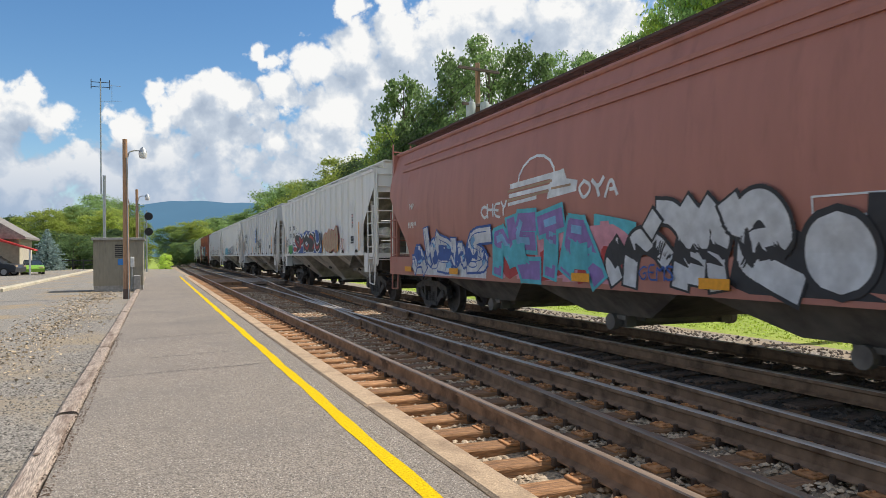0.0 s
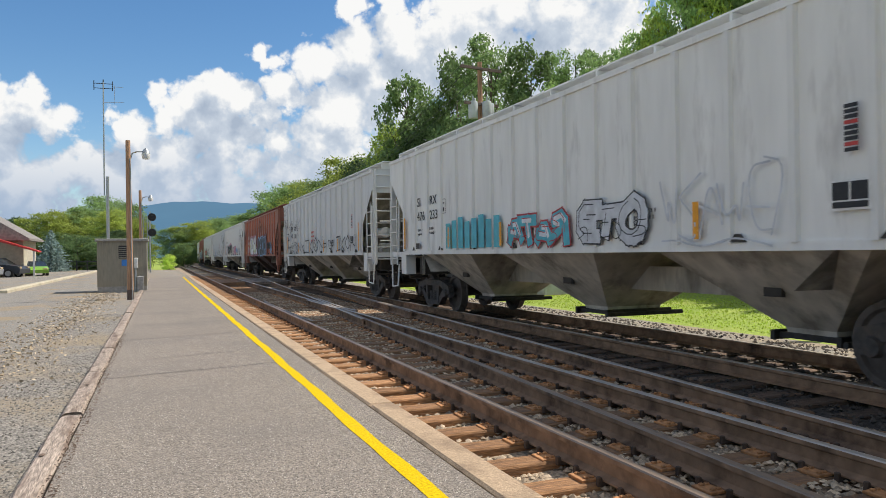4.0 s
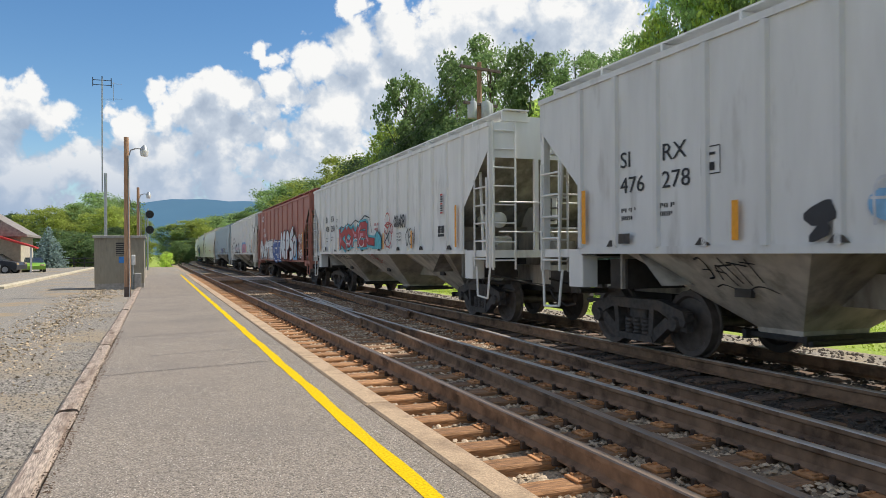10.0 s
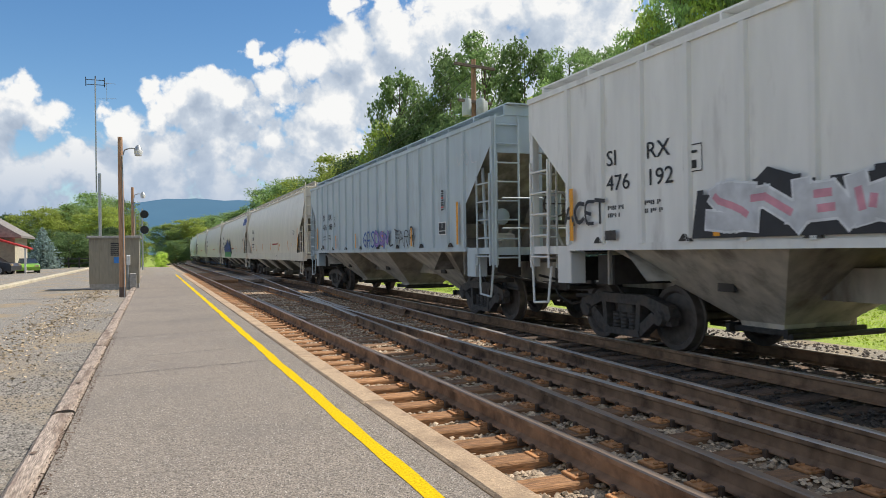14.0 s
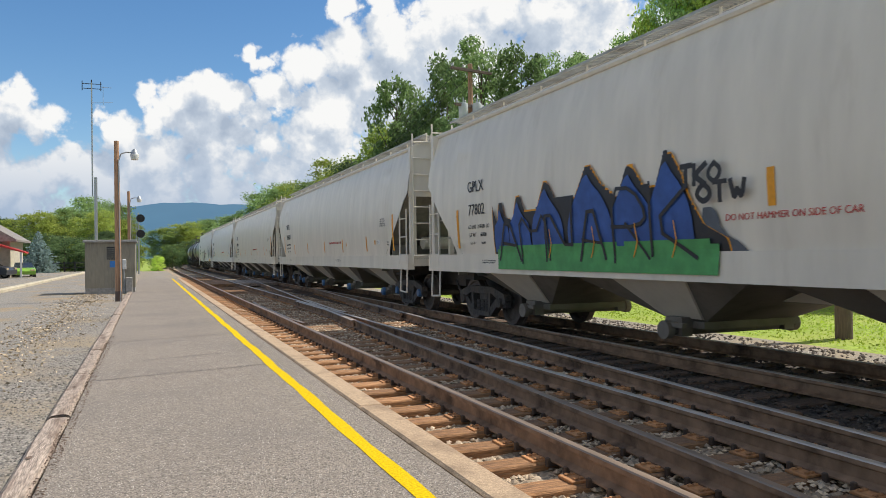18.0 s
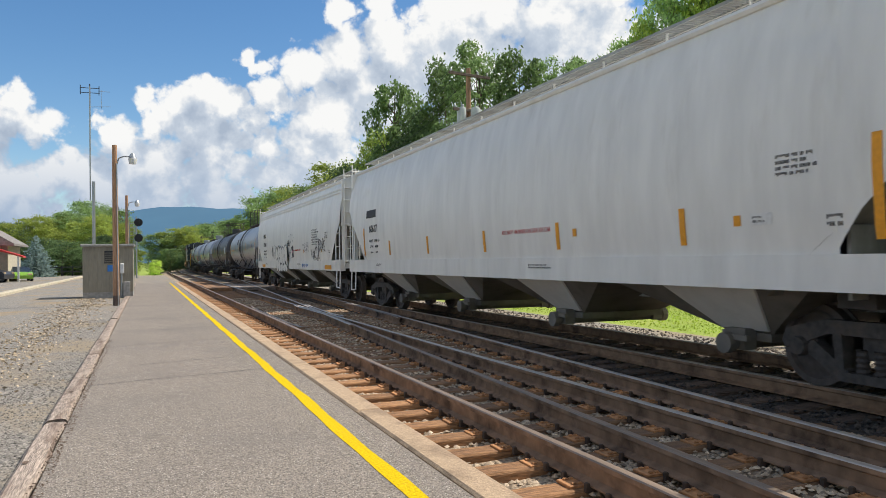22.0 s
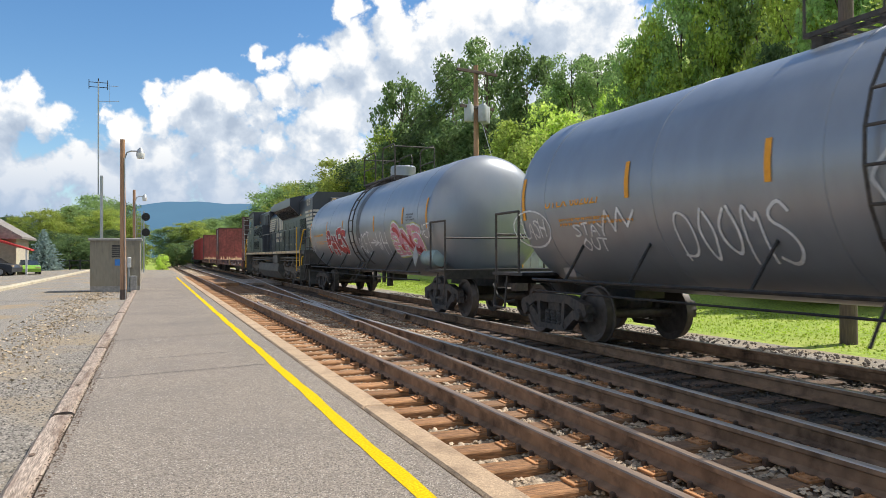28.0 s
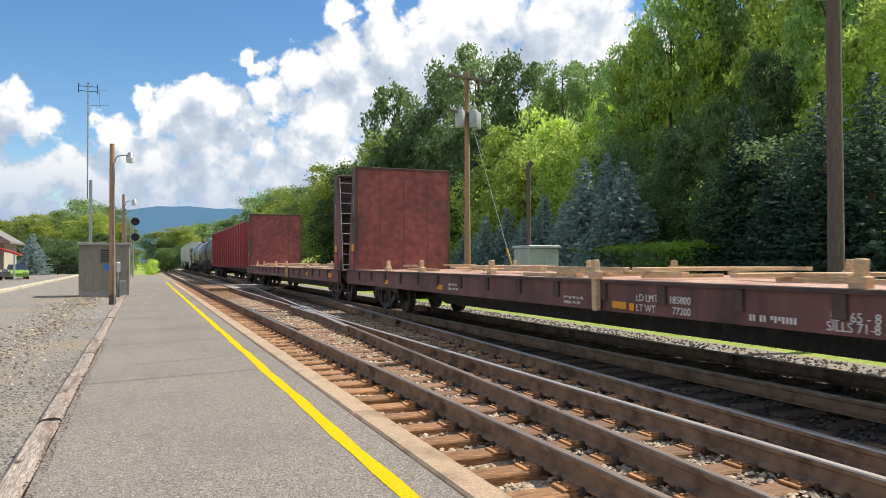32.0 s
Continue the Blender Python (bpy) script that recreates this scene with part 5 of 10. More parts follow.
def smooth_hopper(label, paint, under, half=9.2, bays=4, eave=3.93, sill=(1.02, 1.36), caps=None, board=None, end_cut=2.75, run_mat=None, truck_in=1.62, bay_step=None, foot=(0.72, 0.34)):
    car = thing("covered_hopper_car", label, "hopper car", group="cars of the train")
    prof = bulge([(1.0, 1.55), (1.36, 1.55), (1.6, 1.58), (2.1, 1.61), (2.6, 1.60), (3.1, 1.555), (3.5, 1.48), (3.75, 1.41), (4.0, 1.33)])
    cut = half - 1.5
    for s in (-1, 1):
        st = []
        edge = [(half, end_cut + 0.08), (half - 0.2, end_cut - 0.05), (half - 0.5, end_cut - 0.36), (half - 0.95, end_cut - 0.74), (half - 1.25, end_cut - 1.0), (half - 1.42, end_cut - 1.22), (cut + 0.002, sill[1] + 0.06), (cut, sill[1] - 0.02)]
        st = [(-y, z) for y, z in edge] + [(y, sill[1] - 0.02) for y in np.linspace(-cut + 1, cut - 1, 7)] + [(y, z) for y, z in reversed(edge)]
        part("side_sheet", skin(prof, st, eave, s, 12), paint, car, smooth=True)
        a, b = sorted((s * 1.42, s * 1.585))
        part("side_sill", Mesh().box(a, b, -half, half, sill[0], sill[1]), paint, car)
        part("eave_rail", Mesh().tube((s * (prof(eave) + 0.0), -half, eave), (s * (prof(eave) + 0.0), half, eave), 0.055, 8), paint, car, smooth=True)
        m = Mesh().tube((s * 1.0, -half + 0.2, eave + 0.36), (s * 1.0, half - 0.2, eave + 0.36), 0.018, 6)
        for y in np.arange(-half + 0.2, half, 1.42):
            m.box(min(s * 0.55, s * 1.05), max(s * 0.55, s * 1.05), y - 0.02, y + 0.02, eave + 0.14, eave + 0.17).tube((s * 1.0, y, eave + 0.1), (s * 1.0, y, eave + 0.36), 0.018, 6)
        part("roof_railing", m, run_mat or paint, car)
        g = Mesh()
        for y in np.arange(-half + 0.2, half - 0.2, 0.075):
            g.box(min(s * 0.35, s * 1.12), max(s * 0.35, s * 1.12), y, y + 0.014, eave + 0.29, eave + 0.32)
        for x in (0.35, 0.62, 0.88, 1.12):
            g.box(s * x - 0.012, s * x + 0.012, -half + 0.2, half - 0.2, eave + 0.285, eave + 0.325)
        part("running_board", g, run_mat or galvanised, car, "steel grating walkway")
    arch = [(prof(eave) * math.cos(a), eave + 0.22 * math.sin(a)) for a in np.linspace(0, math.pi, 13)]
    part("roof", Mesh().rings([[(x, y, z) for x, z in arch] for y in (-half, half)]), paint, car, smooth=True)
    for e in (-1, 1):
        part("slope_sheet", Mesh().add([(-1.555, e * (half - 0.02), end_cut + 0.14), (1.555, e * (half - 0.02), end_cut + 0.14), (1.575, e * (half - 1.6), 1.52), (-1.575, e * (half - 1.6), 1.52), (-1.5, e * (half - 2.4), 0.95), (1.5, e * (half - 2.4), 0.95)], [(0, 1, 2, 3), (3, 2, 5, 4)]), end_dust_shade, car)
        part("end_panel", Mesh().prism([(x, z) for x, z in arch] + [(-prof(3.2), 3.2), (-1.55, end_cut), (1.55, end_cut), (prof(3.2), 3.2)], "y", e * half, e * (half - 0.03)), paint, car)
        y0, y1 = sorted((e * cut, e * half))
        part("end_beam", Mesh().box(-1.56, 1.56, min(e * half, e * (half - 0.12)), max(e * half, e * (half - 0.12)), sill[0] + 0.08, sill[1] + 0.02), paint, car)
        part("platform_grating", Mesh().box(-1.42, 1.42, y0, y1 - 0.12, sill[1] - 0.1, sill[1] - 0.06), end_dust_shade, car)
        part("draft_sill", Mesh().box(-0.32, 0.32, y0 - 0.5, y1, 0.62, 1.1), grime, car)
        part("body_bolster", Mesh().box(-1.3, 1.3, e * (half - truck_in) - 0.2, e * (half - truck_in) + 0.2, 0.86, sill[0] + 0.1), grime, car)
        part("bolster_web", Mesh().box(-1.5, 1.5, e * (half - 1.45) - 0.02, e * (half - 1.45) + 0.02, 0.95, 1.62), end_dust_shade, car)
        for x0, x1, zt in ((-1.5, -1.36, eave), (1.36, 1.5, eave), (-0.5, -0.4, end_cut + 0.2)):
            part("corner_post" if zt == eave else "end_post", Mesh().box(x0, x1, min(e * half, e * (half - 0.14)), max(e * half, e * (half - 0.14)), sill[1], zt), paint, car)
        ladder(car, paint, (-1.58, e * (half - 0.60), 1.15), (-1.58, e * (half - 0.60), 2.45), (0, e * 0.5, 0), 3, label="steel side ladder")
        ladder(car, paint, (-1.46, e * (half + 0.05), 1.15), (-1.46, e * (half + 0.05), eave + 0.3), (0.48, 0, 0), 8, label="steel end ladder")
        part("stirrup_step", Mesh().pipe([(-1.55, e * (half - 0.60), 1.05), (-1.57, e * (half - 0.60), 0.5), (-1.57, e * (half - 0.14), 0.48), (-1.55, e * (half - 0.14), 1.05)], 0.02), paint, car)
        part("brake_gear", Mesh().lathe([(0.05, -0.4), (0.16, -0.34), (0.16, 0.34), (0.05, 0.4)], "x", 14, (-0.5, e * (half - 1.0), sill[1] + 0.3)).box(-1.2, -1.1, e * (half - 0.8) - 0.05, e * (half - 0.8) + 0.05, sill[1] - 0.1, sill[1] + 0.9), under, car, smooth=True)
        coupler(car, e * half, e)
        truck(car, e * (half - truck_in), cap=caps)
    step = bay_step or 2 * (half - 2.6) / bays
    room = half - truck_in - 0.35
    for k in range(bays):
        y = step * (k + 0.5 - bays / 2)
        ya, yb = max(y - step / 2 * 0.96, -room), min(y + step / 2 * 0.96, room)
        m = Mesh().rings([[(-1.42, ya, sill[0] + 0.05), (1.42, ya, sill[0] + 0.05), (1.42, yb, sill[0] + 0.05), (-1.42, yb, sill[0] + 0.05)],
                          [(-foot[0], y - foot[1], 0.46), (foot[0], y - foot[1], 0.46), (foot[0], y + foot[1], 0.46), (-foot[0], y + foot[1], 0.46)]])
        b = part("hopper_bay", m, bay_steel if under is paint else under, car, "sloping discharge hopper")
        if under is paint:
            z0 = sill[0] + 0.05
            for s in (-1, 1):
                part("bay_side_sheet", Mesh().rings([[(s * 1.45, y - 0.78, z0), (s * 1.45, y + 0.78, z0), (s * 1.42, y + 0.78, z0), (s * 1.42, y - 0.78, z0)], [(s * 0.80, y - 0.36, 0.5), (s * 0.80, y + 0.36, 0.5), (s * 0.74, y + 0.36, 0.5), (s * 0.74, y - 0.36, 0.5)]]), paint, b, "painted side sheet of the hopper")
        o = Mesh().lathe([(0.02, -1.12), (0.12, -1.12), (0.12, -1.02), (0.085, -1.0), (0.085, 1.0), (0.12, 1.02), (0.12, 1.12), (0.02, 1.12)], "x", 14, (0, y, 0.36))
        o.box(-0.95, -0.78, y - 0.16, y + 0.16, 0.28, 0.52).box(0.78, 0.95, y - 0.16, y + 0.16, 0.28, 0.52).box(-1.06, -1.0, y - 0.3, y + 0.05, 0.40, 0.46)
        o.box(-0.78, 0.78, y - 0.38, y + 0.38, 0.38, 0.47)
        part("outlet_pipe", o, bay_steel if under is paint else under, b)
        if caps:
            part("outlet_cap", Mesh().lathe([(0.02, -1.19), (0.10, -1.18), (0.125, -1.1)], "x", 14, (0, y, 0.36)), caps, b, "blue plastic outlet cap", smooth=True)
    part("centre_sill", Mesh().box(-0.2, 0.2, -half, half, 0.75, 1.05), under, car)
    return car, prof


# --- tank car ---


def tank_car(label, paint, seed, half=7.85, r=1.46, zc=2.26, under=None, frame_paint=None):
    car = thing("tank_car", label, "tank car", group="cars of the train")
    fp = frame_paint or paint
    hl = half - 0.55
    prof = []
    for a in np.linspace(0, math.pi / 2, 8):
        prof.append((max(0.02, r * math.sin(a)), -hl - 0.0 + 0.55 * (1 - math.cos(a))))
    prof += [(r, y) for y in np.linspace(-hl + 0.56, hl - 0.56, 13)]
    for a in np.linspace(math.pi / 2, 0, 8):
        prof.append((max(0.02, r * math.sin(a)), hl - 0.55 * (1 - math.cos(a))))
    part("tank_shell", Mesh().lathe(prof, "y", 48, (0, 0, zc)), paint, car, smooth=True)
    for y in (-hl + 1.3, -hl + 4.0, 0.75, hl - 4.0, hl - 1.3):
        part("weld_band", Mesh().lathe([(r, y - 0.02), (r + 0.006, y - 0.015), (r + 0.006, y + 0.015), (r, y + 0.02)], "y", 48, (0, 0, zc)), paint, car, smooth=True)
    # walkway on top, manway housing, ladders
    m = Mesh()
    for x in (-0.62, -0.4, 0.4, 0.62):
        m.box(x - 0.02, x + 0.02, -1.7, 1.7, zc + r + 0.0, zc + r + 0.05)
    for y in np.arange(-1.7, 1.75, 0.17):
        m.box(-0.62, 0.62, y - 0.012, y + 0.012, zc + r + 0.01, zc + r + 0.04)
    for y in (-1.6, -0.6, 0.6, 1.6):
        m.box(-0.6, 0.6, y - 0.03, y + 0.03, zc + r - 0.14, zc + r + 0.01)
    part("top_platform", m, truck_mat, car)
    for s in (-0.62, 0.62):
        for y0, y1 in ((-1.7, -0.45), (0.35, 1.7)):
            part("railing", Mesh().pipe([(s, y0, zc + r), (s, y0, zc + r + 0.86), (s, y0 + 0.12, zc + r + 0.98), (s, y1 - 0.12, zc + r + 0.98), (s, y1, zc + r + 0.86), (s, y1, zc + r)], 0.02).tube((s, y0, zc + r + 0.5), (s, y1, zc + r + 0.5), 0.016, 6), truck_mat, car)
    for y in (-1.7, 1.7):
        part("railing", Mesh().tube((-0.62, y, zc + r + 0.9), (0.62, y, zc + r + 0.9), 0.018, 6), truck_mat, car)
    part("manway_housing", Mesh().lathe([(0.40, 0.0), (0.40, 0.42), (0.36, 0.46), (0.02, 0.47)], "z", 24, (0.1, -0.3, zc + r + 0.02)), paint, car, smooth=True)
    for s in (-1, 1):
        pts = [(s * (r + 0.09) * math.cos(a), zc + (r + 0.09) * math.sin(a)) for a in np.linspace(-0.75, 1.25, 10)]
        m = Mesh()
        for y in (-0.24, 0.24):
            m.pipe([(x, y, z) for x, z in pts], 0.02)
            m.tube((pts[0][0], y, pts[0][1]), (s * 1.5, y, 0.55), 0.02, 6)
        for x, z in pts:
            m.tube((x, -0.24, z), (x, 0.24, z), 0.016, 6)
        part("ladder", m, truck_mat, car, "curved steel ladder over the tank")
        part("side_handrail", Mesh().tube((s * 1.5, -hl + 1.0, 0.98), (s * 1.5, hl - 1.0, 0.98), 0.025, 6).tube((s * 1.5, -hl + 1.0, 0.80), (s * 1.5, hl - 1.0, 0.80), 0.015, 6), black_steel, car)
    for s in (-1, 1):
        for y in (-5.3, -3.6, -1.5, 1.6, 3.7, 5.3):
            part("side_strut", Mesh().tube((s * 1.24, y - 0.12, 1.52), (s * 1.5, y, 0.98), 0.022, 6), black_steel, car)
    m = Mesh().box(-0.22, 0.22, -0.3, 0.3, 0.6, 1.1)
    for y in (-0.5, 0.5):
        m.tube((-0.6, y, 0.55), (-0.6, y, 1.1), 0.06, 8)
    m.tube((-0.25, 0, 0.42), (-0.25, 0, 1.0), 0.10, 10)
    part("outlet_valve", m, black_steel, car)
    for e in (-1, 1):
        y0, y1 = sorted((e * (half - 2.6), e * half))
        m = Mesh().box(-0.28, 0.28, y0, y1, 0.68, 1.06).box(-1.45, 1.45, min(e * half, e * (half - 0.14)), max(e * half, e * (half - 0.14)), 0.86, 1.06)
        m.box(-1.5, 1.5, min(e * (half - 1.15), e * half), max(e * (half - 1.15), e * half), 1.02, 1.07)
        part("stub_sill", m, black_steel, car)
        part("saddle", Mesh().prism([(-0.9, 1.02), (0.9, 1.02), (1.2, 1.75), (0.6, 1.35), (-0.6, 1.35), (-1.2, 1.75)], "y", e * (half - 1.75) - 0.16, e * (half - 1.75) + 0.16), paint, car)
        rm = black_steel if paint is not tank_grey else truck_mat
        for s in (-1, 1):
            part("end_railing", Mesh().pipe([(s * 1.45, e * (half - 0.06), 1.05), (s * 1.45, e * (half - 0.06), 2.12), (s * 1.45, e * (half - 0.95), 2.12), (s * 1.45, e * (half - 0.95), 1.05)], 0.022), rm, car)
            part("stirrup_step", Mesh().pipe([(s * 1.45, e * (half - 0.06), 1.0), (s * 1.5, e * (half - 0.06), 0.45), (s * 1.5, e * (half - 0.5), 0.45), (s * 1.45, e * (half - 0.5), 1.0)], 0.02), rm, car)
        part("cross_rail", Mesh().pipe([(-1.45, e * (half - 0.03), 1.75), (1.45, e * (half - 0.03), 1.75)], 0.02), rm, car)
        if e < 0:
            part("air_reservoir", Mesh().lathe([(0.05, -0.5), (0.2, -0.42), (0.2, 0.42), (0.05, 0.5)], "y", 16, (-1.15, e * (half - 1.5), 1.32)), reservoir if seed % 2 else paint, car, smooth=True)
            part("placard", Mesh().prism([(e * (half - 1.88), 1.36), (e * (half - 2.08), 1.62), (e * (half - 2.28), 1.36), (e * (half - 2.08), 1.10)], "x", -1.42, -1.41), cabinet_grey, car, "grey diamond placard")
        coupler(car, e * half, e)
        truck(car, e * (half - 1.35))
    surf = lambda z: math.sqrt(max(0.05, r * r - (z - zc) ** 2)) + 0.002
    for y, z0, z1 in ((-hl + 0.65, 2.0, 2.7), (-4.9, 2.16, 2.58), (-2.3, 2.06, 2.5), (1.4, 2.1, 2.55), (3.8, 2.12, 2.6), (hl - 0.6, 1.95, 2.65)):
        patch(car, surf, y - 0.045, y + 0.045, z0, z1, orange, "reflector_stripe", "yellow reflective stripe")
    rg = random.Random(seed + 40)
    for y0, w in ((-0.55, 0.62),):
        left, right, n = [], [], 12
        for k in range(n):
            z = zc + r * 0.97 - (1.75 * r) * k / (n - 1) * (1 if w > 0.4 else 0.6)
            k_ = w * (0.5 - 0.3 * k / n)
            left.append((y0 + k_ + rg.uniform(-0.05, 0.05), z))
            right.append((y0 - k_ + rg.uniform(-0.05, 0.05), z))
        m = Mesh()
        fill(m, left + right[::-1], surf, 0.003)
        part("spill_stain", m, spill if paint is tank_grey else truck_mat, car, "dark spill stain down the shell")
    return car, surf


# --- bulkhead flat car ---


def bulkhead_flat(label, paint, half=11.0, seed=1, bulk=(True, True), wood=True):
    car = thing("bulkhead_flat_car", label, "flat car", group="cars of the train")
    rg = random.Random(seed)
    for s in (-1, 1):
        a, b = sorted((s * 1.46, s * 1.56))
        m = Mesh()
        depth = [(-half, 0.70), (half, 0.70)]
        m.prism(depth + [(half, 1.08), (-half, 1.08)], "x", a, b)
        part("side_sill", m, paint, car)
        part("rub_rail", Mesh().slab(min(s * 1.555, s * 1.60), max(s * 1.555, s * 1.60), -half, half, 1.07, 1.115, 0.008), oxide_dark, car)
        for i in range(17):
            y = -half + 1.4 + (2 * half - 2.8) * i / 16
            # thin slabs; the shade inside the pockets is put into their dark colour
            part("stake_pocket", cached(("pocket", s), lambda: Mesh().slab(-0.018, 0.018, -0.075, 0.075, 0.84, 1.07, 0.006).done("stake_pocket")), oxide_dark, car, at=(s * 1.575, y, 0))
            if wood and i in ((3, 6, 9, 12, 14) if s < 0 else (1, 4, 5, 8, 10, 13)):
                out, low = (1.63, 0.70) if i == 6 and s < 0 else (1.47, 1.12)
                part("stake", Mesh().slab(-0.04, 0.04, -0.05, 0.05, low, 1.38, 0.01).slab(-0.06, 0.06, -0.085, 0.085, 1.12, 1.23, 0.01), lumber, car, "pale lumber stake above the deck", at=pose(s * out, y + rg.uniform(-0.1, 0.1), 0, rg.uniform(-4, 4), 0, 0))
    n = 44
    for i in range(n):
        y0, y1 = -half + 2 * half * i / n, -half + 2 * half * (i + 1) / n
        part("deck_plank", cached("deckplank", lambda: Mesh().slab(-1.52, 1.52, 0.004, 2 * 11.0 / 44 - 0.004, 0, 0.06, 0.006).done("deck_plank")), deck_wood, car, at=(0, y0, 1.06 + rg.uniform(-0.004, 0.004)))
    part("centre_sill", Mesh().box(-0.3, 0.3, -half, half, 0.62, 1.05).prism([(-half + 3.6, 0.62), (-half + 4.8, 0.33), (half - 4.8, 0.33), (half - 3.6, 0.62)], "x", -0.32, 0.32).box(-1.45, 1.45, -half + 0.2, half - 0.2, 0.98, 1.055), black_steel, car)
    for e, there in zip((-1, 1), bulk):
        coupler(car, e * half, e)
        truck(car, e * (half - 2.3))
        if not there:
            continue
        yo, yi = e * half, e * (half - 0.75)
        m = Mesh().box(-1.43, 1.43, min(yi, yi + e * 0.05), max(yi, yi + e * 0.05), 1.1, 4.12)
        b = part("bulkhead", m, maroon_red, car, "tall rust-stained steel bulkhead")
        # the outer face's shade is put into this sheet and the dark stiffeners
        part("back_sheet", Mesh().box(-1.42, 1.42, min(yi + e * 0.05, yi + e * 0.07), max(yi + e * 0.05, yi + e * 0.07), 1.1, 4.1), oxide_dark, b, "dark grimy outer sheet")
        for x in (-0.75, 0.0, 0.75):
            part("weld_seam", Mesh().box(x - 0.008, x + 0.008, min(yi, yi - e * 0.006), max(yi, yi - e * 0.006), 1.12, 4.1), oxide_dark, b)
        part("cap_rail", Mesh().slab(-1.47, 1.47, min(yi - e * 0.03, yi + e * 0.25), max(yi - e * 0.03, yi + e * 0.25), 4.08, 4.15, 0.01), oxide_dark, b)
        for s in (-1, 1):
            part("post", Mesh().prism([(yi, 1.05), (yo, 1.05), (yo, 1.4), (yi + e * 0.3, 4.12), (yi, 4.12)], "x", s * 1.46 - 0.04, s * 1.46 + 0.04), paint, b)
            for z in (1.25, 1.62, 2.6):
                part("grab_iron", Mesh().pipe([(s * 1.5, yi + e * 0.10, z), (s * 1.56, yi + e * 0.10, z), (s * 1.56, yi + e * 0.42, z), (s * 1.5, yi + e * 0.42, z)], 0.011), paint, b)
        for x in (-0.55, 0.1, 0.65, 1.1):
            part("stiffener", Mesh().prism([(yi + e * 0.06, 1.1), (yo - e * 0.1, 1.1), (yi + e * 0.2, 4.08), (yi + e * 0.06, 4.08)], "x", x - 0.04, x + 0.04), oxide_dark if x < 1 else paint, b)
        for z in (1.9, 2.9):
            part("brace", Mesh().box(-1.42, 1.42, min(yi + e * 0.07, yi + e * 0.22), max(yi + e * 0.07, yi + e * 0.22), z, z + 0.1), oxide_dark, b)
        ladder(b, cabinet_grey, (-1.40, yo, 1.1), (-1.40, yi + e * 0.32, 4.05), (0.42, 0, 0), 9, 0.014, label="steel ladder with bright rungs")
        part("stile", Mesh().prism([(yo, 1.1), (yo + e * 0.03, 1.1), (yi + e * 0.35, 4.05), (yi + e * 0.32, 4.05)], "x", -1.0, -0.95), paint, b)
        pf = lambda z: 1.505
        patch(b, pf, yi + e * 0.12, yi + e * 0.40, 1.66, 1.88, orange, "reflector_patch", "yellow reflective patch")
        patch(b, pf, yi + e * 0.16, yi + e * 0.40, 1.15, 1.64, ink_red, "red_patch", "red painted patch")
        lines_of_text(b, pf, yi + e * 0.16, yi + e * 0.28, 3.3, 7, 0.05, ink_white, seed=31)
        if e < 0:
            m = Mesh()
            for i in range(8):
                m.box(0.45 + 0.105 * i, 0.525 + 0.105 * i, yi - 0.262, yi - 0.254, 3.94, 4.06)
            part("owner_mark", m, ink_white, b, "white stencilled mark")
            ring = [(-0.42 + 0.2 * math.cos(a), yo + 0.02, 2.3 + 0.2 * math.sin(a)) for a in [math.pi * k / 9 for k in range(19)]]
            bw = part("brake_wheel", Mesh().pipe(ring, 0.018), black_steel, b, "black iron brake wheel", smooth=True)
            part("spokes", Mesh().tube((-0.62, yo + 0.02, 2.3), (-0.22, yo + 0.02, 2.3), 0.014, 6).tube((-0.42, yo + 0.02, 2.1), (-0.42, yo + 0.02, 2.5), 0.014, 6), black_steel, bw)
            part("brake_housing", Mesh().slab(-0.58, -0.26, yo + 0.06, yo + 0.3, 2.05, 2.5, 0.04), black_steel, b)
            part("hand_rail", Mesh().pipe([(-0.9, yo + 0.04, 2.5), (-0.88, yo - 0.06, 2.5), (1.0, yo - 0.06, 2.5), (1.02, yo + 0.04, 2.5)], 0.013), cabinet_grey, b)
        part("stirrup_step", Mesh().pipe([(-1.5, yo - e * 0.1, 0.8), (-1.55, yo - e * 0.1, 0.42), (-1.55, yo - e * 0.5, 0.42), (-1.5, yo - e * 0.5, 0.8)], 0.02), paint, car)
    if wood:
        for i in range(34):
            y = rg.uniform(-half + 1.5, half - 1.5)
            x, l, a = rg.uniform(-1.35, 1.2), rg.uniform(0.9, 2.6), rg.uniform(-6, 6) + rg.choice((0, 0, 0, 80))
            part("dunnage", Mesh().slab(-0.055, 0.055, -l / 2, l / 2, 0, 0.05, 0.006), lumber, car, "loose pale dunnage board", at=pose(x * (0.4 if abs(a) > 40 else 1), y, 1.125 + 0.052 * (i % 3), 0, 0, a))
    flat = lambda z: 1.565
    return car, flat


# --- ribbed red gondola ---


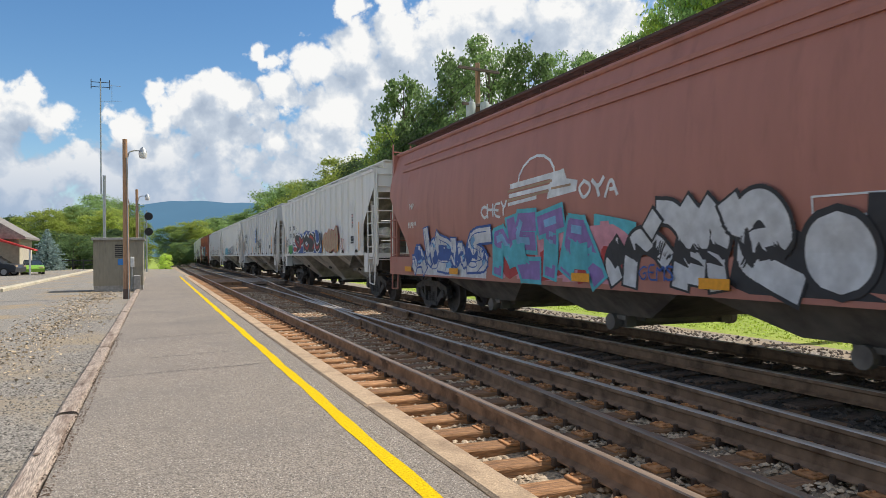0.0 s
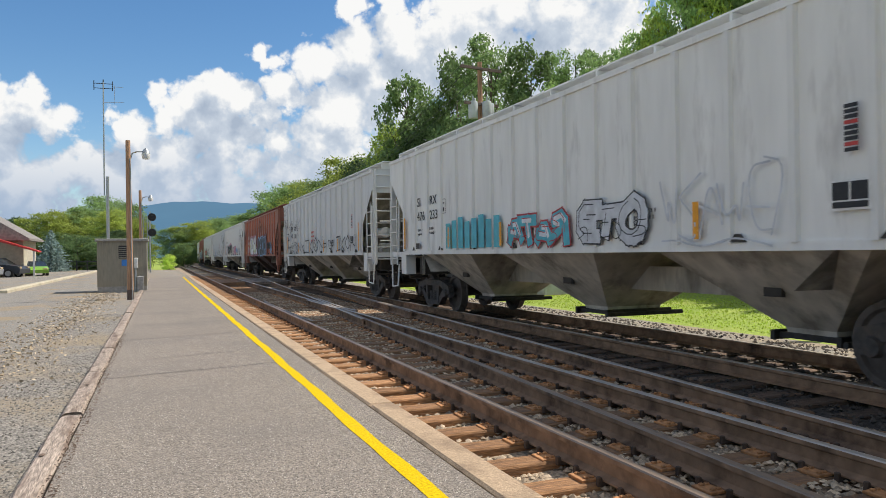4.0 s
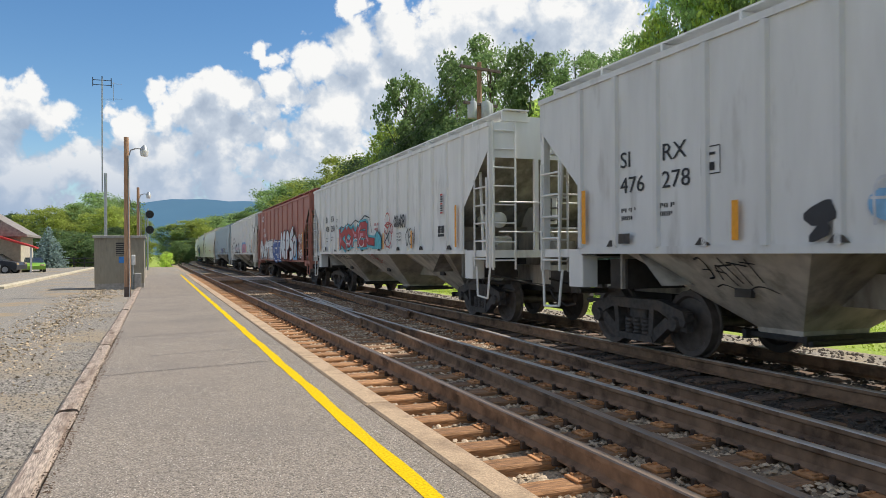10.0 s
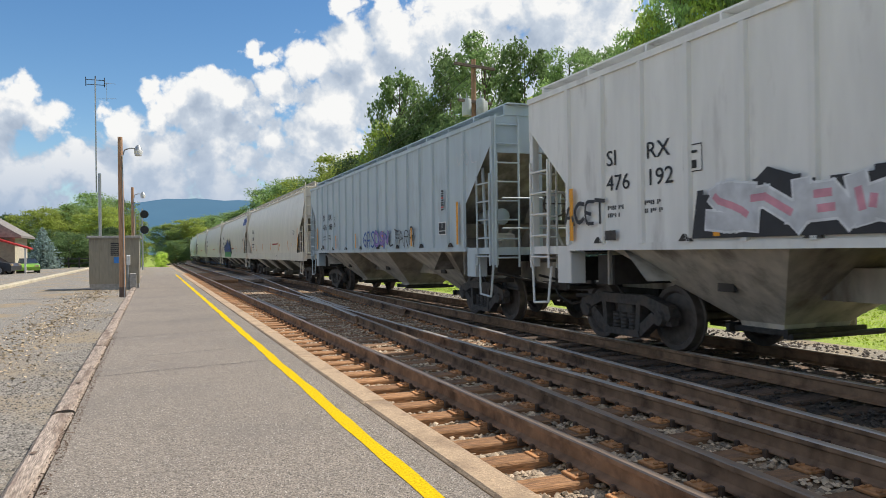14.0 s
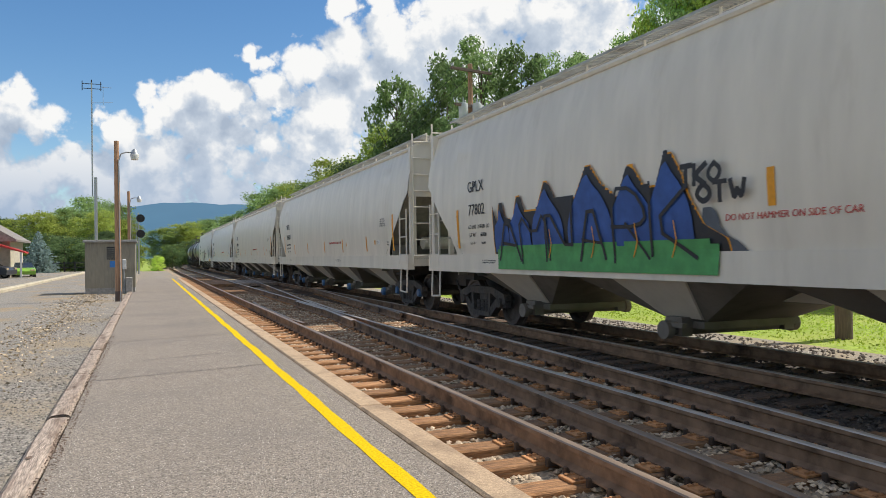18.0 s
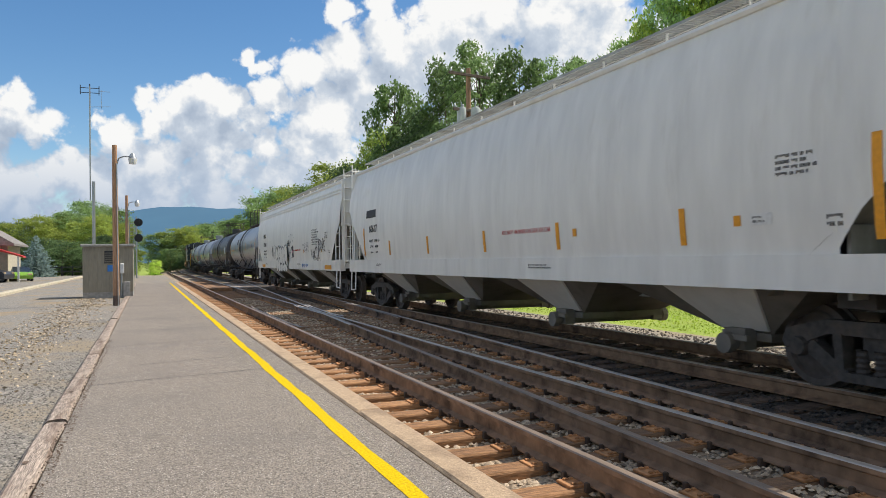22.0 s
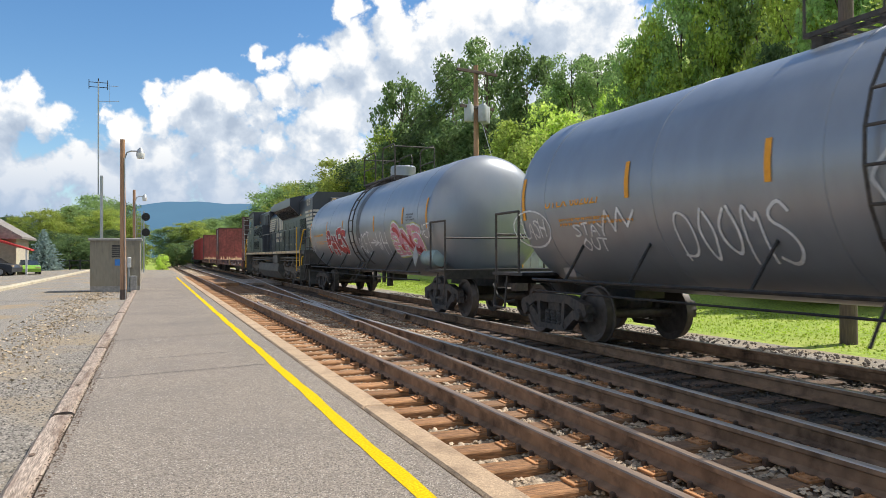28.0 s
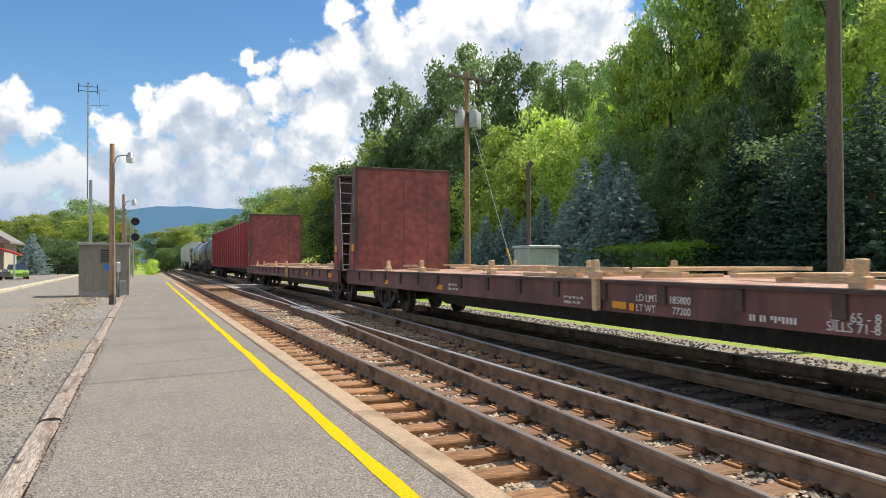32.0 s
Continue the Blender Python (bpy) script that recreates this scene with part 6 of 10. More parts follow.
def gondola(label, paint, half=10.9):
    car = thing("gondola_car", label, "gondola", group="cars of the train")
    for s in (-1, 1):
        a, b = sorted((s * 1.48, s * 1.53))
        part("side_sheet", Mesh().box(a, b, -half, half, 1.0, 3.75), paint, car)
        for i in range(16):
            y = -half + 0.1 + (2 * half - 0.2) * i / 15
            part("rib", cached(("grib", paint.name), lambda: Mesh().slab(-0.06, 0.06, -0.07, 0.07, 1.0, 3.72, 0.02).done("rib")), paint, car, at=(s * 1.57, y, 0))
        part("top_rail", Mesh().slab(a - 0.05, b + 0.05, -half, half, 3.72, 3.82, 0.02), paint, car)
    part("floor", Mesh().box(-1.48, 1.48, -half, half, 0.95, 1.05), paint, car)
    part("centre_sill", Mesh().box(-0.3, 0.3, -half, half, 0.62, 0.95), black_steel, car)
    for e in (-1, 1):
        part("end_sheet", Mesh().box(-1.48, 1.48, min(e * half, e * (half - 0.06)), max(e * half, e * (half - 0.06)), 1.0, 3.75), paint, car)
        ladder(car, paint, (-1.62, e * (half - 0.6), 1.0), (-1.62, e * (half - 0.6), 3.7), (0, e * 0.45, 0), 8)
        coupler(car, e * half, e)
        truck(car, e * (half - 2.0))
    return car, lambda z: 1.53


# --- locomotive; the cab is towards +y ---


def loco_truck(parent, y, f):
    t = part("truck", Mesh().slab(-0.9, 0.9, -2.2, 2.2, 0.55, 0.85, 0.04), truck_dust, parent, "six-wheel locomotive truck", at=(0, y, 0))
    for s in (-1, 1):
        m = Mesh()
        x0, x1 = sorted((s * 0.98, s * 1.16))
        # cast frame, raised over the ends, with pedestal legs round each axle
        m.prism([(-2.75, 0.80), (-2.65, 1.04), (-2.1, 1.08), (-1.8, 0.98), (-0.45, 0.92), (0.45, 0.92), (1.8, 0.98), (2.1, 1.08), (2.65, 1.04), (2.75, 0.80), (2.55, 0.70), (1.6, 0.66), (1.1, 0.60), (-1.1, 0.60), (-1.6, 0.66), (-2.55, 0.70)], "x", x0, x1)
        for q in (-2.1, 0.0, 2.1):
            for d in (-0.30, 0.20):
                m.slab(x0 - 0.01, x1 + 0.01, q + d, q + d + 0.10, 0.30, 0.74, 0.015)
        part("side_frame", m, truck_dust, t)
        for q in (-1.05, 1.05):
            part("rubber_mount", Mesh().lathe([(0.24, 0.92), (0.26, 0.95), (0.26, 0.99), (0.22, 1.01), (0.26, 1.04), (0.26, 1.08), (0.22, 1.10), (0.26, 1.13), (0.26, 1.18), (0.18, 1.22)], "z", 18, (s * 1.0, q, 0)), black_steel, t, "ribbed rubber mount", smooth=True)
            g = Mesh().lathe([(0.02, -0.02), (0.08, -0.02), (0.09, 0.0), (0.09, 0.32), (0.05, 0.34), (0.05, 0.5)], "y", 12, (s * 1.2, q - 0.3, 0.52)).box(s * 1.2 - 0.05, s * 1.2 + 0.05, q - 0.34, q - 0.24, 0.42, 0.66)
            part("brake_cylinder", g, truck_dust, t, smooth=True)
            part("brake_rod", Mesh().pipe([(s * 1.16, q - 0.62, 0.36), (s * 1.2, q - 0.3, 0.30), (s * 1.2, q + 0.35, 0.30), (s * 1.16, q + 0.6, 0.38)], 0.028).box(s * 1.15 - 0.03, s * 1.15 + 0.03, q + 0.42, q + 0.50, 0.26, 0.56), truck_dust, t)
            part("damper", Mesh().lathe([(0.02, -0.1), (0.1, -0.1), (0.13, -0.06), (0.13, 0.06), (0.1, 0.1), (0.02, 0.1)], "y", 14, (s * 1.24, q + 0.55, 0.98)).tube((s * 1.24, q + 0.5, 0.98), (s * 1.24, q - 0.1, 0.90), 0.035, 8), truck_dust, t, smooth=True)
        part("brake_hose", Mesh().pipe([(s * 1.1, -1.9, 1.32), (s * 1.22, -1.3, 1.34), (s * 1.26, -0.6, 1.26), (s * 1.22, -0.35, 1.0)], 0.018).pipe([(s * 1.1, 0.2, 1.36), (s * 1.24, 1.1, 1.30), (s * 1.28, 1.9, 1.22), (s * 1.22, 2.2, 0.95)], 0.018), truck_dust, t, "dusty air hose")
        part("bolster_bracket", Mesh().slab(min(s * 1.0, s * 1.22), max(s * 1.0, s * 1.22), -0.16, 0.16, 0.92, 1.28, 0.04).slab(min(s * 1.0, s * 1.2), max(s * 1.0, s * 1.2), 1.5, 1.66, 1.1, 1.44, 0.04), truck_dust, t)
        for q in (-2.1, 0.0, 2.1):
            wheel(t, 0.49, s, q)
            part("axle_box", Mesh().slab(min(s * 1.0, s * 1.17), max(s * 1.0, s * 1.17), q - 0.18, q + 0.18, 0.28, 0.66, 0.03), truck_dust, t)
            part("bearing_cap", cached("lcap", lambda: Mesh().lathe([(0.02, -0.09), (0.09, -0.09), (0.115, -0.05), (0.12, 0.10)], "x", 16).done("bearing_cap", True)), truck_dust, t, at=pose(s * 1.18, q, 0.46, 0, 0, 0 if s < 0 else 180))
    part("sand_hose", Mesh().pipe([(-1.2, f * 2.3, 1.0), (-1.25, f * 2.5, 0.6), (-1.2, f * 2.3, 0.25)], 0.025), black_steel, t)
    return t


def locomotive():
    car = thing("diesel_locomotive", "black six-axle diesel locomotive with cream stripes and yellow handrails", "locomotive", group="cars of the train")
    H, D = 10.2, 1.64     # half length over the platforms, deck height
    side = lambda w: (lambda z: w)
    part("frame", Mesh().slab(-1.45, 1.45, -10.35, 10.58, D - 0.16, D, 0.02).box(-0.5, 0.5, -H, H, 1.0, D - 0.16), loco_frame, car)
    for s in (-1, 1):
        a, b = sorted((s * 1.45, s * 1.50))
        part("sill_stripe", Mesh().box(a, b, -H + 0.9, H - 0.1, D - 0.13, D - 0.02), loco_tan, car, "tan-stained cream sill stripe")
        for i in range(12):
            y = -H + 1.6 + 15.0 * i / 11
            part("stripe_gap", cached(("sgap", s), lambda: Mesh().box(-0.005, 0.005, -0.03, 0.03, D - 0.14, D - 0.01).done("stripe_gap")), loco_frame, car, at=(s * 1.503, y, 0))
        part("pipe_run", Mesh().tube((s * 1.25, -8, 1.30), (s * 1.25, 8, 1.30), 0.05, 8).tube((s * 1.3, -8, 1.18), (s * 1.3, 8, 1.18), 0.03, 8), loco_frame, car)
    # fuel tank and equipment boxes
    part("fuel_tank", Mesh().prism([(-1.38, 1.02), (-1.42, 0.62), (-1.15, 0.24), (1.15, 0.24), (1.42, 0.62), (1.38, 1.02)], "y", -3.0, 4.35), loco_frame, car, "dusty grey-black fuel tank")
    part("equipment_box", Mesh().slab(-1.45, -0.9, -2.95, -1.6, 1.05, 1.48, 0.03), loco_frame, car)
    part("air_tank", Mesh().lathe([(0.05, -1.9), (0.2, -1.8), (0.2, 1.8), (0.05, 1.9)], "y", 14, (-1.05, 1.3, 1.22)), loco_frame, car, smooth=True)
    # long hood
    hw, top = 1.02, 3.92
    hood = Mesh().prism([(-hw, D), (hw, D), (hw, 3.55), (0.72, top), (-0.72, top), (-hw, 3.55)], "y", -9.6, 2.7)
    part("long_hood", hood, loco_black, car)
    rear = Mesh().prism([(-hw - 0.03, D), (hw + 0.03, D), (hw + 0.03, 3.84), (0.85, 4.10), (-0.85, 4.10), (-hw - 0.03, 3.84)], "y", -9.85, -6.6)
    part("rear_hood", rear, loco_black, car)
    # flared radiator housing
    fl = Mesh().rings([[(-hw, y, 3.2), (-1.50, y, 3.66), (-1.50, y, 4.02), (-0.9, y, 4.16), (0.9, y, 4.16), (1.50, y, 4.02), (1.50, y, 3.66), (hw, y, 3.2)] for y in (-6.98, -2.05)])
    part("radiator_housing", fl, loco_black, car, "flared black radiator housing")
    for s in (-1, 1):
        g = Mesh()
        for i in range(48):
            y = -6.9 + 4.75 * i / 47
            g.tube((s * (hw + 0.05), y, 3.24), (s * 1.48, y + 0.12, 3.65), 0.014, 4)
        part("radiator_grille", g, black_steel, car)
        g = Mesh().box(min(s * 1.03, s * 1.06), max(s * 1.03, s * 1.06), -8.45, -7.05, 1.9, 3.05)
        part("rear_grille", g, black_steel, car)
        g = Mesh()
        for i in range(14):
            g.box(min(s * 1.06, s * 1.085), max(s * 1.06, s * 1.085), -8.43 + 0.1 * i, -8.40 + 0.1 * i, 1.92, 3.03)
        part("grille_screen", g, loco_black, car)
        for i in range(13):
            y = -6.5 + 0.78 * i
            part("hood_door", cached(("hdoor", s), lambda: Mesh().slab(-0.012, 0.012, -0.36, 0.36, D + 0.12, 3.02, 0.006).done("hood_door")), loco_black, car, at=(s * (hw + 0.004), y, 0))
            part("door_latch", cached("latch", lambda: Mesh().slab(-0.02, 0.02, -0.03, 0.03, -0.06, 0.06, 0.005).done("door_latch")), loco_frame, car, at=(s * (hw + 0.02), y + 0.3, 2.3))
    part("dynamic_brake_housing", Mesh().slab(-1.0, 1.0, 0.6, 2.4, 3.9, 4.22, 0.05), loco_black, car)
    part("exhaust_pipe", Mesh().slab(-0.35, 0.35, 0.2, 0.9, 3.9, 4.18, 0.03), black_steel, car)
    part("horn_cluster", Mesh().tube((-0.3, -0.7, 4.30), (-0.3, -0.05, 4.30), 0.05, 10, 0.11).tube((-0.1, -0.7, 4.36), (-0.1, 0.05, 4.36), 0.05, 10, 0.11).tube((0.1, -0.1, 4.3), (0.1, -0.9, 4.3), 0.05, 10, 0.11).box(-0.4, 0.2, -0.55, -0.35, 3.9, 4.25), black_steel, car)
    # electrical cabinet with grilles between hood and cab
    for s in (-1, 1):
        a, b = sorted((s * 1.0, s * 1.44))
        part("equipment_cabinet", Mesh().slab(a, b, 3.93, 6.42, D, 3.25, 0.03), loco_black, car)
        part("equipment_cabinet", Mesh().slab(a, b, 2.55, 3.90, D, 3.20, 0.03), loco_black, car)
        for y0, y1, z0, z1 in ((4.05, 6.18, 2.62, 3.02), (4.05, 6.18, 1.84, 2.28), (2.62, 3.8, 2.45, 3.1)):
            q = part("inverter_grille", Mesh().box(min(s * 1.44, s * 1.452), max(s * 1.44, s * 1.452), y0, y1, z0, z1), black_steel, car)
            g = Mesh()
            for i in range(int((y1 - y0) / 0.06)):
                g.box(min(s * 1.452, s * 1.460), max(s * 1.452, s * 1.460), y0 + 0.02 + 0.06 * i, y0 + 0.034 + 0.06 * i, z0, z1)
            g.box(min(s * 1.44, s * 1.475), max(s * 1.44, s * 1.475), y0 - 0.05, y1 + 0.05, z0 - 0.05, z0).box(min(s * 1.44, s * 1.475), max(s * 1.44, s * 1.475), y0 - 0.05, y1 + 0.05, z1, z1 + 0.05)
            part("grille_screen", g, loco_black, q)
        part("hood_screen", Mesh().box(min(s * 1.1, s * 1.13), max(s * 1.1, s * 1.13), 2.4, 3.6, 3.1, 3.75), black_steel, car)
    for y, z in ((5.0, 3.12), (5.0, 2.38), (3.2, 3.3), (-7.4, 3.2), (-6.2, 3.3)):
        w_ = 1.49 if 2.5 < y < 6.4 else 1.09
        part("warning_sticker", Mesh().slab(-w_ - 0.003, -w_ + 0.02, y - 0.06, y + 0.06, z, z + 0.075, 0.002), orange, car, "small orange warning sticker")
        part("sticker_label", Mesh().slab(-w_ - 0.006, -w_ - 0.003, y - 0.05, y + 0.0, z + 0.015, z + 0.06, 0.001), ink_white, car)
    for y in (-5.8, -4.6, -3.4, -2.2, -1.0, 0.4, 1.6):
        part("door_plate", Mesh().slab(-hw - 0.03, -hw, y - 0.07, y + 0.07, 1.92, 1.99, 0.004), loco_cream, car, "small cream door plate")
        part("hood_latch", Mesh().slab(-hw - 0.035, -hw, y + 0.22, y + 0.3, 2.7, 2.82, 0.006), black_steel, car)
    part("upper_hood", Mesh().slab(-1.1, 1.1, 2.2, 6.4, 3.2, 3.98, 0.06), loco_black, car)
    # cab and nose
    cab = Mesh().prism([(6.34, D), (8.9, D), (8.9, 2.95), (8.75, 3.15), (8.62, 3.80), (8.3, 4.02), (6.34, 4.10)], "x", -1.47, 1.47)
    c = part("cab", cab, loco_black, car, "black cab with angled windshield")
    part("cab_roof", Mesh().prism([(6.5, 4.06), (8.3, 3.98), (8.85, 3.70), (8.85, 3.76), (8.3, 4.08), (6.5, 4.16)], "x", -1.50, 1.50), loco_frame, c)
    part("nose", Mesh().prism([(8.88, D), (10.14, D), (10.14, 2.5), (9.85, 2.9), (8.88, 3.10)], "x", -1.42, 1.42), loco_black, c)
    for s in (-1, 1):
        for y0, y1 in ((6.75, 7.4), (7.47, 8.2)):
            part("side_window", Mesh().box(min(s * 1.472, s * 1.482), max(s * 1.472, s * 1.482), y0, y1, 3.18, 3.72), glass_dark, c)
            fr = Mesh()
            for z0, z1, p0, p1 in ((3.14, 3.18, y0 - 0.04, y1 + 0.04), (3.72, 3.76, y0 - 0.04, y1 + 0.04), (3.18, 3.72, y0 - 0.04, y0), (3.18, 3.72, y1, y1 + 0.04)):
                fr.box(min(s * 1.47, s * 1.50), max(s * 1.47, s * 1.50), p0, p1, z0, z1)
            part("window_frame", fr, bare_steel, c)
        part("corner_window", Mesh().prism([(8.32, 3.16), (8.60, 3.16), (8.50, 3.70), (8.32, 3.74)], "x", s * 1.476 - 0.005, s * 1.476 + 0.005), glass_dark, c)
        part("sunshade", Mesh().box(min(s * 1.47, s * 1.68), max(s * 1.47, s * 1.68), 6.9, 8.3, 3.80, 3.83), bare_steel, c)
        part("windshield", Mesh().prism([(8.80, 3.08), (8.72, 3.72), (8.70, 3.72), (8.78, 3.08)], "x", min(s * 0.15, s * 1.25), max(s * 0.15, s * 1.25)), glass_dark, c)
        m = Mesh()
        for i in range(5):
            z = 2.72 - 0.17 * i
            m.prism([(10.11 - 0.25 * (i == 0), z), (9.45 + 0.09 * i, z), (9.49 + 0.09 * i, z - 0.09), (10.11, z - 0.09)], "x", s * 1.424 - 0.004, s * 1.424 + 0.004)
        part("cab_stripes", m, loco_cream, c, "cream chevron stripes")
        part("louvre_panel", Mesh().slab(min(s * 1.47, s * 1.49), max(s * 1.47, s * 1.49), 7.2, 8.3, 1.75, 2.45, 0.006), loco_black, c)
        m = Mesh()
        for i in range(4):
            m.box(min(s * 1.49, s * 1.505), max(s * 1.49, s * 1.505), 7.55, 7.95, 2.0 + 0.08 * i, 2.04 + 0.08 * i)
        part("louvres", m, loco_frame, c)
    # ends: steps, handrails, couplers
    for e in (-1, 1):
        H = 10.35 if e < 0 else 10.58
        m = Mesh().box(-1.5, 1.5, min(e * H, e * (H - 0.1)), max(e * H, e * (H - 0.1)), 0.9, D)
        m.prism([(e * H, 0.25), (e * (H + 0.25), 0.25), (e * (H + 0.05), 0.95), (e * H, 0.95)], "x", -1.3, 1.3)
        part("pilot", m, loco_frame, car)
        for s in (-1, 1):
            a, b = (-9.45, -8.65) if e < 0 else (9.6, 10.5)
            sw = part("stepwell", Mesh().box(min(s * 1.1, s * 1.30), max(s * 1.1, s * 1.30), a, b, 0.36, D), loco_frame, car)
            part("side_plate", Mesh().slab(min(s * 1.1, s * 1.5), max(s * 1.1, s * 1.5), a - 0.03, a, 0.42, D, 0.008), loco_frame, sw)
            for z in (0.42, 0.80, 1.18):
                part("step", Mesh().box(min(s * 1.12, s * 1.5), max(s * 1.12, s * 1.5), a, b, z, z + 0.035), loco_frame, sw)
                part("step_edge", Mesh().box(min(s * 1.47, s * 1.505), max(s * 1.47, s * 1.505), a + 0.05, b - 0.05, z + 0.018, z + 0.039), rail_yellow, sw, "yellow step edge")
            if e > 0:
                part("grab_iron", Mesh().pipe([(s * 1.5, 10.52, 0.7), (s * 1.5, 10.52, 1.75), (s * 1.46, 10.24, 2.5), (s * 1.42, 10.05, 2.55)], 0.022), rail_yellow, car, "yellow handrail")
                part("grab_iron", Mesh().pipe([(s * 1.5, 10.1, 0.6), (s * 1.5, 10.1, 1.75), (s * 1.46, 10.05, 2.0)], 0.022), rail_yellow, car, "yellow handrail")
            if e < 0:
                part("grab_iron", Mesh().pipe([(s * 1.5, -8.62, 0.75), (s * 1.5, -8.62, 2.52), (s * 1.47, -8.55, 2.62), (s * 1.42, -8.2, 2.63)], 0.024), rail_yellow, car, "yellow handrail")
                part("grab_iron", Mesh().pipe([(s * 1.5, -9.42, 0.95), (s * 1.5, -9.42, 1.70), (s * 1.46, -9.98, 2.46), (s * 1.42, -10.25, 2.48)], 0.024), rail_yellow, car, "yellow handrail")
                part("grab_iron", Mesh().pipe([(s * 1.48, -9.65, 1.0), (s * 1.48, -9.8, 1.35), (s * 1.48, -10.1, 1.38)], 0.024), rail_yellow, car, "yellow handrail")
        coupler(car, e * H, e)
    for s in (-1, 1):
        m = Mesh().tube((s * 1.42, -H + 1.2, D + 0.95), (s * 1.42, 4.2, D + 0.95), 0.02, 6)
        for i in range(10):
            y = -H + 1.4 + 12.6 * i / 9
            m.tube((s * 1.44, y, D), (s * 1.42, y, D + 0.95), 0.018, 6)
        part("handrail", m, loco_black, car)
    # rear end: lamps, stripes, number panel
    yr = -9.85
    part("rear_headlight", Mesh().slab(-0.30, 0.30, yr - 0.1, yr, 3.58, 3.86, 0.03), loco_black, car)
    for x in (-0.15, 0.15):
        part("lamp", Mesh().lathe([(0.02, -0.13), (0.10, -0.13), (0.12, -0.09)], "y", 16, (x, yr, 3.72)), lens_glass, car, smooth=True)
    part("ditch_light", Mesh().lathe([(0.02, -0.16), (0.08, -0.16), (0.09, 0.0)], "y", 16, (-0.95, yr + 0.05, D + 0.35)), lens_glass, car, smooth=True)
    m = Mesh()
    for i in range(5):
        z = 3.25 - 0.16 * i
        m.box(-hw - 0.045, -hw - 0.035, yr, -8.32 - 0.11 * i, z, z + 0.09)
        m.box(-hw, -0.35, yr - 0.012, yr - 0.004, z, z + 0.09)
    part("rear_stripes", m, loco_cream, car, "cream stripes on the rear hood")
    s9 = lambda w: (lambda z: w)
    letters(car, s9(hw + 0.035), "1019", -8.58, 3.47, 0.42, loco_cream)
    letters(car, s9(1.475), "1019", 8.13, 2.72, 0.36, loco_cream)
    # herald on the hood: plain slanted bars in cream
    herald = []
    for i in range(6):
        z = 3.42 - 0.115 * i
        herald.append(("fill", [(2.45, z), (-0.1 + 0.14 * i, z), (0.0 + 0.14 * i, z - 0.07), (2.45, z - 0.07)]))
    herald += [("fill", [(-0.15, 2.76), (-0.42, 2.76), (-0.55, 3.42), (-0.28, 3.42)]), ("fill", [(-0.78, 2.76), (-1.05, 2.76), (-1.18, 3.42), (-0.91, 3.42)]),
               ("fill", [(-1.25, 2.76), (-1.62, 2.76), (-1.75, 3.42), (-1.38, 3.42)]), ("fill", [(-1.72, 2.76), (-2.12, 2.76), (-2.25, 3.42), (-1.85, 3.42)])]
    for y0, count, z in ((-0.06, 7, 2.42), (0.02, 8, 2.14)):
        herald += [("fill", [(y0 - 0.255 * i, z), (y0 - 0.20 - 0.255 * i, z), (y0 - 0.24 - 0.255 * i, z + 0.19), (y0 - 0.04 - 0.255 * i, z + 0.19)]) for i in range(count)]
    art(car, [(loco_cream, herald)], s9(hw + 0.02), name="herald", label="cream herald of slanted bars")
    loco_truck(car, -6.0, -1)
    loco_truck(car, 7.3, 1)
    part("bell_and_vents", Mesh().box(-0.5, 0.5, 7.0, 7.8, 4.12, 4.2), loco_frame, car)
    return car, s9(hw)


# ---- the train ----
SPEED = 13.2
TRAIN = []  # thing, seconds at which its far end passes the camera, half length


def couple(built, passes, half):
    TRAIN.append((built[0], passes, half))
    return built


R_HALF, S_HALF, T_HALF = 8.1, 9.2, 7.85
BAY = lambda z: 0.53 + 1.0 * (z - 0.46) / 0.89   # the sloping side of a discharge bay
WHITE_RIBBED = "pale grey ribbed covered hopper car with "


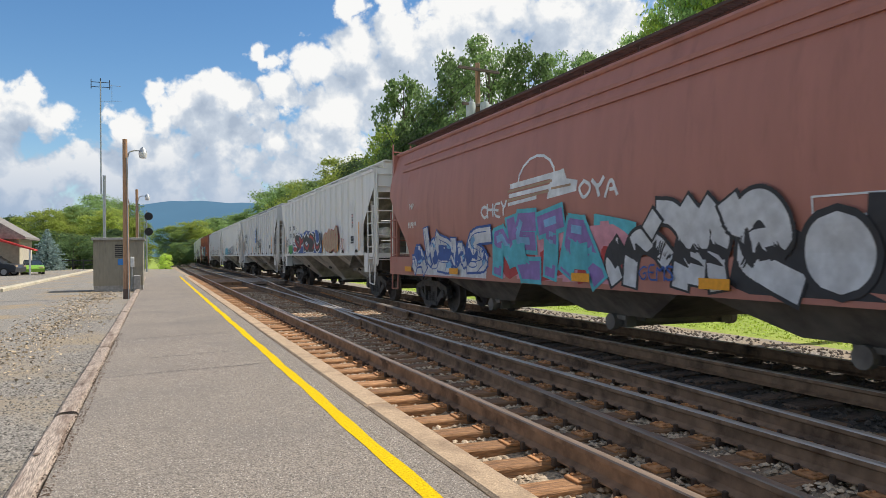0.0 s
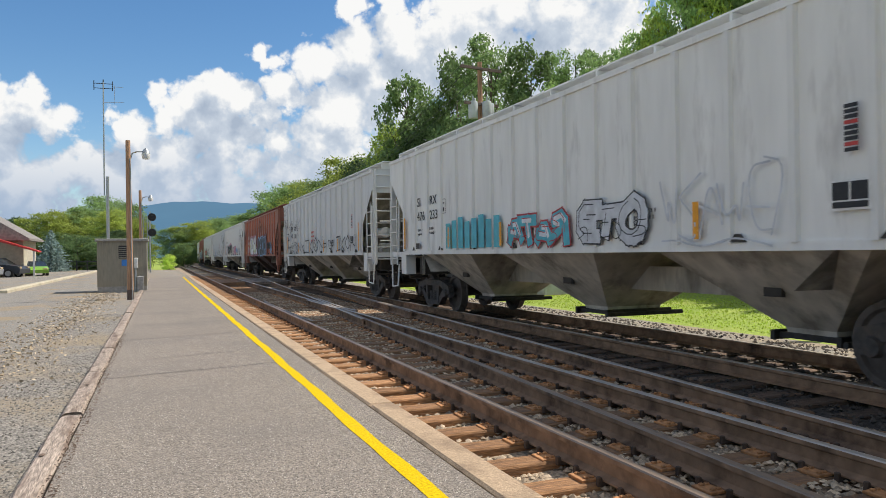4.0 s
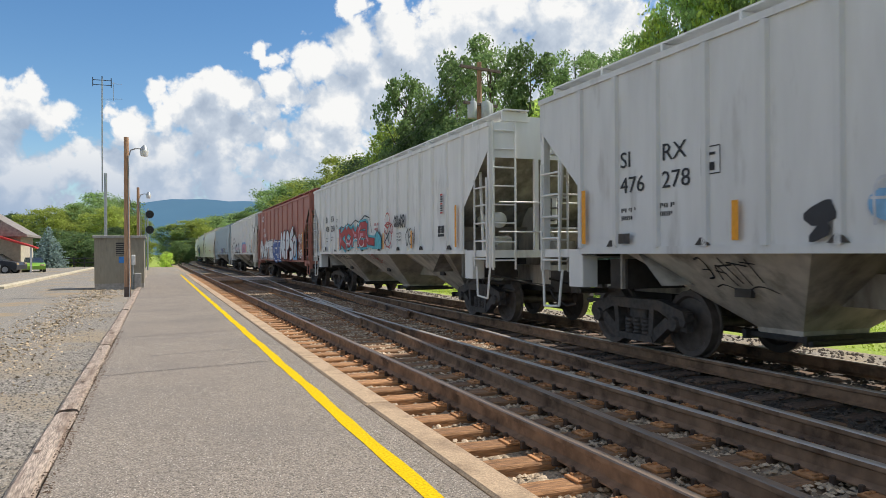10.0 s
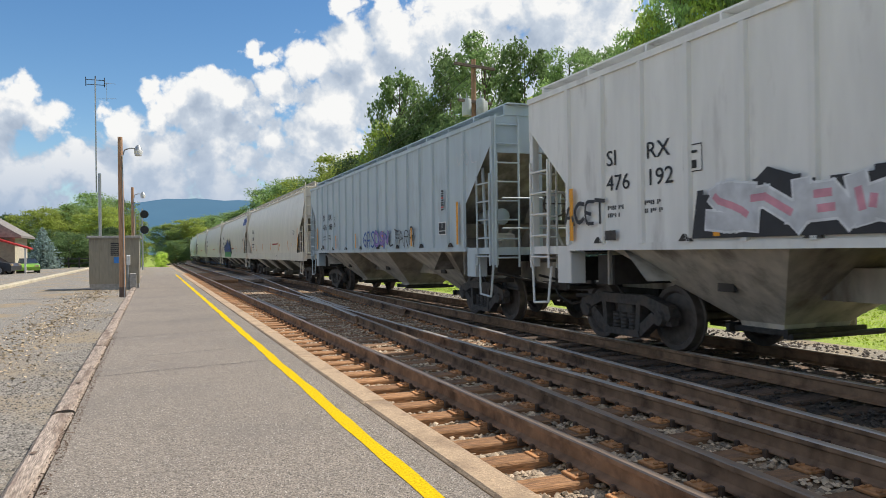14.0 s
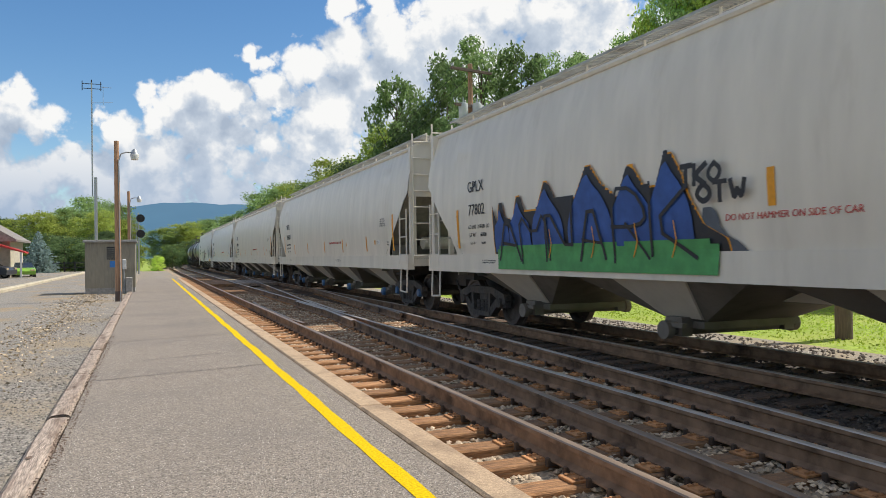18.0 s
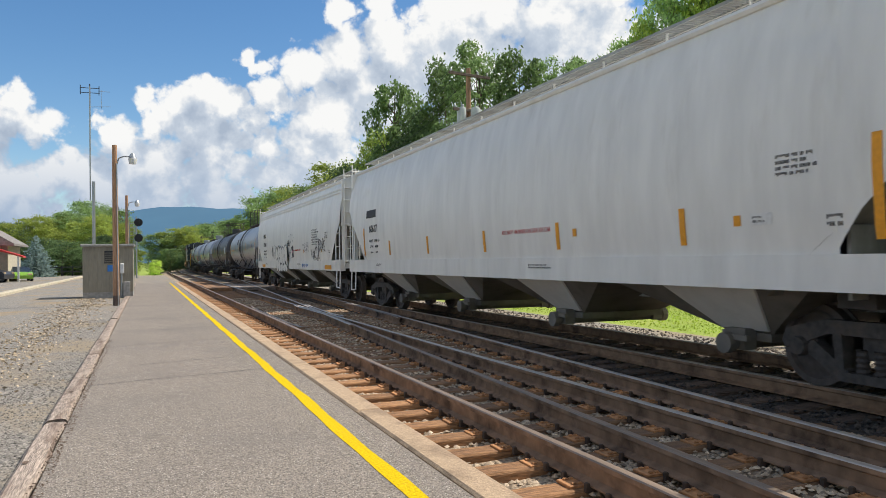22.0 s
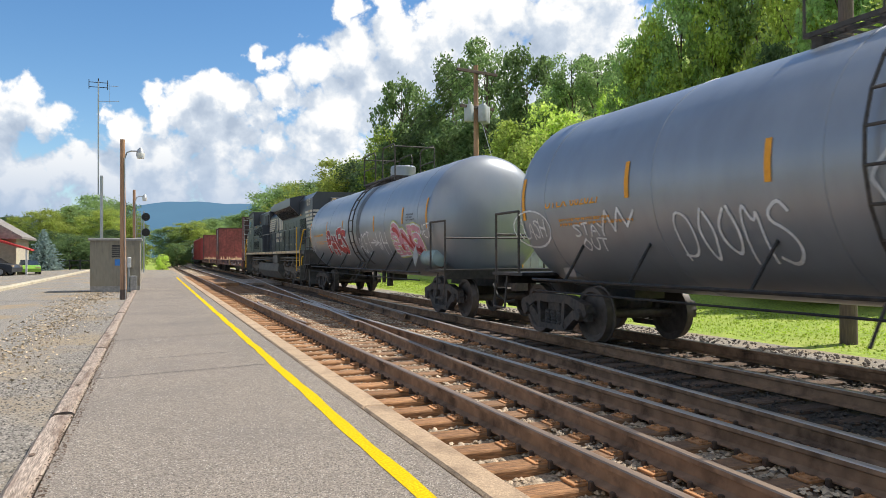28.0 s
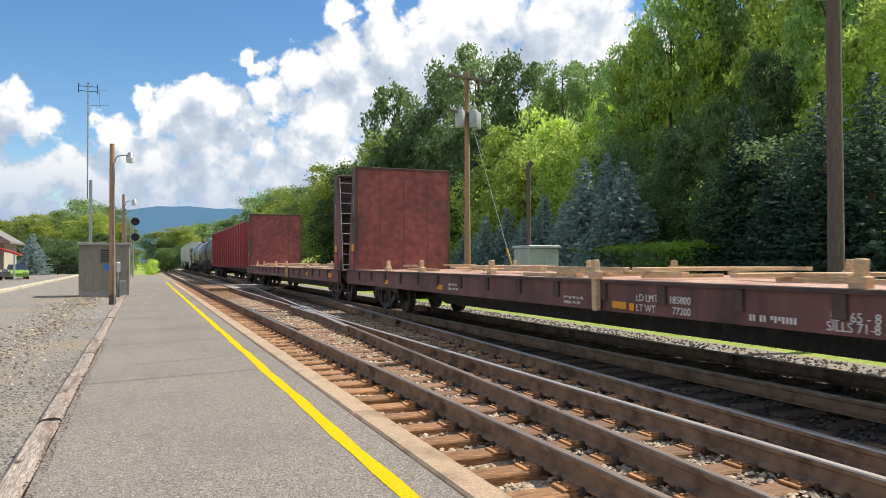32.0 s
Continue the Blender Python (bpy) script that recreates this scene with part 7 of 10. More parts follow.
def make_train():
    k = lambda words: WHITE_RIBBED + words
    # oxide red smooth hopper
    c, f = couple(smooth_hopper("oxide red covered hopper car with large graffiti along the side", oxide, hopper_dark, half=9.3, bays=3, run_mat=oxide_dark, sill=(0.86, 1.3), bay_step=4.1, foot=(1.0, 0.8)), 1.395, 9.3)
    art(c, [(S_SILVER, [("fill", [(7.4, 0.9), (3.3, 0.9), (3.2, 1.3), (5.0, 1.42), (7.2, 1.32)])])], f, 0.036, label="silver painted ground")
    burner(c, f, 7.35, 3.25, 0.95, 1.86, 5, S_SILVER, S_BLUE, None, S_SKY, seed=2, wild=0.5, line_=0.045, base=0.04)
    art(c, [(S_PINK, [("fill", blob(random.Random(3), 1.2 - 0.75 * k, 1.35, 0.75, 0.5, 0.3, 24)) for k in range(-1, 3)]), (S_RED, [("fill", blob(random.Random(8 + k), 2.3 - 0.62 * k, 1.15 + 0.1 * (k % 2), 0.3, 0.22, 0.35, 20)) for k in range(6)])], f, 0.036)
    word(c, f, "NETA", 2.75, -0.35, 0.98, 2.02, S_PURPLE, 0.3, S_CYAN, 0.07, None, 0, S_SKY, 5, 0.6, 1, 0.12, base=0.044, label="spray-painted graffiti")
    art(c, [(S_CYAN, [("fill", [(-0.3, 1.25), (-0.4, 1.9), (-1.35, 1.75), (-1.2, 1.2)])]), (S_BLACK, [("fill", [(-2.9, 1.0), (-3.1, 1.75), (-3.45, 1.98), (-3.75, 1.8), (-3.72, 1.62), (-4.05, 1.45), (-4.3, 1.1), (-4.75, 0.92), (-3.2, 0.92)]), ("fill", [(-4.5, 1.0), (-4.6, 1.85), (-5.5, 1.8), (-5.6, 0.95)])])], f, 0.034)
    lettered(c, f, -0.6, 0.8, [[(0.2, 0.21), (0.11, 0.38), (0.3, 0.53)], [(0.48, 0.18), (0.52, 0.48), (0.69, 0.64), (0.97, 0.57), (1.12, 0.43)], [(1.08, 0.91), (1.29, 0.88), (1.49, 0.66), (1.37, 0.43), (1.33, 0.19)],
             [(1.48, 0.92), (1.7, 0.69), (1.6, 0.49), (1.57, 0.23)], [(1.76, 0.9), (1.97, 0.7), (1.83, 0.43), (1.87, 0.19)]], 1.15, 0.27, S_SILVER, S_BLACK, 0.045, base=0.04)
    lettered(c, f, -0.6, 0.8, [[(2.08, 0.9), (2.17, 0.72), (2.32, 0.88), (2.48, 0.9), (2.62, 0.76), (2.63, 0.57), (2.3, 0.54), (2.24, 0.42), (2.51, 0.29), (2.77, 0.19)], [(0.92, 0.8), (0.95, 0.77)]], 1.15, 0.3, S_SILVER, S_BLACK, 0.045, base=0.046)
    art(c, [(S_BLACK, [("fill", [(-4.28 + 0.44 * math.cos(a), 1.34 + 0.44 * math.sin(a)) for a in np.linspace(0, 6.283, 28)[:-1]])]), (S_SILVER, [("fill", [(-4.28 + 0.37 * math.cos(a), 1.34 + 0.37 * math.sin(a)) for a in np.linspace(0, 6.283, 28)[:-1]])])], f, 0.05)
    word(c, f, "GEMS", -1.4, -2.05, 1.02, 1.2, S_BLUE, 0.025, seed=9, base=0.07)
    art(c, [(S_WHITE, [("line", [(1.32 - 0.62 * math.cos(k * 0.3927), 2.5 + 0.42 * math.sin(k * 0.3927)) for k in range(9)], 0.045), ("line", [(2.2, 2.5), (0.55, 2.56)], 0.09), ("line", [(2.25, 2.34), (0.5, 2.4)], 0.07), ("line", [(2.28, 2.2), (1.3, 2.25)], 0.06), ("fill", [(0.95, 2.2), (0.1, 2.22), (0.05, 2.42), (0.35, 2.44), (0.45, 2.62), (0.8, 2.6)])]),
            (S_TAN, [("line", [(2.3, 2.42), (0.8, 2.47)], 0.04), ("line", [(2.3, 2.27), (0.9, 2.32)], 0.04), ("line", [(0.8, 2.35), (0.25, 2.36)], 0.035)])], f)
    word(c, f, "CHEY", 3.4, 2.35, 2.02, 2.25, S_WHITE, 0.05, seed=4)
    word(c, f, "OYA", 0.0, -0.95, 2.1, 2.4, S_WHITE, 0.06, seed=7)
    art(c, [(S_WHITE, [("line", [(-4.0, 1.68), (-5.6, 1.66), (-5.6, 1.84), (-4.0, 1.86), (-4.0, 1.68)], 0.02), ("line", [(-4.62, 1.68), (-4.62, 1.84)], 0.02)])], f, 0.01, "data_border", "white stencilled border")
    for z in (3.42, 3.62):
        part("seam_rib", Mesh().box(-f(z) - 0.035, -f(z) + 0.02, -8.4, 8.4, z - 0.03, z + 0.03), oxide, c)
    for y in (7.9, 5.0, 0.2, -2.5):
        patch(c, lambda z: 1.585, y, y - 0.48, 0.95, 1.07, orange, base=0.06)
    letters(c, f, "MP", 7.6, 2.38, 0.2, ink_white, 1.2, base=0.012)
    lines_of_text(c, f, 7.7, 6.7, 2.12, 1, 0.17, ink_white)
    c, f = couple(ribbed_hopper(k("blue, red and tan graffiti"), white_a, white_a, hopper_dust), 2.733, R_HALF)
    hopper_marks(c, f, 1, "SI   RX", "476  276")
    art(c, [(S_BLUE, [("fill", [(5.0, 1.44), (4.6, 1.8), (4.1, 1.95), (3.4, 2.3), (2.6, 2.22), (1.8, 2.36), (0.6, 2.26), (-0.4, 2.3), (-1.1, 2.0), (-1.3, 1.6), (-1.2, 1.44)])])], f, 0.004, label="blue sprayed ground")
    word(c, f, "SMOBU", 4.3, -1.0, 1.46, 2.22, S_BLACK, 0.26, S_WHITE, 0.055, None, 0, S_RED, 12, 0.5, 2, 0.1, base=0.008, label="spray-painted graffiti")
    art(c, [(S_WHITE, [("fill", blob(random.Random(5), 4.2, 1.62, 0.5, 0.14, 0.3, 20))]), (S_RED, [("fill", blob(random.Random(6), 4.15, 1.62, 0.42, 0.09, 0.3, 20)), ("fill", blob(random.Random(7), 2.9, 1.85, 0.16, 0.26, 0.3, 18))])], f, 0.02)
    bubbles(c, f, -1.75, -3.8, 1.46, 2.26, 4, S_TAN, S_RED, seed=13, line_=0.02)
    word(c, f, "NSC", -4.15, -4.7, 1.52, 1.9, S_RED, 0.03, seed=3)
    burner(c, f, 5.9, 5.0, 1.46, 1.76, 3, S_GREEN, S_GREEN, seed=14)
    word(c, f, "ACET", 6.75, 5.9, 1.75, 2.05, S_BLACK, 0.028, seed=2)
    c, f = couple(ribbed_hopper(k("a blue emblem"), white_b, white_b, hopper_dust), 4.083, R_HALF)
    for y0, y1, z0, z1 in ((6.08, 5.7, 2.46, 2.78), (5.56, 5.0, 2.46, 2.78), (6.12, 5.72, 2.05, 2.37), (5.56, 4.92, 2.05, 2.37), (4.72, 4.46, 2.07, 2.39)):
        patch(c, f, y0, y1, z0, z1, ink_white, "number_decal", "white decal under the number", base=0.003)
    letters(c, f, "SI", 6.04, 2.50, 0.3, ink_black, 1.2)
    letters(c, f, "RX", 5.52, 2.50, 0.3, ink_black, 1.2)
    letters(c, f, "4", 6.08, 2.09, 0.3, ink_black, 1.2)
    letters(c, f, "623", 5.52, 2.09, 0.3, ink_black, 1.2)
    letters(c, f, "2", 4.68, 2.11, 0.3, ink_black, 1.2)
    lines_of_text(c, f, 5.7, 5.0, 1.72, 2, 0.06, ink_black, 1.8, seed=2)
    lines_of_text(c, f, 1.1, 0.75, 1.68, 5, 0.045, ink_red, seed=5)
    lines_of_text(c, f, -0.7, -1.3, 1.6, 2, 0.04, ink_black, seed=6)
    for y, h in ((6.78, 0.78), (4.33, 0.42), (1.82, 0.42), (-1.8, 0.46), (-6.5, 0.85)):
        patch(c, f, y - 0.05, y + 0.05, 1.5, 1.5 + h, orange, "reflector_stripe", "orange reflective stripe")
    patch(c, f, 0.37, -0.23, 2.41, 3.05, ink_white, "emblem_panel", "white emblem panel with blue diamond", base=0.034)
    patch(c, f, 0.37, -0.23, 2.14, 2.408, sticker_blue, "emblem_band", "blue lower band of the emblem", base=0.037)
    part("emblem_diamond", Mesh().add([(-f(0) - 0.041, 0.35, 2.73), (-f(0) - 0.041, 0.07, 3.02), (-f(0) - 0.041, -0.21, 2.73), (-f(0) - 0.041, 0.07, 2.44)], [(0, 1, 2, 3)]), sticker_blue, c, "blue diamond")
    part("emblem_bar", Mesh().add([(-f(0) - 0.045, 0.24, 2.66), (-f(0) - 0.045, -0.1, 2.68), (-f(0) - 0.045, -0.1, 2.80), (-f(0) - 0.045, 0.24, 2.78)], [(0, 1, 2, 3)]), ink_white, c)
    lines_of_text(c, f, 0.29, -0.16, 2.37, 3, 0.055, ink_white, base=0.042)
    word(c, f, "9ODEC", -0.62, -2.3, 1.74, 2.24, S_BLACK, 0.06, seed=21, soft=3, gap=0.1, wild=0.5, rise=0.02)
    word(c, f, "OPPRVB", 0.42, -0.4, 1.57, 1.93, S_BLACK, 0.022, seed=22, soft=2, gap=0.1, wild=0.5)
    word(c, f, "ACET", 6.1, 5.3, 1.78, 2.1, S_BLACK, 0.03, seed=3)
    patch(c, f, -6.05, -5.62, 1.66, 1.95, ink_white, "data_border", "white border of the data stencil")
    patch(c, f, -5.82, -5.65, 1.74, 1.92, ink_black, "data_panel", base=0.011)
    patch(c, f, -6.02, -5.85, 1.74, 1.92, ink_black, "data_panel", base=0.011)
    tag(c, BAY, 0.75, 0.05, 0.98, 1.32, S_BLACK, 23, 0.05, 3)
    c, f = couple(ribbed_hopper(k("cyan graffiti and grey tags"), white_a, white_a, hopper_dust), 5.41, R_HALF)
    hopper_marks(c, f, 3, "SI  RX", "476 233")
    for k_ in range(8):
        patch(c, f, 3.95 - 0.34 * k_, 3.7 - 0.34 * k_, 1.46, 1.98 + 0.05 * (k_ % 3), S_CYAN, "graffiti", "cyan painted block letters")
    burner(c, f, 1.0, -1.0, 1.46, 2.06, 4, S_CYAN, S_RED, None, S_WHITE, seed=31, line_=0.03)
    burner(c, f, -1.3, -2.9, 1.46, 2.1, 3, S_SILVER, S_BLACK, None, None, seed=33, line_=0.02)
    tag(c, f, -3.2, -4.9, 1.5, 2.2, S_SILVER, 32, 0.03, 5)
    tag(c, f, -6.3, -7.7, 2.5, 3.3, S_BLACK, 34, 0.018, 6)
    c, f = couple(ribbed_hopper(k("wide black letters"), white_b, white_a, hopper_dust), 6.765, R_HALF)
    hopper_marks(c, f, 4, "SM   RX", "476   258")
    for ch, a, b, z0, z1 in (("I", 2.22, 1.6, 1.48, 1.95), ("K", 1.33, 0.69, 1.48, 1.95), ("O", 0.43, -0.25, 1.47, 2.02), ("X", 0.24, -0.04, 1.64, 1.84), ("N", -0.45, -1.17, 1.51, 2.04), ("=", -1.5, -1.82, 1.52, 1.9), ("I", 6.18, 5.7, 1.46, 1.74),
                             ("K", 5.42, 4.97, 1.46, 1.85), ("O", 4.52, 4.08, 1.46, 1.91), ("X", 4.4, 4.22, 1.6, 1.78), ("N", 3.82, 3.37, 1.46, 1.91)):
        word(c, f, ch, a, b - 0.35 * (a - b), z0, z1, S_BLACK, 0.045, seed=41, wild=0.12)
    word(c, f, "TMC", 3.09, 2.45, 1.5, 1.8, S_BLACK, 0.035, seed=4)
    word(c, f, "TMC", -2.27, -3.1, 1.66, 1.88, S_BLACK, 0.045, seed=5)
    word(c, f, "IKON", -3.6, -6.2, 1.5, 1.95, S_BLACK, 0.045, seed=6)
    art(c, [(S_BLACK, [("line", [(-2.4, 1.6), (-2.75, 1.58), (-2.6, 1.52)], 0.04)])], f)
    word(c, f, "HWLOS", 4.55, 3.5, 2.45, 2.92, S_BLACK, 0.02, seed=51, wild=0.6)
    word(c, f, "WNV", 6.3, 5.2, 2.35, 2.95, S_BLACK, 0.028, seed=54, wild=0.7)
    word(c, f, "IKON", 8.0, 6.75, 3.22, 3.55, S_BLACK, 0.03, seed=53)
    word(c, f, "VOLS", 7.5, 6.65, 2.62, 3.05, S_BLACK, 0.04, seed=55, wild=0.5)
    word(c, f, "NJ", 6.6, 6.1, 1.64, 1.86, S_BLACK, 0.035, seed=56)
    word(c, f, "Z", 6.65, 6.15, 2.05, 2.34, S_BLACK, 0.05, seed=57)
    lines_of_text(c, f, 0.9, 0.0, 2.3, 3, 0.12, ink_red)
    c, f = couple(ribbed_hopper("rust-red ribbed covered hopper car with lime, white and blue graffiti", oxide_b, oxide_b, oxide_dark, ribs=16, wide_rib=True, rib_mat=rib_red), 8.13, R_HALF)
    letters(c, f, "SI", 5.14, 2.42, 0.29, ink_white, 1.1)
    letters(c, f, "RX", 4.42, 2.40, 0.29, ink_white, 1.1)
    letters(c, f, "475", 5.24, 2.02, 0.29, ink_white, 1.1)
    letters(c, f, "565", 4.50, 2.00, 0.29, ink_white, 1.1)
    for y in (6.5, 4.4):
        patch(c, f, y, y - 0.45, 1.5, 1.64, orange, "reflector_stripe", "orange reflective stripe")
    patch(c, f, 7.0, 6.9, 1.5, 2.1, orange, "reflector_stripe", "orange reflective stripe")
    # four fat white letters in a pink haze, then black ones edged in blue over a maroon ground
    art(c, [(S_PINK, [("fill", [(4.65, 1.78), (3.7, 1.5), (3.7, 2.1)])]), (S_BLACK, [("fill", [(4.4, 1.77), (3.6, 1.52), (3.6, 2.02)]), ("fill", [(1.1, 2.3), (0.5, 2.2), (0.58, 2.58)]), ("fill", [(0.5, 1.5), (0.3, 1.95), (-0.1, 1.62)])])], f, 0.034)
    lettered(c, f, 3.85, 1.5, [[(0.7, 0.86), (0.26, 0.78), (0.16, 0.45), (0.26, 0.12), (0.72, 0.14)], [(0.2, 0.47), (0.66, 0.52)], [(1.08, 0.12), (1.08, 0.9), (1.5, 0.74), (1.62, 0.42), (1.42, 0.12), (1.08, 0.12)],
             [(2.42, 0.86), (2.0, 0.84), (1.88, 0.45), (2.02, 0.12), (2.44, 0.14), (2.46, 0.46), (2.2, 0.45)], [(3.0, 0.98), (2.86, 0.5), (2.88, 0.12), (3.45, 0.14)]], 1.0, 0.34, S_WHITE, S_BLACK, 0.05, S_LIME, S_PINK, 0.036, 0.07)
    rg = random.Random(6)
    art(c, [(S_MAROON, [("fill", [(0.2, 1.46), (0.3, 2.2)] + [(0.0 - 0.3 * i, 2.42 + rg.uniform(-0.05, 0.09) + 0.012 * i) for i in range(14)] + [(-4.2, 2.1), (-4.2, 1.46)])])], f, 0.031, label="maroon painted ground")
    lettered(c, f, -0.3, 1.52, [[(0.1, 0.0), (0.1, 0.78), (0.55, 0.76), (0.6, 0.5), (0.2, 0.38)], [(1.3, 0.72), (1.0, 0.74), (0.82, 0.4), (0.98, 0.05), (1.35, 0.08)], [(1.72, 0.88), (1.68, 0.0)], [(2.25, 0.82), (1.8, 0.42), (2.3, 0.02)],
             [(2.75, 0.8), (2.72, 0.02)], [(2.75, 0.42), (3.3, 0.45)], [(3.35, 0.85), (3.32, 0.02)]], 0.95, 0.33, S_BLACK, S_SKY, 0.085, base=0.037)
    ring = [(-1.0 - 0.33 * math.cos(a), 3.12 + 0.34 * math.sin(a)) for a in np.linspace(0.7, 6.1, 18)]
    art(c, [(old_paint, [("line", ring, 0.13), ("line", [(-1.0, 3.08), (-1.36, 3.08)], 0.1), ("fill", [(-1.78, 3.25), (-2.2, 3.22), (-2.14, 3.08), (-1.92, 3.06), (-1.9, 2.75), (-1.76, 2.72)]),
            ("fill", [(0.22, 3.02), (-0.4, 3.10), (-0.4, 3.02), (0.1, 2.98)]), ("line", [(0.18, 3.12), (0.2, 3.34), (0.08, 3.3), (0.12, 3.2), (0.02, 3.12)], 0.035), ("line", [(-0.08, 3.12), (-0.08, 3.3)], 0.035),
            ("line", [(-1.78, 2.4), (-1.9, 2.6), (-1.98, 2.4)], 0.05), ("line", [(-2.25, 2.58), (-2.1, 2.56), (-2.12, 2.42), (-2.28, 2.4)], 0.05)])], lambda z: f(z) - 0.027, 0.029, "old_lettering", "flaked trace of old lettering")
    for y in (-4.2, -5.0):
        patch(c, f, y, y - 0.45, 1.75, 2.1, ink_black, "data_panel", "black consolidated data stencil")
    tag(c, f, -5.2, -6.0, 1.5, 2.2, S_SKY, 63, 0.04, 3)
    tag(c, f, 5.5, 4.9, 1.5, 2.1, S_WHITE, 64, 0.04, 4)
    c, f = couple(ribbed_hopper(k("dark and pink graffiti"), white_a, white_a, hopper_dust), 9.46, R_HALF)
    hopper_marks(c, f, 6, "SI  RX", "476  207")
    art(c, [(S_PINK, [("line", rounded([(4.7, 1.5), (4.55, 2.0), (3.2, 2.2), (2.0, 2.38), (0.9, 2.45), (0.4, 2.25), (-0.25, 1.9), (-0.1, 1.5)]), 0.12)])], f, 0.003, label="pink sprayed outline")
    word(c, f, "STAPE", 4.0, 0.5, 1.5, 2.2, S_BLACK, 0.24, None, 0.02, None, 0, None, 71, 0.3, 0, 0.12, rise=0.03, label="spray-painted graffiti")
    word(c, f, "MEO", -0.45, -1.35, 1.52, 2.1, S_BLACK, 0.03, seed=6, wild=0.7)
    word(c, f, "KRT", -1.5, -3.3, 1.48, 2.12, S_PINK, 0.2, S_BLUE, 0.03, None, 0, None, 72, 0.5, 1, 0.1)
    word(c, f, "RS", -3.75, -4.5, 1.6, 1.98, S_SKY, 0.1, S_BLUE, 0.02, seed=73)
    word(c, f, "GPRST", -6.05, -6.7, 1.78, 1.97, S_BLACK, 0.025, seed=7)
    word(c, f, "HENCE", -6.05, -6.7, 1.55, 1.73, S_BLACK, 0.025, seed=8)
    tag(c, BAY, -3.2, -4.9, 1.0, 1.3, S_TAN, 74, 0.04, 6)
    tag(c, BAY, 0.8, -0.7, 1.0, 1.3, S_TAN, 75, 0.035, 5)
    tag(c, BAY, 4.6, 3.9, 1.05, 1.3, S_BLACK, 76, 0.025, 4)
    tag(c, f, -5.9, -7.6, 2.4, 3.3, S_BLACK, 77, 0.02, 9)
    c, f = couple(ribbed_hopper(k("black and red scrawled tags"), white_b, white_a, hopper_dust), 10.785, R_HALF)
    hopper_marks(c, f, 7, "SI  RX", "476  278")
    word(c, f, "ENTEP", -6.3, -7.9, 2.85, 3.35, S_BLACK, 0.035, seed=81, wild=0.8, soft=3, gap=0.0)
    tag(c, f, -6.5, -7.6, 2.62, 2.85, S_BLACK, 80, 0.028, 5)
    word(c, f, "BA", -2.1, -2.8, 1.85, 2.3, S_BLACK, 0.02, seed=82, wild=0.7)
    word(c, f, "EVG", -2.9, -3.75, 2.0, 2.55, S_RED, 0.022, seed=84, wild=0.7)
    word(c, f, "SORB", -2.4, -3.9, 1.5, 1.85, S_BLACK, 0.02, seed=85, wild=0.7)
    word(c, f, "TNRE", -0.6, -1.75, 1.52, 1.8, S_BLACK, 0.03, seed=83, wild=0.5)
    word(c, f, "LNJT", -1.4, -2.0, 1.68, 1.86, S_GREEN, 0.025, seed=86)
    word(c, f, "SOEE", -6.2, -7.0, 1.5, 1.76, S_BLACK, 0.022, seed=87, wild=0.6)
    word(c, f, "RASRI", 2.2, 0.55, 1.56, 2.0, S_SILVER, 0.03, seed=88, wild=0.7)
    art(c, [(S_SKY, [("fill", blob(random.Random(4), 1.9, 1.75, 0.3, 0.2, 0.3, 20))])], f, 0.002, label="faint blue overspray")
    art(c, [(S_BLACK, [("fill", blob(random.Random(9), 2.75, 1.7, 0.17, 0.11, 0.3, 16)), ("fill", blob(random.Random(10), 2.75, 1.53, 0.12, 0.08, 0.3, 16))])], f)
    tag(c, BAY, -3.3, -4.7, 0.98, 1.3, S_RED, 86, 0.035, 5)
    word(c, BAY, "SEKWR", 0.75, -0.5, 1.0, 1.3, S_BLACK, 0.03, seed=87, wild=0.8)
    word(c, BAY, "RE", -0.5, -0.95, 0.85, 1.25, S_BLACK, 0.025, seed=88, wild=0.8)
    tag(c, BAY, 4.7, 3.8, 1.0, 1.3, S_BLACK, 88, 0.02, 5)
    c, f = couple(ribbed_hopper(k("red and white graffiti"), white_a, white_a, hopper_dust), 12.16, R_HALF)
    hopper_marks(c, f, 8, "SI   RX", "476   250")
    art(c, [(S_CYAN, [("fill", [(-0.35, 1.48), (-0.45, 1.8), (-0.9, 2.0), (-1.3, 1.8), (-1.28, 1.48)])]), (S_BLACK, [("line", [(3.55, 2.15), (3.3, 2.24), (2.9, 2.18), (2.5, 2.3), (2.1, 2.24), (1.5, 2.38), (1.1, 2.3), (0.4, 2.46), (-0.1, 2.38), (-0.35, 1.95)], 0.035), ("line", [(-0.5, 1.6), (-0.85, 2.0), (-1.28, 1.8), (-1.26, 1.5)], 0.035)])], f, 0.003, label="teal sprayed ground")
    word(c, f, "KOMEL", 3.5, -0.55, 1.5, 2.2, S_RED, 0.2, S_BLACK, 0.018, S_CYAN, 0.06, S_PINK, 91, 0.35, 1, 0.1, base=0.009, rise=0.02, label="red spray-painted letters edged in teal")
    word(c, f, "RCO", 2.6, 0.4, 1.55, 1.85, S_WHITE, 0.03, seed=94, wild=0.7, base=0.02)
    lines_of_text(c, f, -0.6, -1.3, 2.2, 2, 0.1, S_RED, seed=9)
    ring = lambda y, z, a, b, n=16: [(y + a * math.cos(q), z + b * math.sin(q)) for q in np.linspace(0, 6.283, n)]
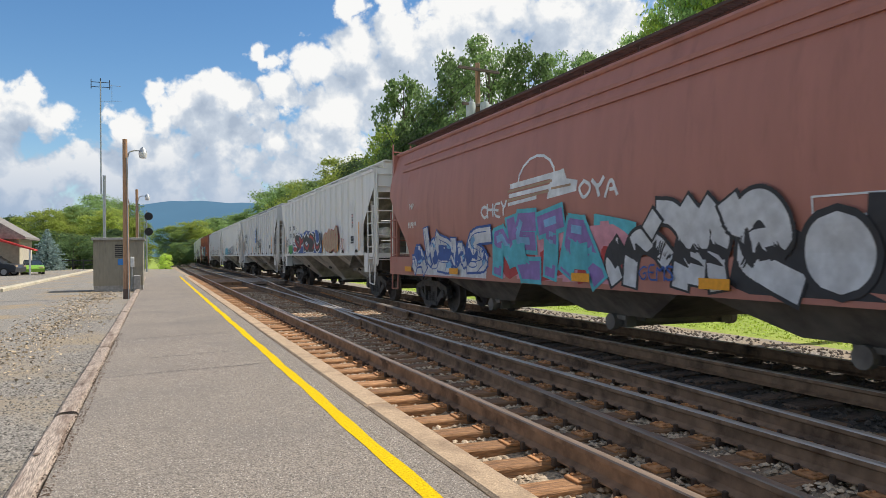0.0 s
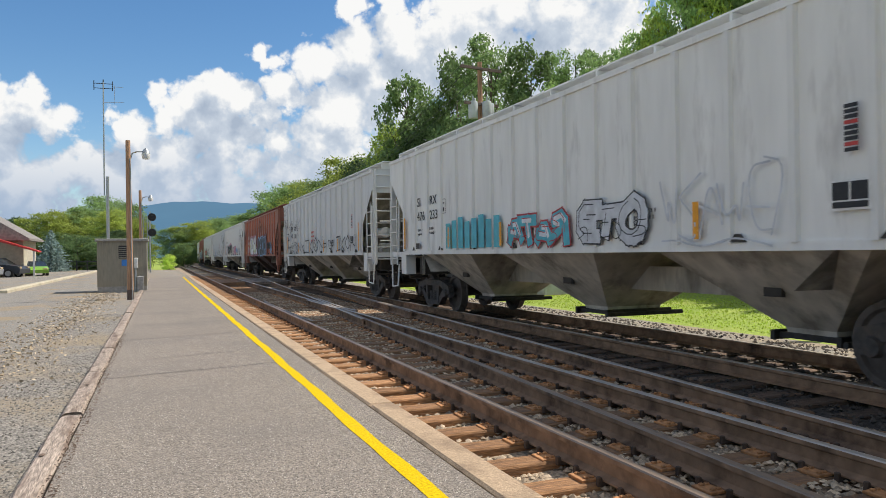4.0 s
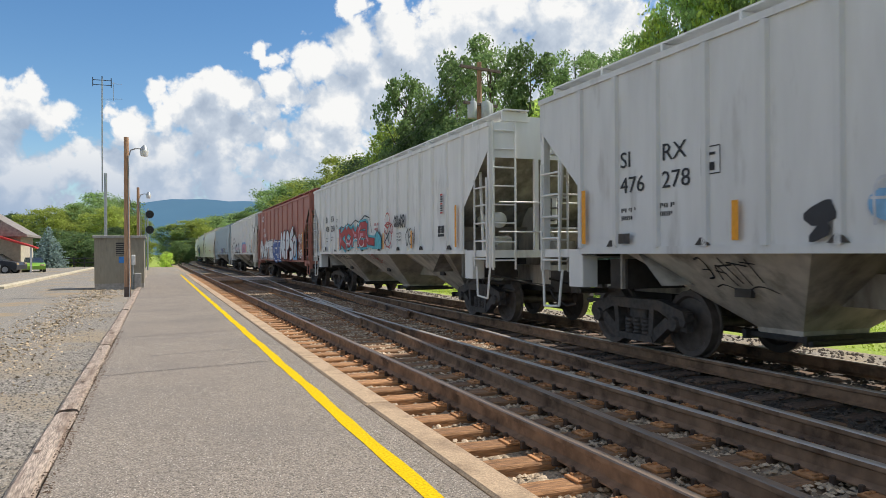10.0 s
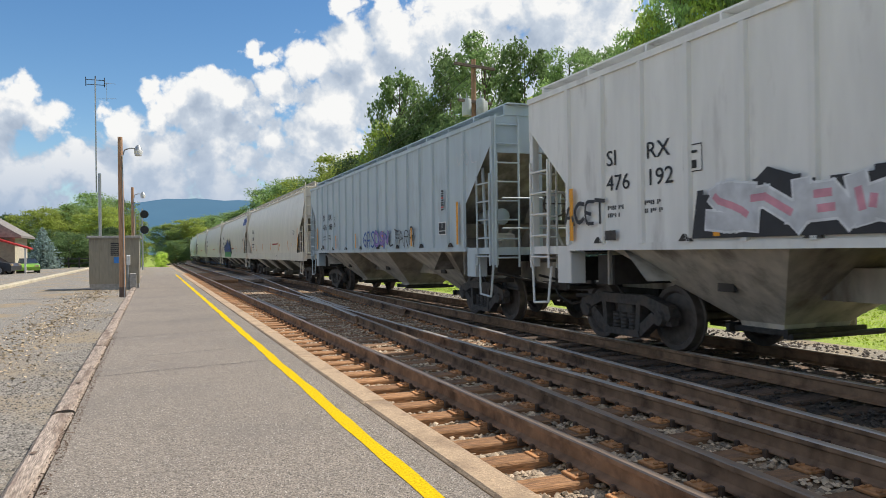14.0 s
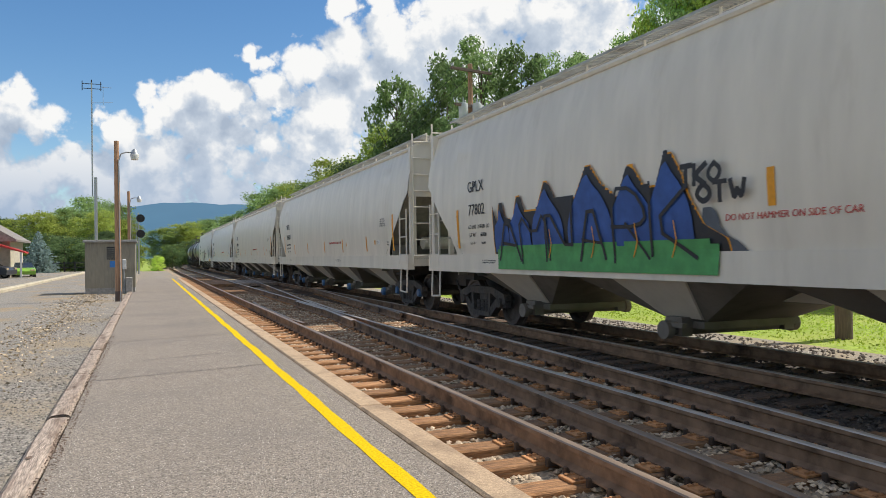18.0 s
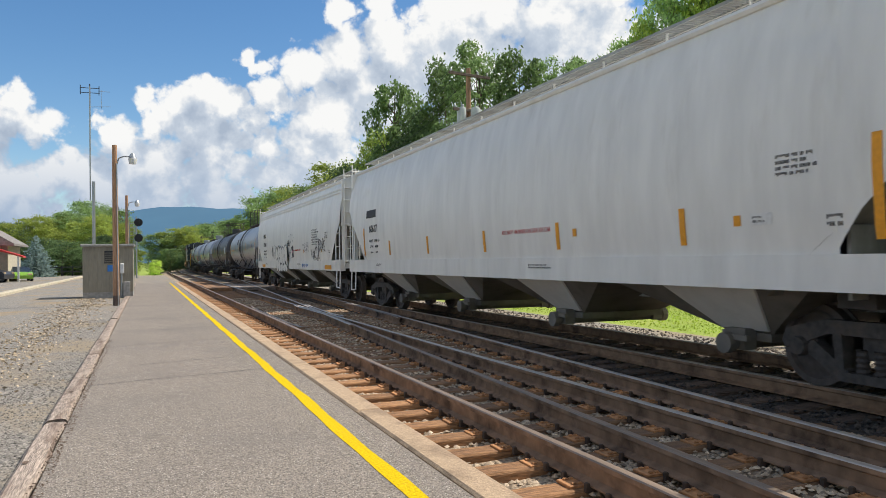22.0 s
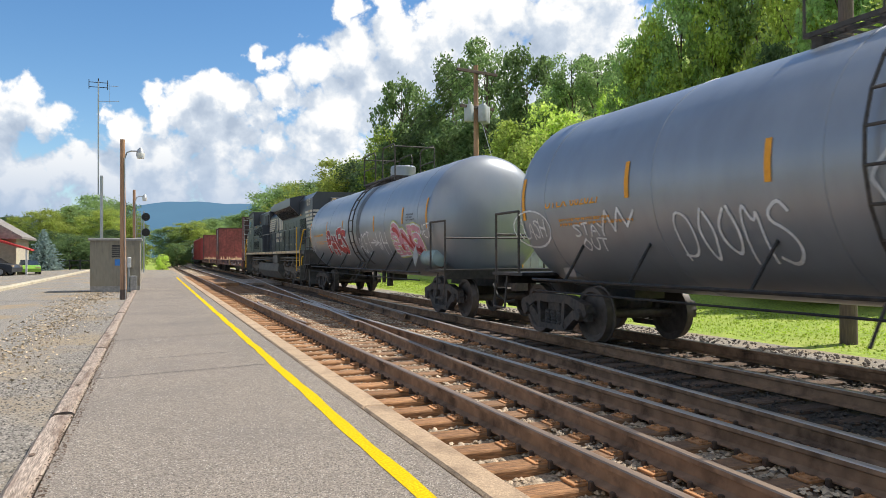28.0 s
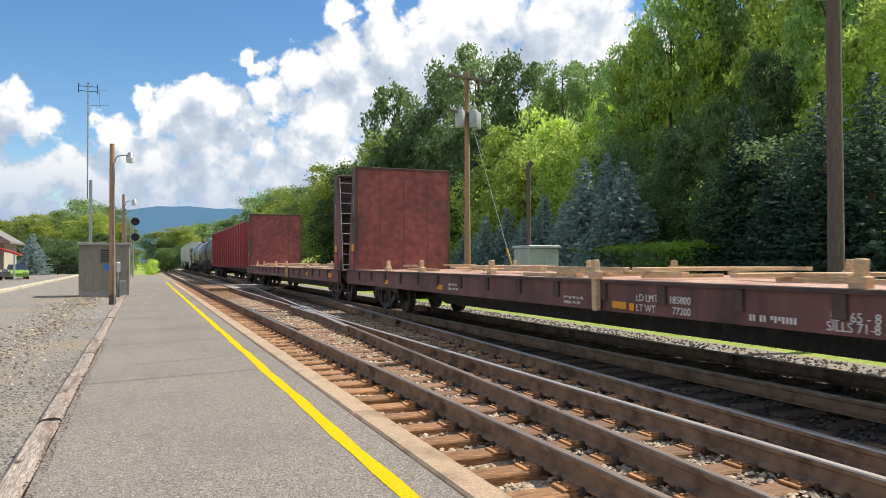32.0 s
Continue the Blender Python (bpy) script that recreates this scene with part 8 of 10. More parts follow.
    art(c, [(S_RED, [("line", ring(-1.9, 1.85, 0.33, 0.33), 0.03), ("line", ring(-1.85, 2.22, 0.2, 0.2), 0.03), ("line", ring(-2.22, 1.98, 0.11, 0.12), 0.025), ("line", ring(-1.75, 1.98, 0.14, 0.1), 0.025), ("line", [(-1.9, 1.55), (-2.05, 1.48), (-2.1, 1.62)], 0.025), ("line", [(-1.6, 2.1), (-2.15, 2.14)], 0.03)]), (S_BLACK, [("line", [(-1.55, 1.62), (-2.1, 1.95)], 0.04), ("line", [(-2.05, 1.62), (-1.7, 1.95)], 0.04)])], f)
    word(c, f, "QUAKR", -2.45, -3.3, 2.03, 2.3, S_BLACK, 0.045, seed=93)
    word(c, f, "OEN", -3.4, -4.05, 1.52, 1.95, S_BLACK, 0.028, seed=95, wild=0.8)
    word(c, BAY, "EVIL", 0.5, -0.1, 1.22, 1.33, S_RED, 0.02, seed=96)
    word(c, BAY, "OM", 0.1, -0.4, 1.08, 1.2, S_RED, 0.02, seed=97)
    word(c, BAY, "EORRAEEL", 4.9, 3.1, 1.2, 1.32, S_BLACK, 0.02, seed=98)
    c, f = couple(ribbed_hopper("brown ribbed covered hopper car with broad white graffiti", oxide, oxide, oxide_dark, ribs=11, sill=1.06), 13.46, R_HALF)
    letters(c, f, "SIRX", 5.66, 2.55, 0.28, ink_white, 1.1, base=-0.03)
    letters(c, f, "475", 5.5, 2.24, 0.28, ink_white, 1.1, base=-0.03)
    letters(c, f, "079", 4.85, 2.24, 0.28, ink_white, 1.1, base=-0.03)
    word(c, f, "RNOTE", 6.45, 1.7, 1.1, 2.05, S_WHITE, 0.3, S_BLACK, 0.035, S_SILVER, 0.03, S_SILVER, 101, 0.6, 1, 0.08, label="spray-painted graffiti")
    word(c, f, "OEVI", 1.45, -1.1, 1.08, 2.0, S_BLUE, 0.26, S_WHITE, 0.05, S_BLUE, 0.06, None, 102, 0.4, 2, 0.08, label="spray-painted graffiti")
    art(c, [(S_SKY, [("fill", [(-4.4, 1.09), (-4.5, 2.1), (-5.0, 2.05), (-5.3, 2.2), (-5.72, 2.0), (-5.66, 1.5), (-5.75, 1.09)])]), (S_RED, [("fill", [(-5.0, 2.05), (-5.7, 2.1), (-5.5, 1.85)]), ("fill", [(-4.5, 1.6), (-5.0, 1.5), (-4.8, 1.9)])])], f, 0.032)
    lettered(c, f, -1.05, 1.24, [[(0.12, 0.0), (0.42, 0.92)], [(0.42, 0.92), (0.72, 0.08)], [(1.28, 0.9), (0.98, 0.88), (1.0, 0.08), (1.36, 0.06)], [(1.0, 0.48), (1.3, 0.5)], [(1.74, 0.0), (1.78, 0.9), (2.24, 0.86), (2.28, 0.52), (1.84, 0.42)],
             [(3.3, 1.02), (2.85, 0.86), (2.65, 0.55), (3.25, 0.45), (3.2, 0.08), (2.65, 0.04)]], 1.1, 0.38, S_WHITE, S_BLACK, 0.06, None, S_RED, 0.036, 0.03)
    lettered(c, f, -1.05, 1.24, [[(3.62, 0.7), (4.0, 0.82), (4.22, 0.5), (3.98, 0.08), (3.78, 0.2), (3.95, 0.45)]], 1.05, 0.24, S_SILVER, S_BLACK, 0.06, base=0.038)
    word(c, f, "WGENS", -5.95, -6.75, 1.82, 2.18, S_WHITE, 0.05, seed=104, wild=0.6)
    word(c, f, "DNER", -5.85, -6.75, 1.2, 1.52, S_WHITE, 0.06, seed=105, wild=0.6)
    lines_of_text(c, f, -5.95, -6.5, 1.74, 3, 0.07, ink_white, seed=4)
    for y, h in ((6.75, 0.6), (3.2, 0.4), (1.2, 0.4), (-6.85, 0.95)):
        patch(c, f, y - 0.05, y + 0.05, 1.3, 1.3 + h, orange, "reflector_stripe", "orange reflective stripe")
    word(c, f, "WO", 6.0, 5.0, 3.15, 3.5, S_WHITE, 0.06, seed=106)
    c, f = couple(ribbed_hopper(k("pink and blue faded graffiti"), white_a, white_a, hopper_dust), 14.80, R_HALF)
    hopper_marks(c, f, 10, "SI   RX", "476  192")
    art(c, [(S_BLACK, [("fill", [(4.2, 1.46), (4.1, 2.0), (3.6, 1.8), (3.1, 2.15), (2.5, 1.95), (2.0, 2.0), (1.3, 2.2), (1.0, 1.9), (0.45, 1.46)])])], f, 0.003, label="black sprayed ground")
    word(c, f, "SNAKS", 3.9, 0.9, 1.5, 2.02, S_SILVER, 0.19, S_WHITE, 0.025, None, 0, S_PINK, 111, 0.6, 1, 0.05, base=0.008, label="spray-painted graffiti")
    art(c, [(S_SKY, [("fill", blob(random.Random(3), -2.0, 1.82, 1.25, 0.4, 0.15, 30))]), (S_PINK, [("fill", [(y, max(1.47, z)) for y, z in blob(random.Random(4), -2.0 - 0.5 * k, 1.72, 0.42, 0.36, 0.2, 24)]) for k in (-1, 0, 1, 2)])], f, 0.003)
    word(c, f, "DERL", -1.65, -2.8, 1.52, 1.9, ink_blue, 0.024, seed=112, wild=0.7, base=0.014)
    word(c, f, "NARC", -5.6, -6.3, 1.5, 1.68, S_BLACK, 0.02, seed=113, wild=0.5)
    word(c, f, "KURT", -6.35, -6.9, 1.5, 1.82, S_BLACK, 0.02, seed=115, wild=0.5)
    word(c, f, "EVION", -6.5, -7.65, 2.85, 3.22, S_BLACK, 0.017, seed=114, wild=0.8)
    word(c, f, "ACET", 6.9, 5.9, 1.72, 2.02, S_BLACK, 0.05, seed=116, wild=0.4)
    c, f = couple(ribbed_hopper("blue-grey ribbed covered hopper car with small tags", blue_grey, blue_grey, hopper_dust), 16.135, R_HALF)
    hopper_marks(c, f, 11, "SI  RX", "476 188")
    word(c, f, "GRS", 0.4, -0.7, 1.5, 1.9, S_BLUE, 0.05, seed=121, wild=0.7)
    word(c, f, "DSN", -0.8, -2.0, 1.48, 1.92, S_PURPLE, 0.08, S_BLUE, 0.015, seed=122, wild=0.7)
    word(c, f, "LTARR", -2.1, -4.0, 1.5, 1.9, S_BLACK, 0.035, seed=123, wild=0.7)
    word(c, f, "VOL", -6.6, -7.6, 3.0, 3.3, S_SILVER, 0.025, seed=124, wild=0.5)
    # plastics hoppers
    for passes, mark, number, coat_, seed in ((17.66, "GPLX", "77629", cream, 1), (19.14, "GPLX", "77802", cream, 2), (20.64, "BPTX", "185624", cream, 3), (22.14, "CBFX", "471974", cream, 4), (23.64, None, "60617", snow, 5), (25.12, "MBKX", "175143", snow, 6)):
        caps = blue_cap if seed in (3, 4) else None
        big = seed == 6
        c, f = couple(smooth_hopper("cream-grey smooth-sided covered hopper car" if seed < 5 else "white smooth-sided covered hopper car", coat_, coat_, caps=caps, end_cut=2.45 if big else 2.75, truck_in=1.55, bay_step=3.85), passes, S_HALF)
        size = 0.29
        if mark:
            letters(c, f, mark, S_HALF - 2.2 - (0.25 if seed == 1 else 0), 2.47, size, ink_black)
        else:
            patch(c, f, S_HALF - 1.95, S_HALF - 2.83, 2.50, 2.71, ink_black, "owner_mark", "black owner mark")
        letters(c, f, number, S_HALF - 2.23 - (0.25 if seed == 1 else 0), 2.04, size, ink_black)
        letters(c, f, "LD LMT  219100  LO", S_HALF - 2.2, 1.82, 0.105, ink_black)
        letters(c, f, "LT WT      66900", S_HALF - 2.23, 1.67, 0.105, ink_black)
        letters(c, f, "CU FT        6241", S_HALF - 2.24, 1.53, 0.1, ink_black)
        if not big:
            for y, h in ((7.5, 0.75), (5.24, 0.36), (2.54, 0.38), (-0.36, 0.38), (-2.93, 0.4), (-5.68, 0.42), (-8.12, 0.9)):
                foot = 1.80 if seed == 2 and y == -0.36 else 1.48
                patch(c, f, y - 0.05, y + 0.05, foot, foot + h, orange, "reflector_stripe", "orange reflective stripe")
        lines_of_text(c, f, -7.05, -7.62, 2.32, 4, 0.042, truck_mat, seed=seed)
        letters(c, f, "DO NOT HAMMER ON SIDE OF CAR", 0.28 if seed == 2 else -1.1, 1.66 if seed == 2 else 1.74, 0.1, ink_red)
        for y in (-3.4, -6.52):
            patch(c, f, y + 0.05, y - 0.05, 1.66, 1.77, orange, "inspection_sticker", "small yellow sticker")
        patch(c, f, -6.7, -6.98, 1.66, 1.78, ink_white, "data_panel", "white framed data sticker")
        lines_of_text(c, f, -6.73, -6.95, 1.75, 2, 0.03, truck_mat, base=0.01, seed=seed)
        lines_of_text(c, f, -7.6, -7.85, 1.72, 2, 0.05, truck_mat, seed=seed)
        lines_of_text(c, lambda z: 1.585, 6.4, 5.8, 1.26, 2, 0.03, ink_black, seed=seed)
        lines_of_text(c, lambda z: 1.585, -2.0, -2.8, 1.26, 2, 0.03, ink_black, seed=seed + 4)
        if seed == 2:
            # flame-shaped blue letters over a green foot, shaded in black with a thin yellow line
            tops = ((5.5, 2.2, 0.34), (4.85, 2.28, 0.46), (3.95, 2.42, 0.60), (2.8, 2.52, 0.70), (1.85, 2.42, 0.58), (1.12, 2.5, 0.5))
            crest = [(5.85, 1.1), (5.85, 2.2)]
            for y, z, w in tops:
                crest += [(y + w * 0.5, z - 0.36), (y + 0.10, z + 0.03), (y - 0.02, z + 0.02), (y - w * 0.4, z - 0.24)]
            crest += [(0.78, 1.95), (0.58, 1.66), (0.24, 1.5), (0.16, 1.1)]
            art(c, [(S_GREY_BLUE, [("fill", rounded([(0.5, 1.1), (0.65, 1.84), (0.38, 1.84), (0.32, 1.56), (0.0, 1.42), (-0.22, 1.1)], 1))]), (orange, [("fill", grow(crest, 0.022))]), (S_BLACK, [("fill", crest)])], f, 0.03, label="black sprayed shade with a thin yellow outline")
            flames = []
            for y, z, w in tops:
                flames.append(("fill", rounded([(y + w * 0.82, 1.4), (y + w * 0.80, 1.85), (y + w * 0.36, z - 0.28), (y + 0.08, z - 0.03), (y - w * 0.15, z - 0.24), (y - w * 0.42, z - 0.36), (y - w * 0.74, 1.85), (y - w * 0.8, 1.4)], 1)))
            art(c, [(S_BLUE, flames)], f, 0.05, label="blue flame-shaped graffiti letters")
            art(c, [(S_GREEN, [("fill", [(5.7, 1.1), (0.38, 1.1), (0.34, 1.44), (0.6, 1.5), (2.1, 1.47), (3.9, 1.5), (5.7, 1.47)])])], f, 0.062, label="green painted foot of the letters")
            word(c, f, "AMNARK", 5.6, 0.7, 1.24, 2.12, S_BLACK, 0.045, seed=131, wild=0.35, soft=1, gap=0.12, base=0.07, label="black inner lines of the letters")
            art(c, [(orange, [("line", [(y - 0.09, 1.72), (y - 0.12, 1.5), (y - 0.02, 1.3)], 0.018) for y, z, w in tops[2:]])], f, 0.074)
            word(c, f, "TKO", 0.86, 0.24, 2.06, 2.34, S_BLACK, 0.06, seed=132, wild=0.15, base=0.078)
            word(c, f, "OTW", 0.6, -0.1, 1.86, 2.12, S_BLACK, 0.06, seed=133, wild=0.15, base=0.078)
            word(c, f, "SOTE", -0.24, -0.48, 1.14, 1.22, S_BLACK, 0.014, seed=134, base=0.01)
            art(c, [(ink_blue, [("fill", [(-7.2 - 0.46 * i, 3.22), (-7.55 - 0.46 * i, 3.22), (-7.62 - 0.46 * i, 3.68), (-7.27 - 0.46 * i, 3.68)]) for i in range(4)])], f, 0.01, "owner_mark", "dark blue owner mark of slanted bars")
        if seed == 6:
            patch(c, lambda z: 1.585, 7.6, 6.6, 1.06, 1.2, orange)
            patch(c, lambda z: 1.585, -7.0, -8.0, 1.06, 1.2, orange)
            fingers(c, f, 3.05, -0.05, 0.88, 2.06, 5, snow, S_BLACK, 0.04, 0.05, 141)
            for z in (3.55, 3.66):
                part("seam_rib", Mesh().box(-f(z) - 0.03, -f(z) + 0.02, -S_HALF, S_HALF, z - 0.025, z + 0.025), snow, c)
            tag(c, f, 4.35, 3.75, 1.55, 2.0, S_BLACK, 142, 0.03, 3)
            word(c, f, "HB", 0.0, -0.5, 2.0, 2.22, S_BLACK, 0.05, seed=143, base=0.012)
            rg = random.Random(12)
            art(c, [(S_BLACK, [("fill", blob(rg, rg.uniform(-1.4, 0.0), rg.uniform(1.5, 2.5), 0.03, 0.035, 0.3, 8)) for _ in range(16)] + [("fill", blob(rg, rg.uniform(3.2, 4.3), rg.uniform(1.3, 2.2), 0.03, 0.035, 0.3, 8)) for _ in range(12)])], f)
            art(c, [(S_BLACK, [("line", [(0.3, 1.5), (-0.1, 1.62), (-0.6, 1.83)], 0.03), ("line", [(0.25, 1.38), (-0.1, 1.5), (-0.62, 1.74)], 0.03), ("line", [(3.1, 1.6), (3.5, 1.7), (3.8, 1.85)], 0.03),
                    ("fill", [(-0.77, 1.93), (-0.84, 1.82), (-1.26, 1.90), (-1.22, 2.0)]), ("fill", [(-0.86, 1.84), (-1.2, 1.9), (-1.24, 1.52), (-0.9, 1.48)])]), (S_PINK, [("fill", [(-0.87, 1.74), (-1.21, 1.80), (-1.215, 1.74), (-0.875, 1.68)])])], f)
            word(c, f, "XSCAPE", -3.27, -4.4, 1.72, 2.05, S_BLACK, 0.018, seed=144, wild=0.7)
            word(c, f, "VAKIK", -4.75, -6.2, 1.38, 1.8, S_BLACK, 0.045, seed=145, wild=0.7)
            word(c, f, "XSCAPE", -6.05, -7.1, 1.7, 2.08, S_BLACK, 0.04, seed=146, wild=0.6)
            lines_of_text(c, f, -4.95, -6.3, 2.5, 7, 0.065, truck_mat, seed=8)
            patch(c, lambda z: 1.585, 1.2, 0.6, 1.08, 1.2, orange)
            lines_of_text(c, lambda z: 1.585, -3.0, -4.6, 1.24, 1, 0.16, sticker_blue, seed=9)
    # tank cars
    ring = lambda y, z, a, b, n=20: [(y + a * math.cos(q), z + b * math.sin(q)) for q in np.linspace(0, 6.283, n)]
    for passes, coat_, seed, number in ((26.395, tank_grey, 1, "UTLX 667850"), (27.66, tank_black, 2, None), (28.924, tank_grey, 3, "UTLX 662027"), (30.296, tank_grey, 5, "UTLX 662006")):
        c, f = couple(tank_car(("grey" if coat_ is tank_grey else "black") + " tank car with a railed top platform and scrawled tags", coat_, seed), passes, T_HALF)
        if number:
            letters(c, f, number, 6.0, 2.05, 0.27, orange)
            lines_of_text(c, f, 5.6, 3.6, 1.92, 2, 0.05, orange, seed=seed)
        if seed == 1:
            word(c, f, "DESTROX", -0.1, -2.4, 1.5, 1.88, S_WHITE, 0.022, seed=151, wild=0.8, soft=3)
            patch(c, f, 2.5, 1.85, 2.5, 2.86, truck_mat, "stencil_panel", "dark stencil panel")
            patch(c, f, -4.8, -5.35, 1.38, 1.55, tank_black, "stencil_panel", "dark stencil panel")
            patch(c, f, -5.5, -6.0, 1.6, 1.8, ink_white, "data_border", "white data panel")
            for k_ in (0, 1):
                patch(c, f, -5.54 - 0.22 * k_, -5.73 - 0.22 * k_, 1.63, 1.77, truck_mat, "data_panel", base=0.012)
        if seed == 2:
            word(c, f, "UTLX", 6.3, 5.2, 1.95, 2.1, orange, 0.03, seed=152, wild=0.1, soft=0)
            lines_of_text(c, f, -2.2, -3.0, 2.0, 2, 0.06, ink_white, seed=4)
            patch(c, f, -5.2, -6.0, 2.0, 2.5, S_SILVER, "data_panel", "pale data stencil")
        if seed in (1, 3):
            grid = [("line", [(-5.2 - (seed == 1) * 0.8, 1.9 + 0.06 * k_), (-6.25 - (seed == 1) * 0.8, 1.9 + 0.06 * k_)], 0.012) for k_ in range(7)]
            grid += [("line", [(-5.2 - (seed == 1) * 0.8 - 0.26 * k_, 1.9), (-5.2 - (seed == 1) * 0.8 - 0.26 * k_, 2.26)], 0.012) for k_ in range(5)]
            art(c, [(S_WHITE, grid)], f, 0.006, "data_grid", "white stencilled data grid")
            lines_of_text(c, f, -5.24 - (seed == 1) * 0.8, -6.2 - (seed == 1) * 0.8, 2.24, 6, 0.045, S_WHITE, 1.68, seed=5)
        if seed == 3:
            word(c, f, "CLASH", 7.0, 6.1, 1.65, 1.95, S_WHITE, 0.03, seed=160, wild=0.5)
            art(c, [(S_WHITE, [("line", ring(6.55, 1.8, 0.62, 0.3), 0.03)])], f)
            word(c, f, "STAY", 5.25, 4.4, 1.65, 1.83, S_WHITE, 0.03, seed=161)
            word(c, f, "OUT", 5.1, 4.5, 1.44, 1.61, S_WHITE, 0.03, seed=162)
            art(c, [(S_WHITE, [("line", [(4.5, 1.72), (4.35, 1.98), (4.2, 1.7), (4.05, 2.0), (3.9, 1.75), (3.7, 1.95)], 0.04)])], f)
            word(c, f, "DOOMS", 2.95, 1.2, 1.3, 1.92, S_WHITE, 0.035, seed=163, wild=0.6)
            word(c, f, "OM", 0.24, -0.75, 1.7, 2.35, S_WHITE, 0.035, seed=164, wild=0.6)
            word(c, f, "PASY", -3.3, -4.35, 1.6, 1.95, S_WHITE, 0.045, seed=165, wild=0.5)
            word(c, f, "BOSS", -3.0, -4.15, 1.12, 1.45, S_WHITE, 0.035, seed=166, wild=0.6)
            word(c, f, "CRAS", -4.95, -6.1, 1.3, 1.75, S_WHITE, 0.05, seed=167, wild=0.6)
            word(c, f, "W", -5.25, -5.75, 1.78, 2.0, S_WHITE, 0.04, seed=168)
            word(c, f, "TAG", -6.2, -6.9, 1.6, 1.8, S_WHITE, 0.035, seed=169)
        if seed == 5:
            word(c, f, "PANES", 3.75, 1.1, 1.42, 2.28, S_RED, 0.2, S_WHITE, 0.04, None, 0, S_MAROON, 170, 0.4, 2, 0.02, label="spray-painted graffiti")
            word(c, f, "ACET", -0.45, -1.75, 1.45, 2.05, S_WHITE, 0.05, seed=171, wild=0.35)
            word(c, f, ">", -1.72, -2.6, 1.65, 1.85, S_WHITE, 0.04, seed=172)
            word(c, f, "WH", -2.45, -3.35, 1.45, 2.02, S_WHITE, 0.05, seed=173, wild=0.3)
            word(c, f, "BNG", -4.0, -6.0, 1.35, 2.18, S_PINK, 0.3, S_WHITE, 0.04, S_LIME, 0.03, S_RED, 174, 0.4, 2, 0.02, label="spray-painted graffiti")
            word(c, f, "SWET", -5.9, -6.8, 1.8, 2.1, S_WHITE, 0.03, seed=175)
            word(c, f, "RAS", 7.0, 6.4, 2.1, 2.5, S_WHITE, 0.025, seed=176, wild=0.5)
            word(c, f, "WISR", 6.9, 6.3, 1.55, 1.75, S_WHITE, 0.025, seed=177, wild=0.4)
        lines_of_text(c, f, -5.2, -5.9, 2.4, 3, 0.05, truck_mat if coat_ is tank_grey else ink_white, seed=seed)
    couple(locomotive(), 31.852, 10.2)
    c, f = couple(bulkhead_flat("maroon bulkhead flat car with loose lumber on a wooden deck", maroon, 11.0, 1), 33.644, 11.0)
    for text, y, z in (("LD LMT", -3.1, 0.84), ("185800", -3.72, 0.84), ("LT WT", -3.1, 0.715), ("77200", -3.78, 0.715), ("IL", -5.9, 0.80), ("65 - 8", -6.1, 0.80), ("SILLS 71-8", -5.86, 0.71)):
        letters(c, f, text, y, z, 0.125, ink_white)
    lines_of_text(c, f, -1.4, -2.05, 0.86, 2, 0.05, ink_white, seed=5)
    lines_of_text(c, f, -4.95, -5.7, 0.82, 1, 0.08, ink_white, seed=6)
    lines_of_text(c, f, -8.4, -9.2, 0.95, 2, 0.05, ink_white, seed=7)
    lines_of_text(c, f, 3.0, 2.3, 0.92, 2, 0.06, ink_white, seed=8)
    for y0, y1, z0, z1 in ((-2.6, -2.9, 0.75, 0.84), (-2.96, -3.06, 0.74, 0.83), (-9.4, -10.1, 0.76, 0.88), (-6.5, -6.65, 0.76, 0.88), (7.2, 6.9, 0.8, 0.9), (3.6, 3.3, 0.78, 0.88)):
        patch(c, f, y0, y1, z0, z1, orange)
    c, f = couple(bulkhead_flat("dark brown bulkhead flat car with loose lumber on a wooden deck", maroon, 11.0, 2), 35.393, 11.0)
    patch(c, f, -9.6, -10.2, 0.84, 0.98, orange)
    patch(c, f, -6, -6.4, 0.84, 0.98, orange)
    couple(gondola("faded red ribbed high-sided gondola car", bright_red), 37.143, 10.9)
    couple(tank_car("dark grey tank car with a railed top platform", tank_black, 2), 38.406, T_HALF)
    couple(tank_car("grey tank car with a railed top platform", tank_grey, 4), 39.67, T_HALF)
    for i in range(3):
        couple(ribbed_hopper(k("no paintings"), white_a, white_a, hopper_dust), 41.015 + 1.335 * i, R_HALF)


make_train()


def motions():
    for car, passes, half in TRAIN:
        rows = []
        for t in [2.0 * i for i in range(17)]:
            s = SPEED * (passes - t) - half
            x, y, turn = on_line(TRAIN_X, s)
            rows.append((t, pose(x, y, 0.0, 0, 0, turn)))
        walk(car, rows)
    # all wheels of one size turn alike
    for r, wheels in WHEELS.items():
        walk(wheels[0], [(0.05 * i, pose(0, 0, 0, math.degrees(SPEED * 0.05 * i / r), 0, 0)) for i in range(641)])
        roll = wheels[0].animation_data.action
        for w in wheels[1:]:
            w.rotation_mode = "QUATERNION"
            w.animation_data_create()
            w.animation_data.action = roll
            w.animation_data.action_slot = roll.slots[0]

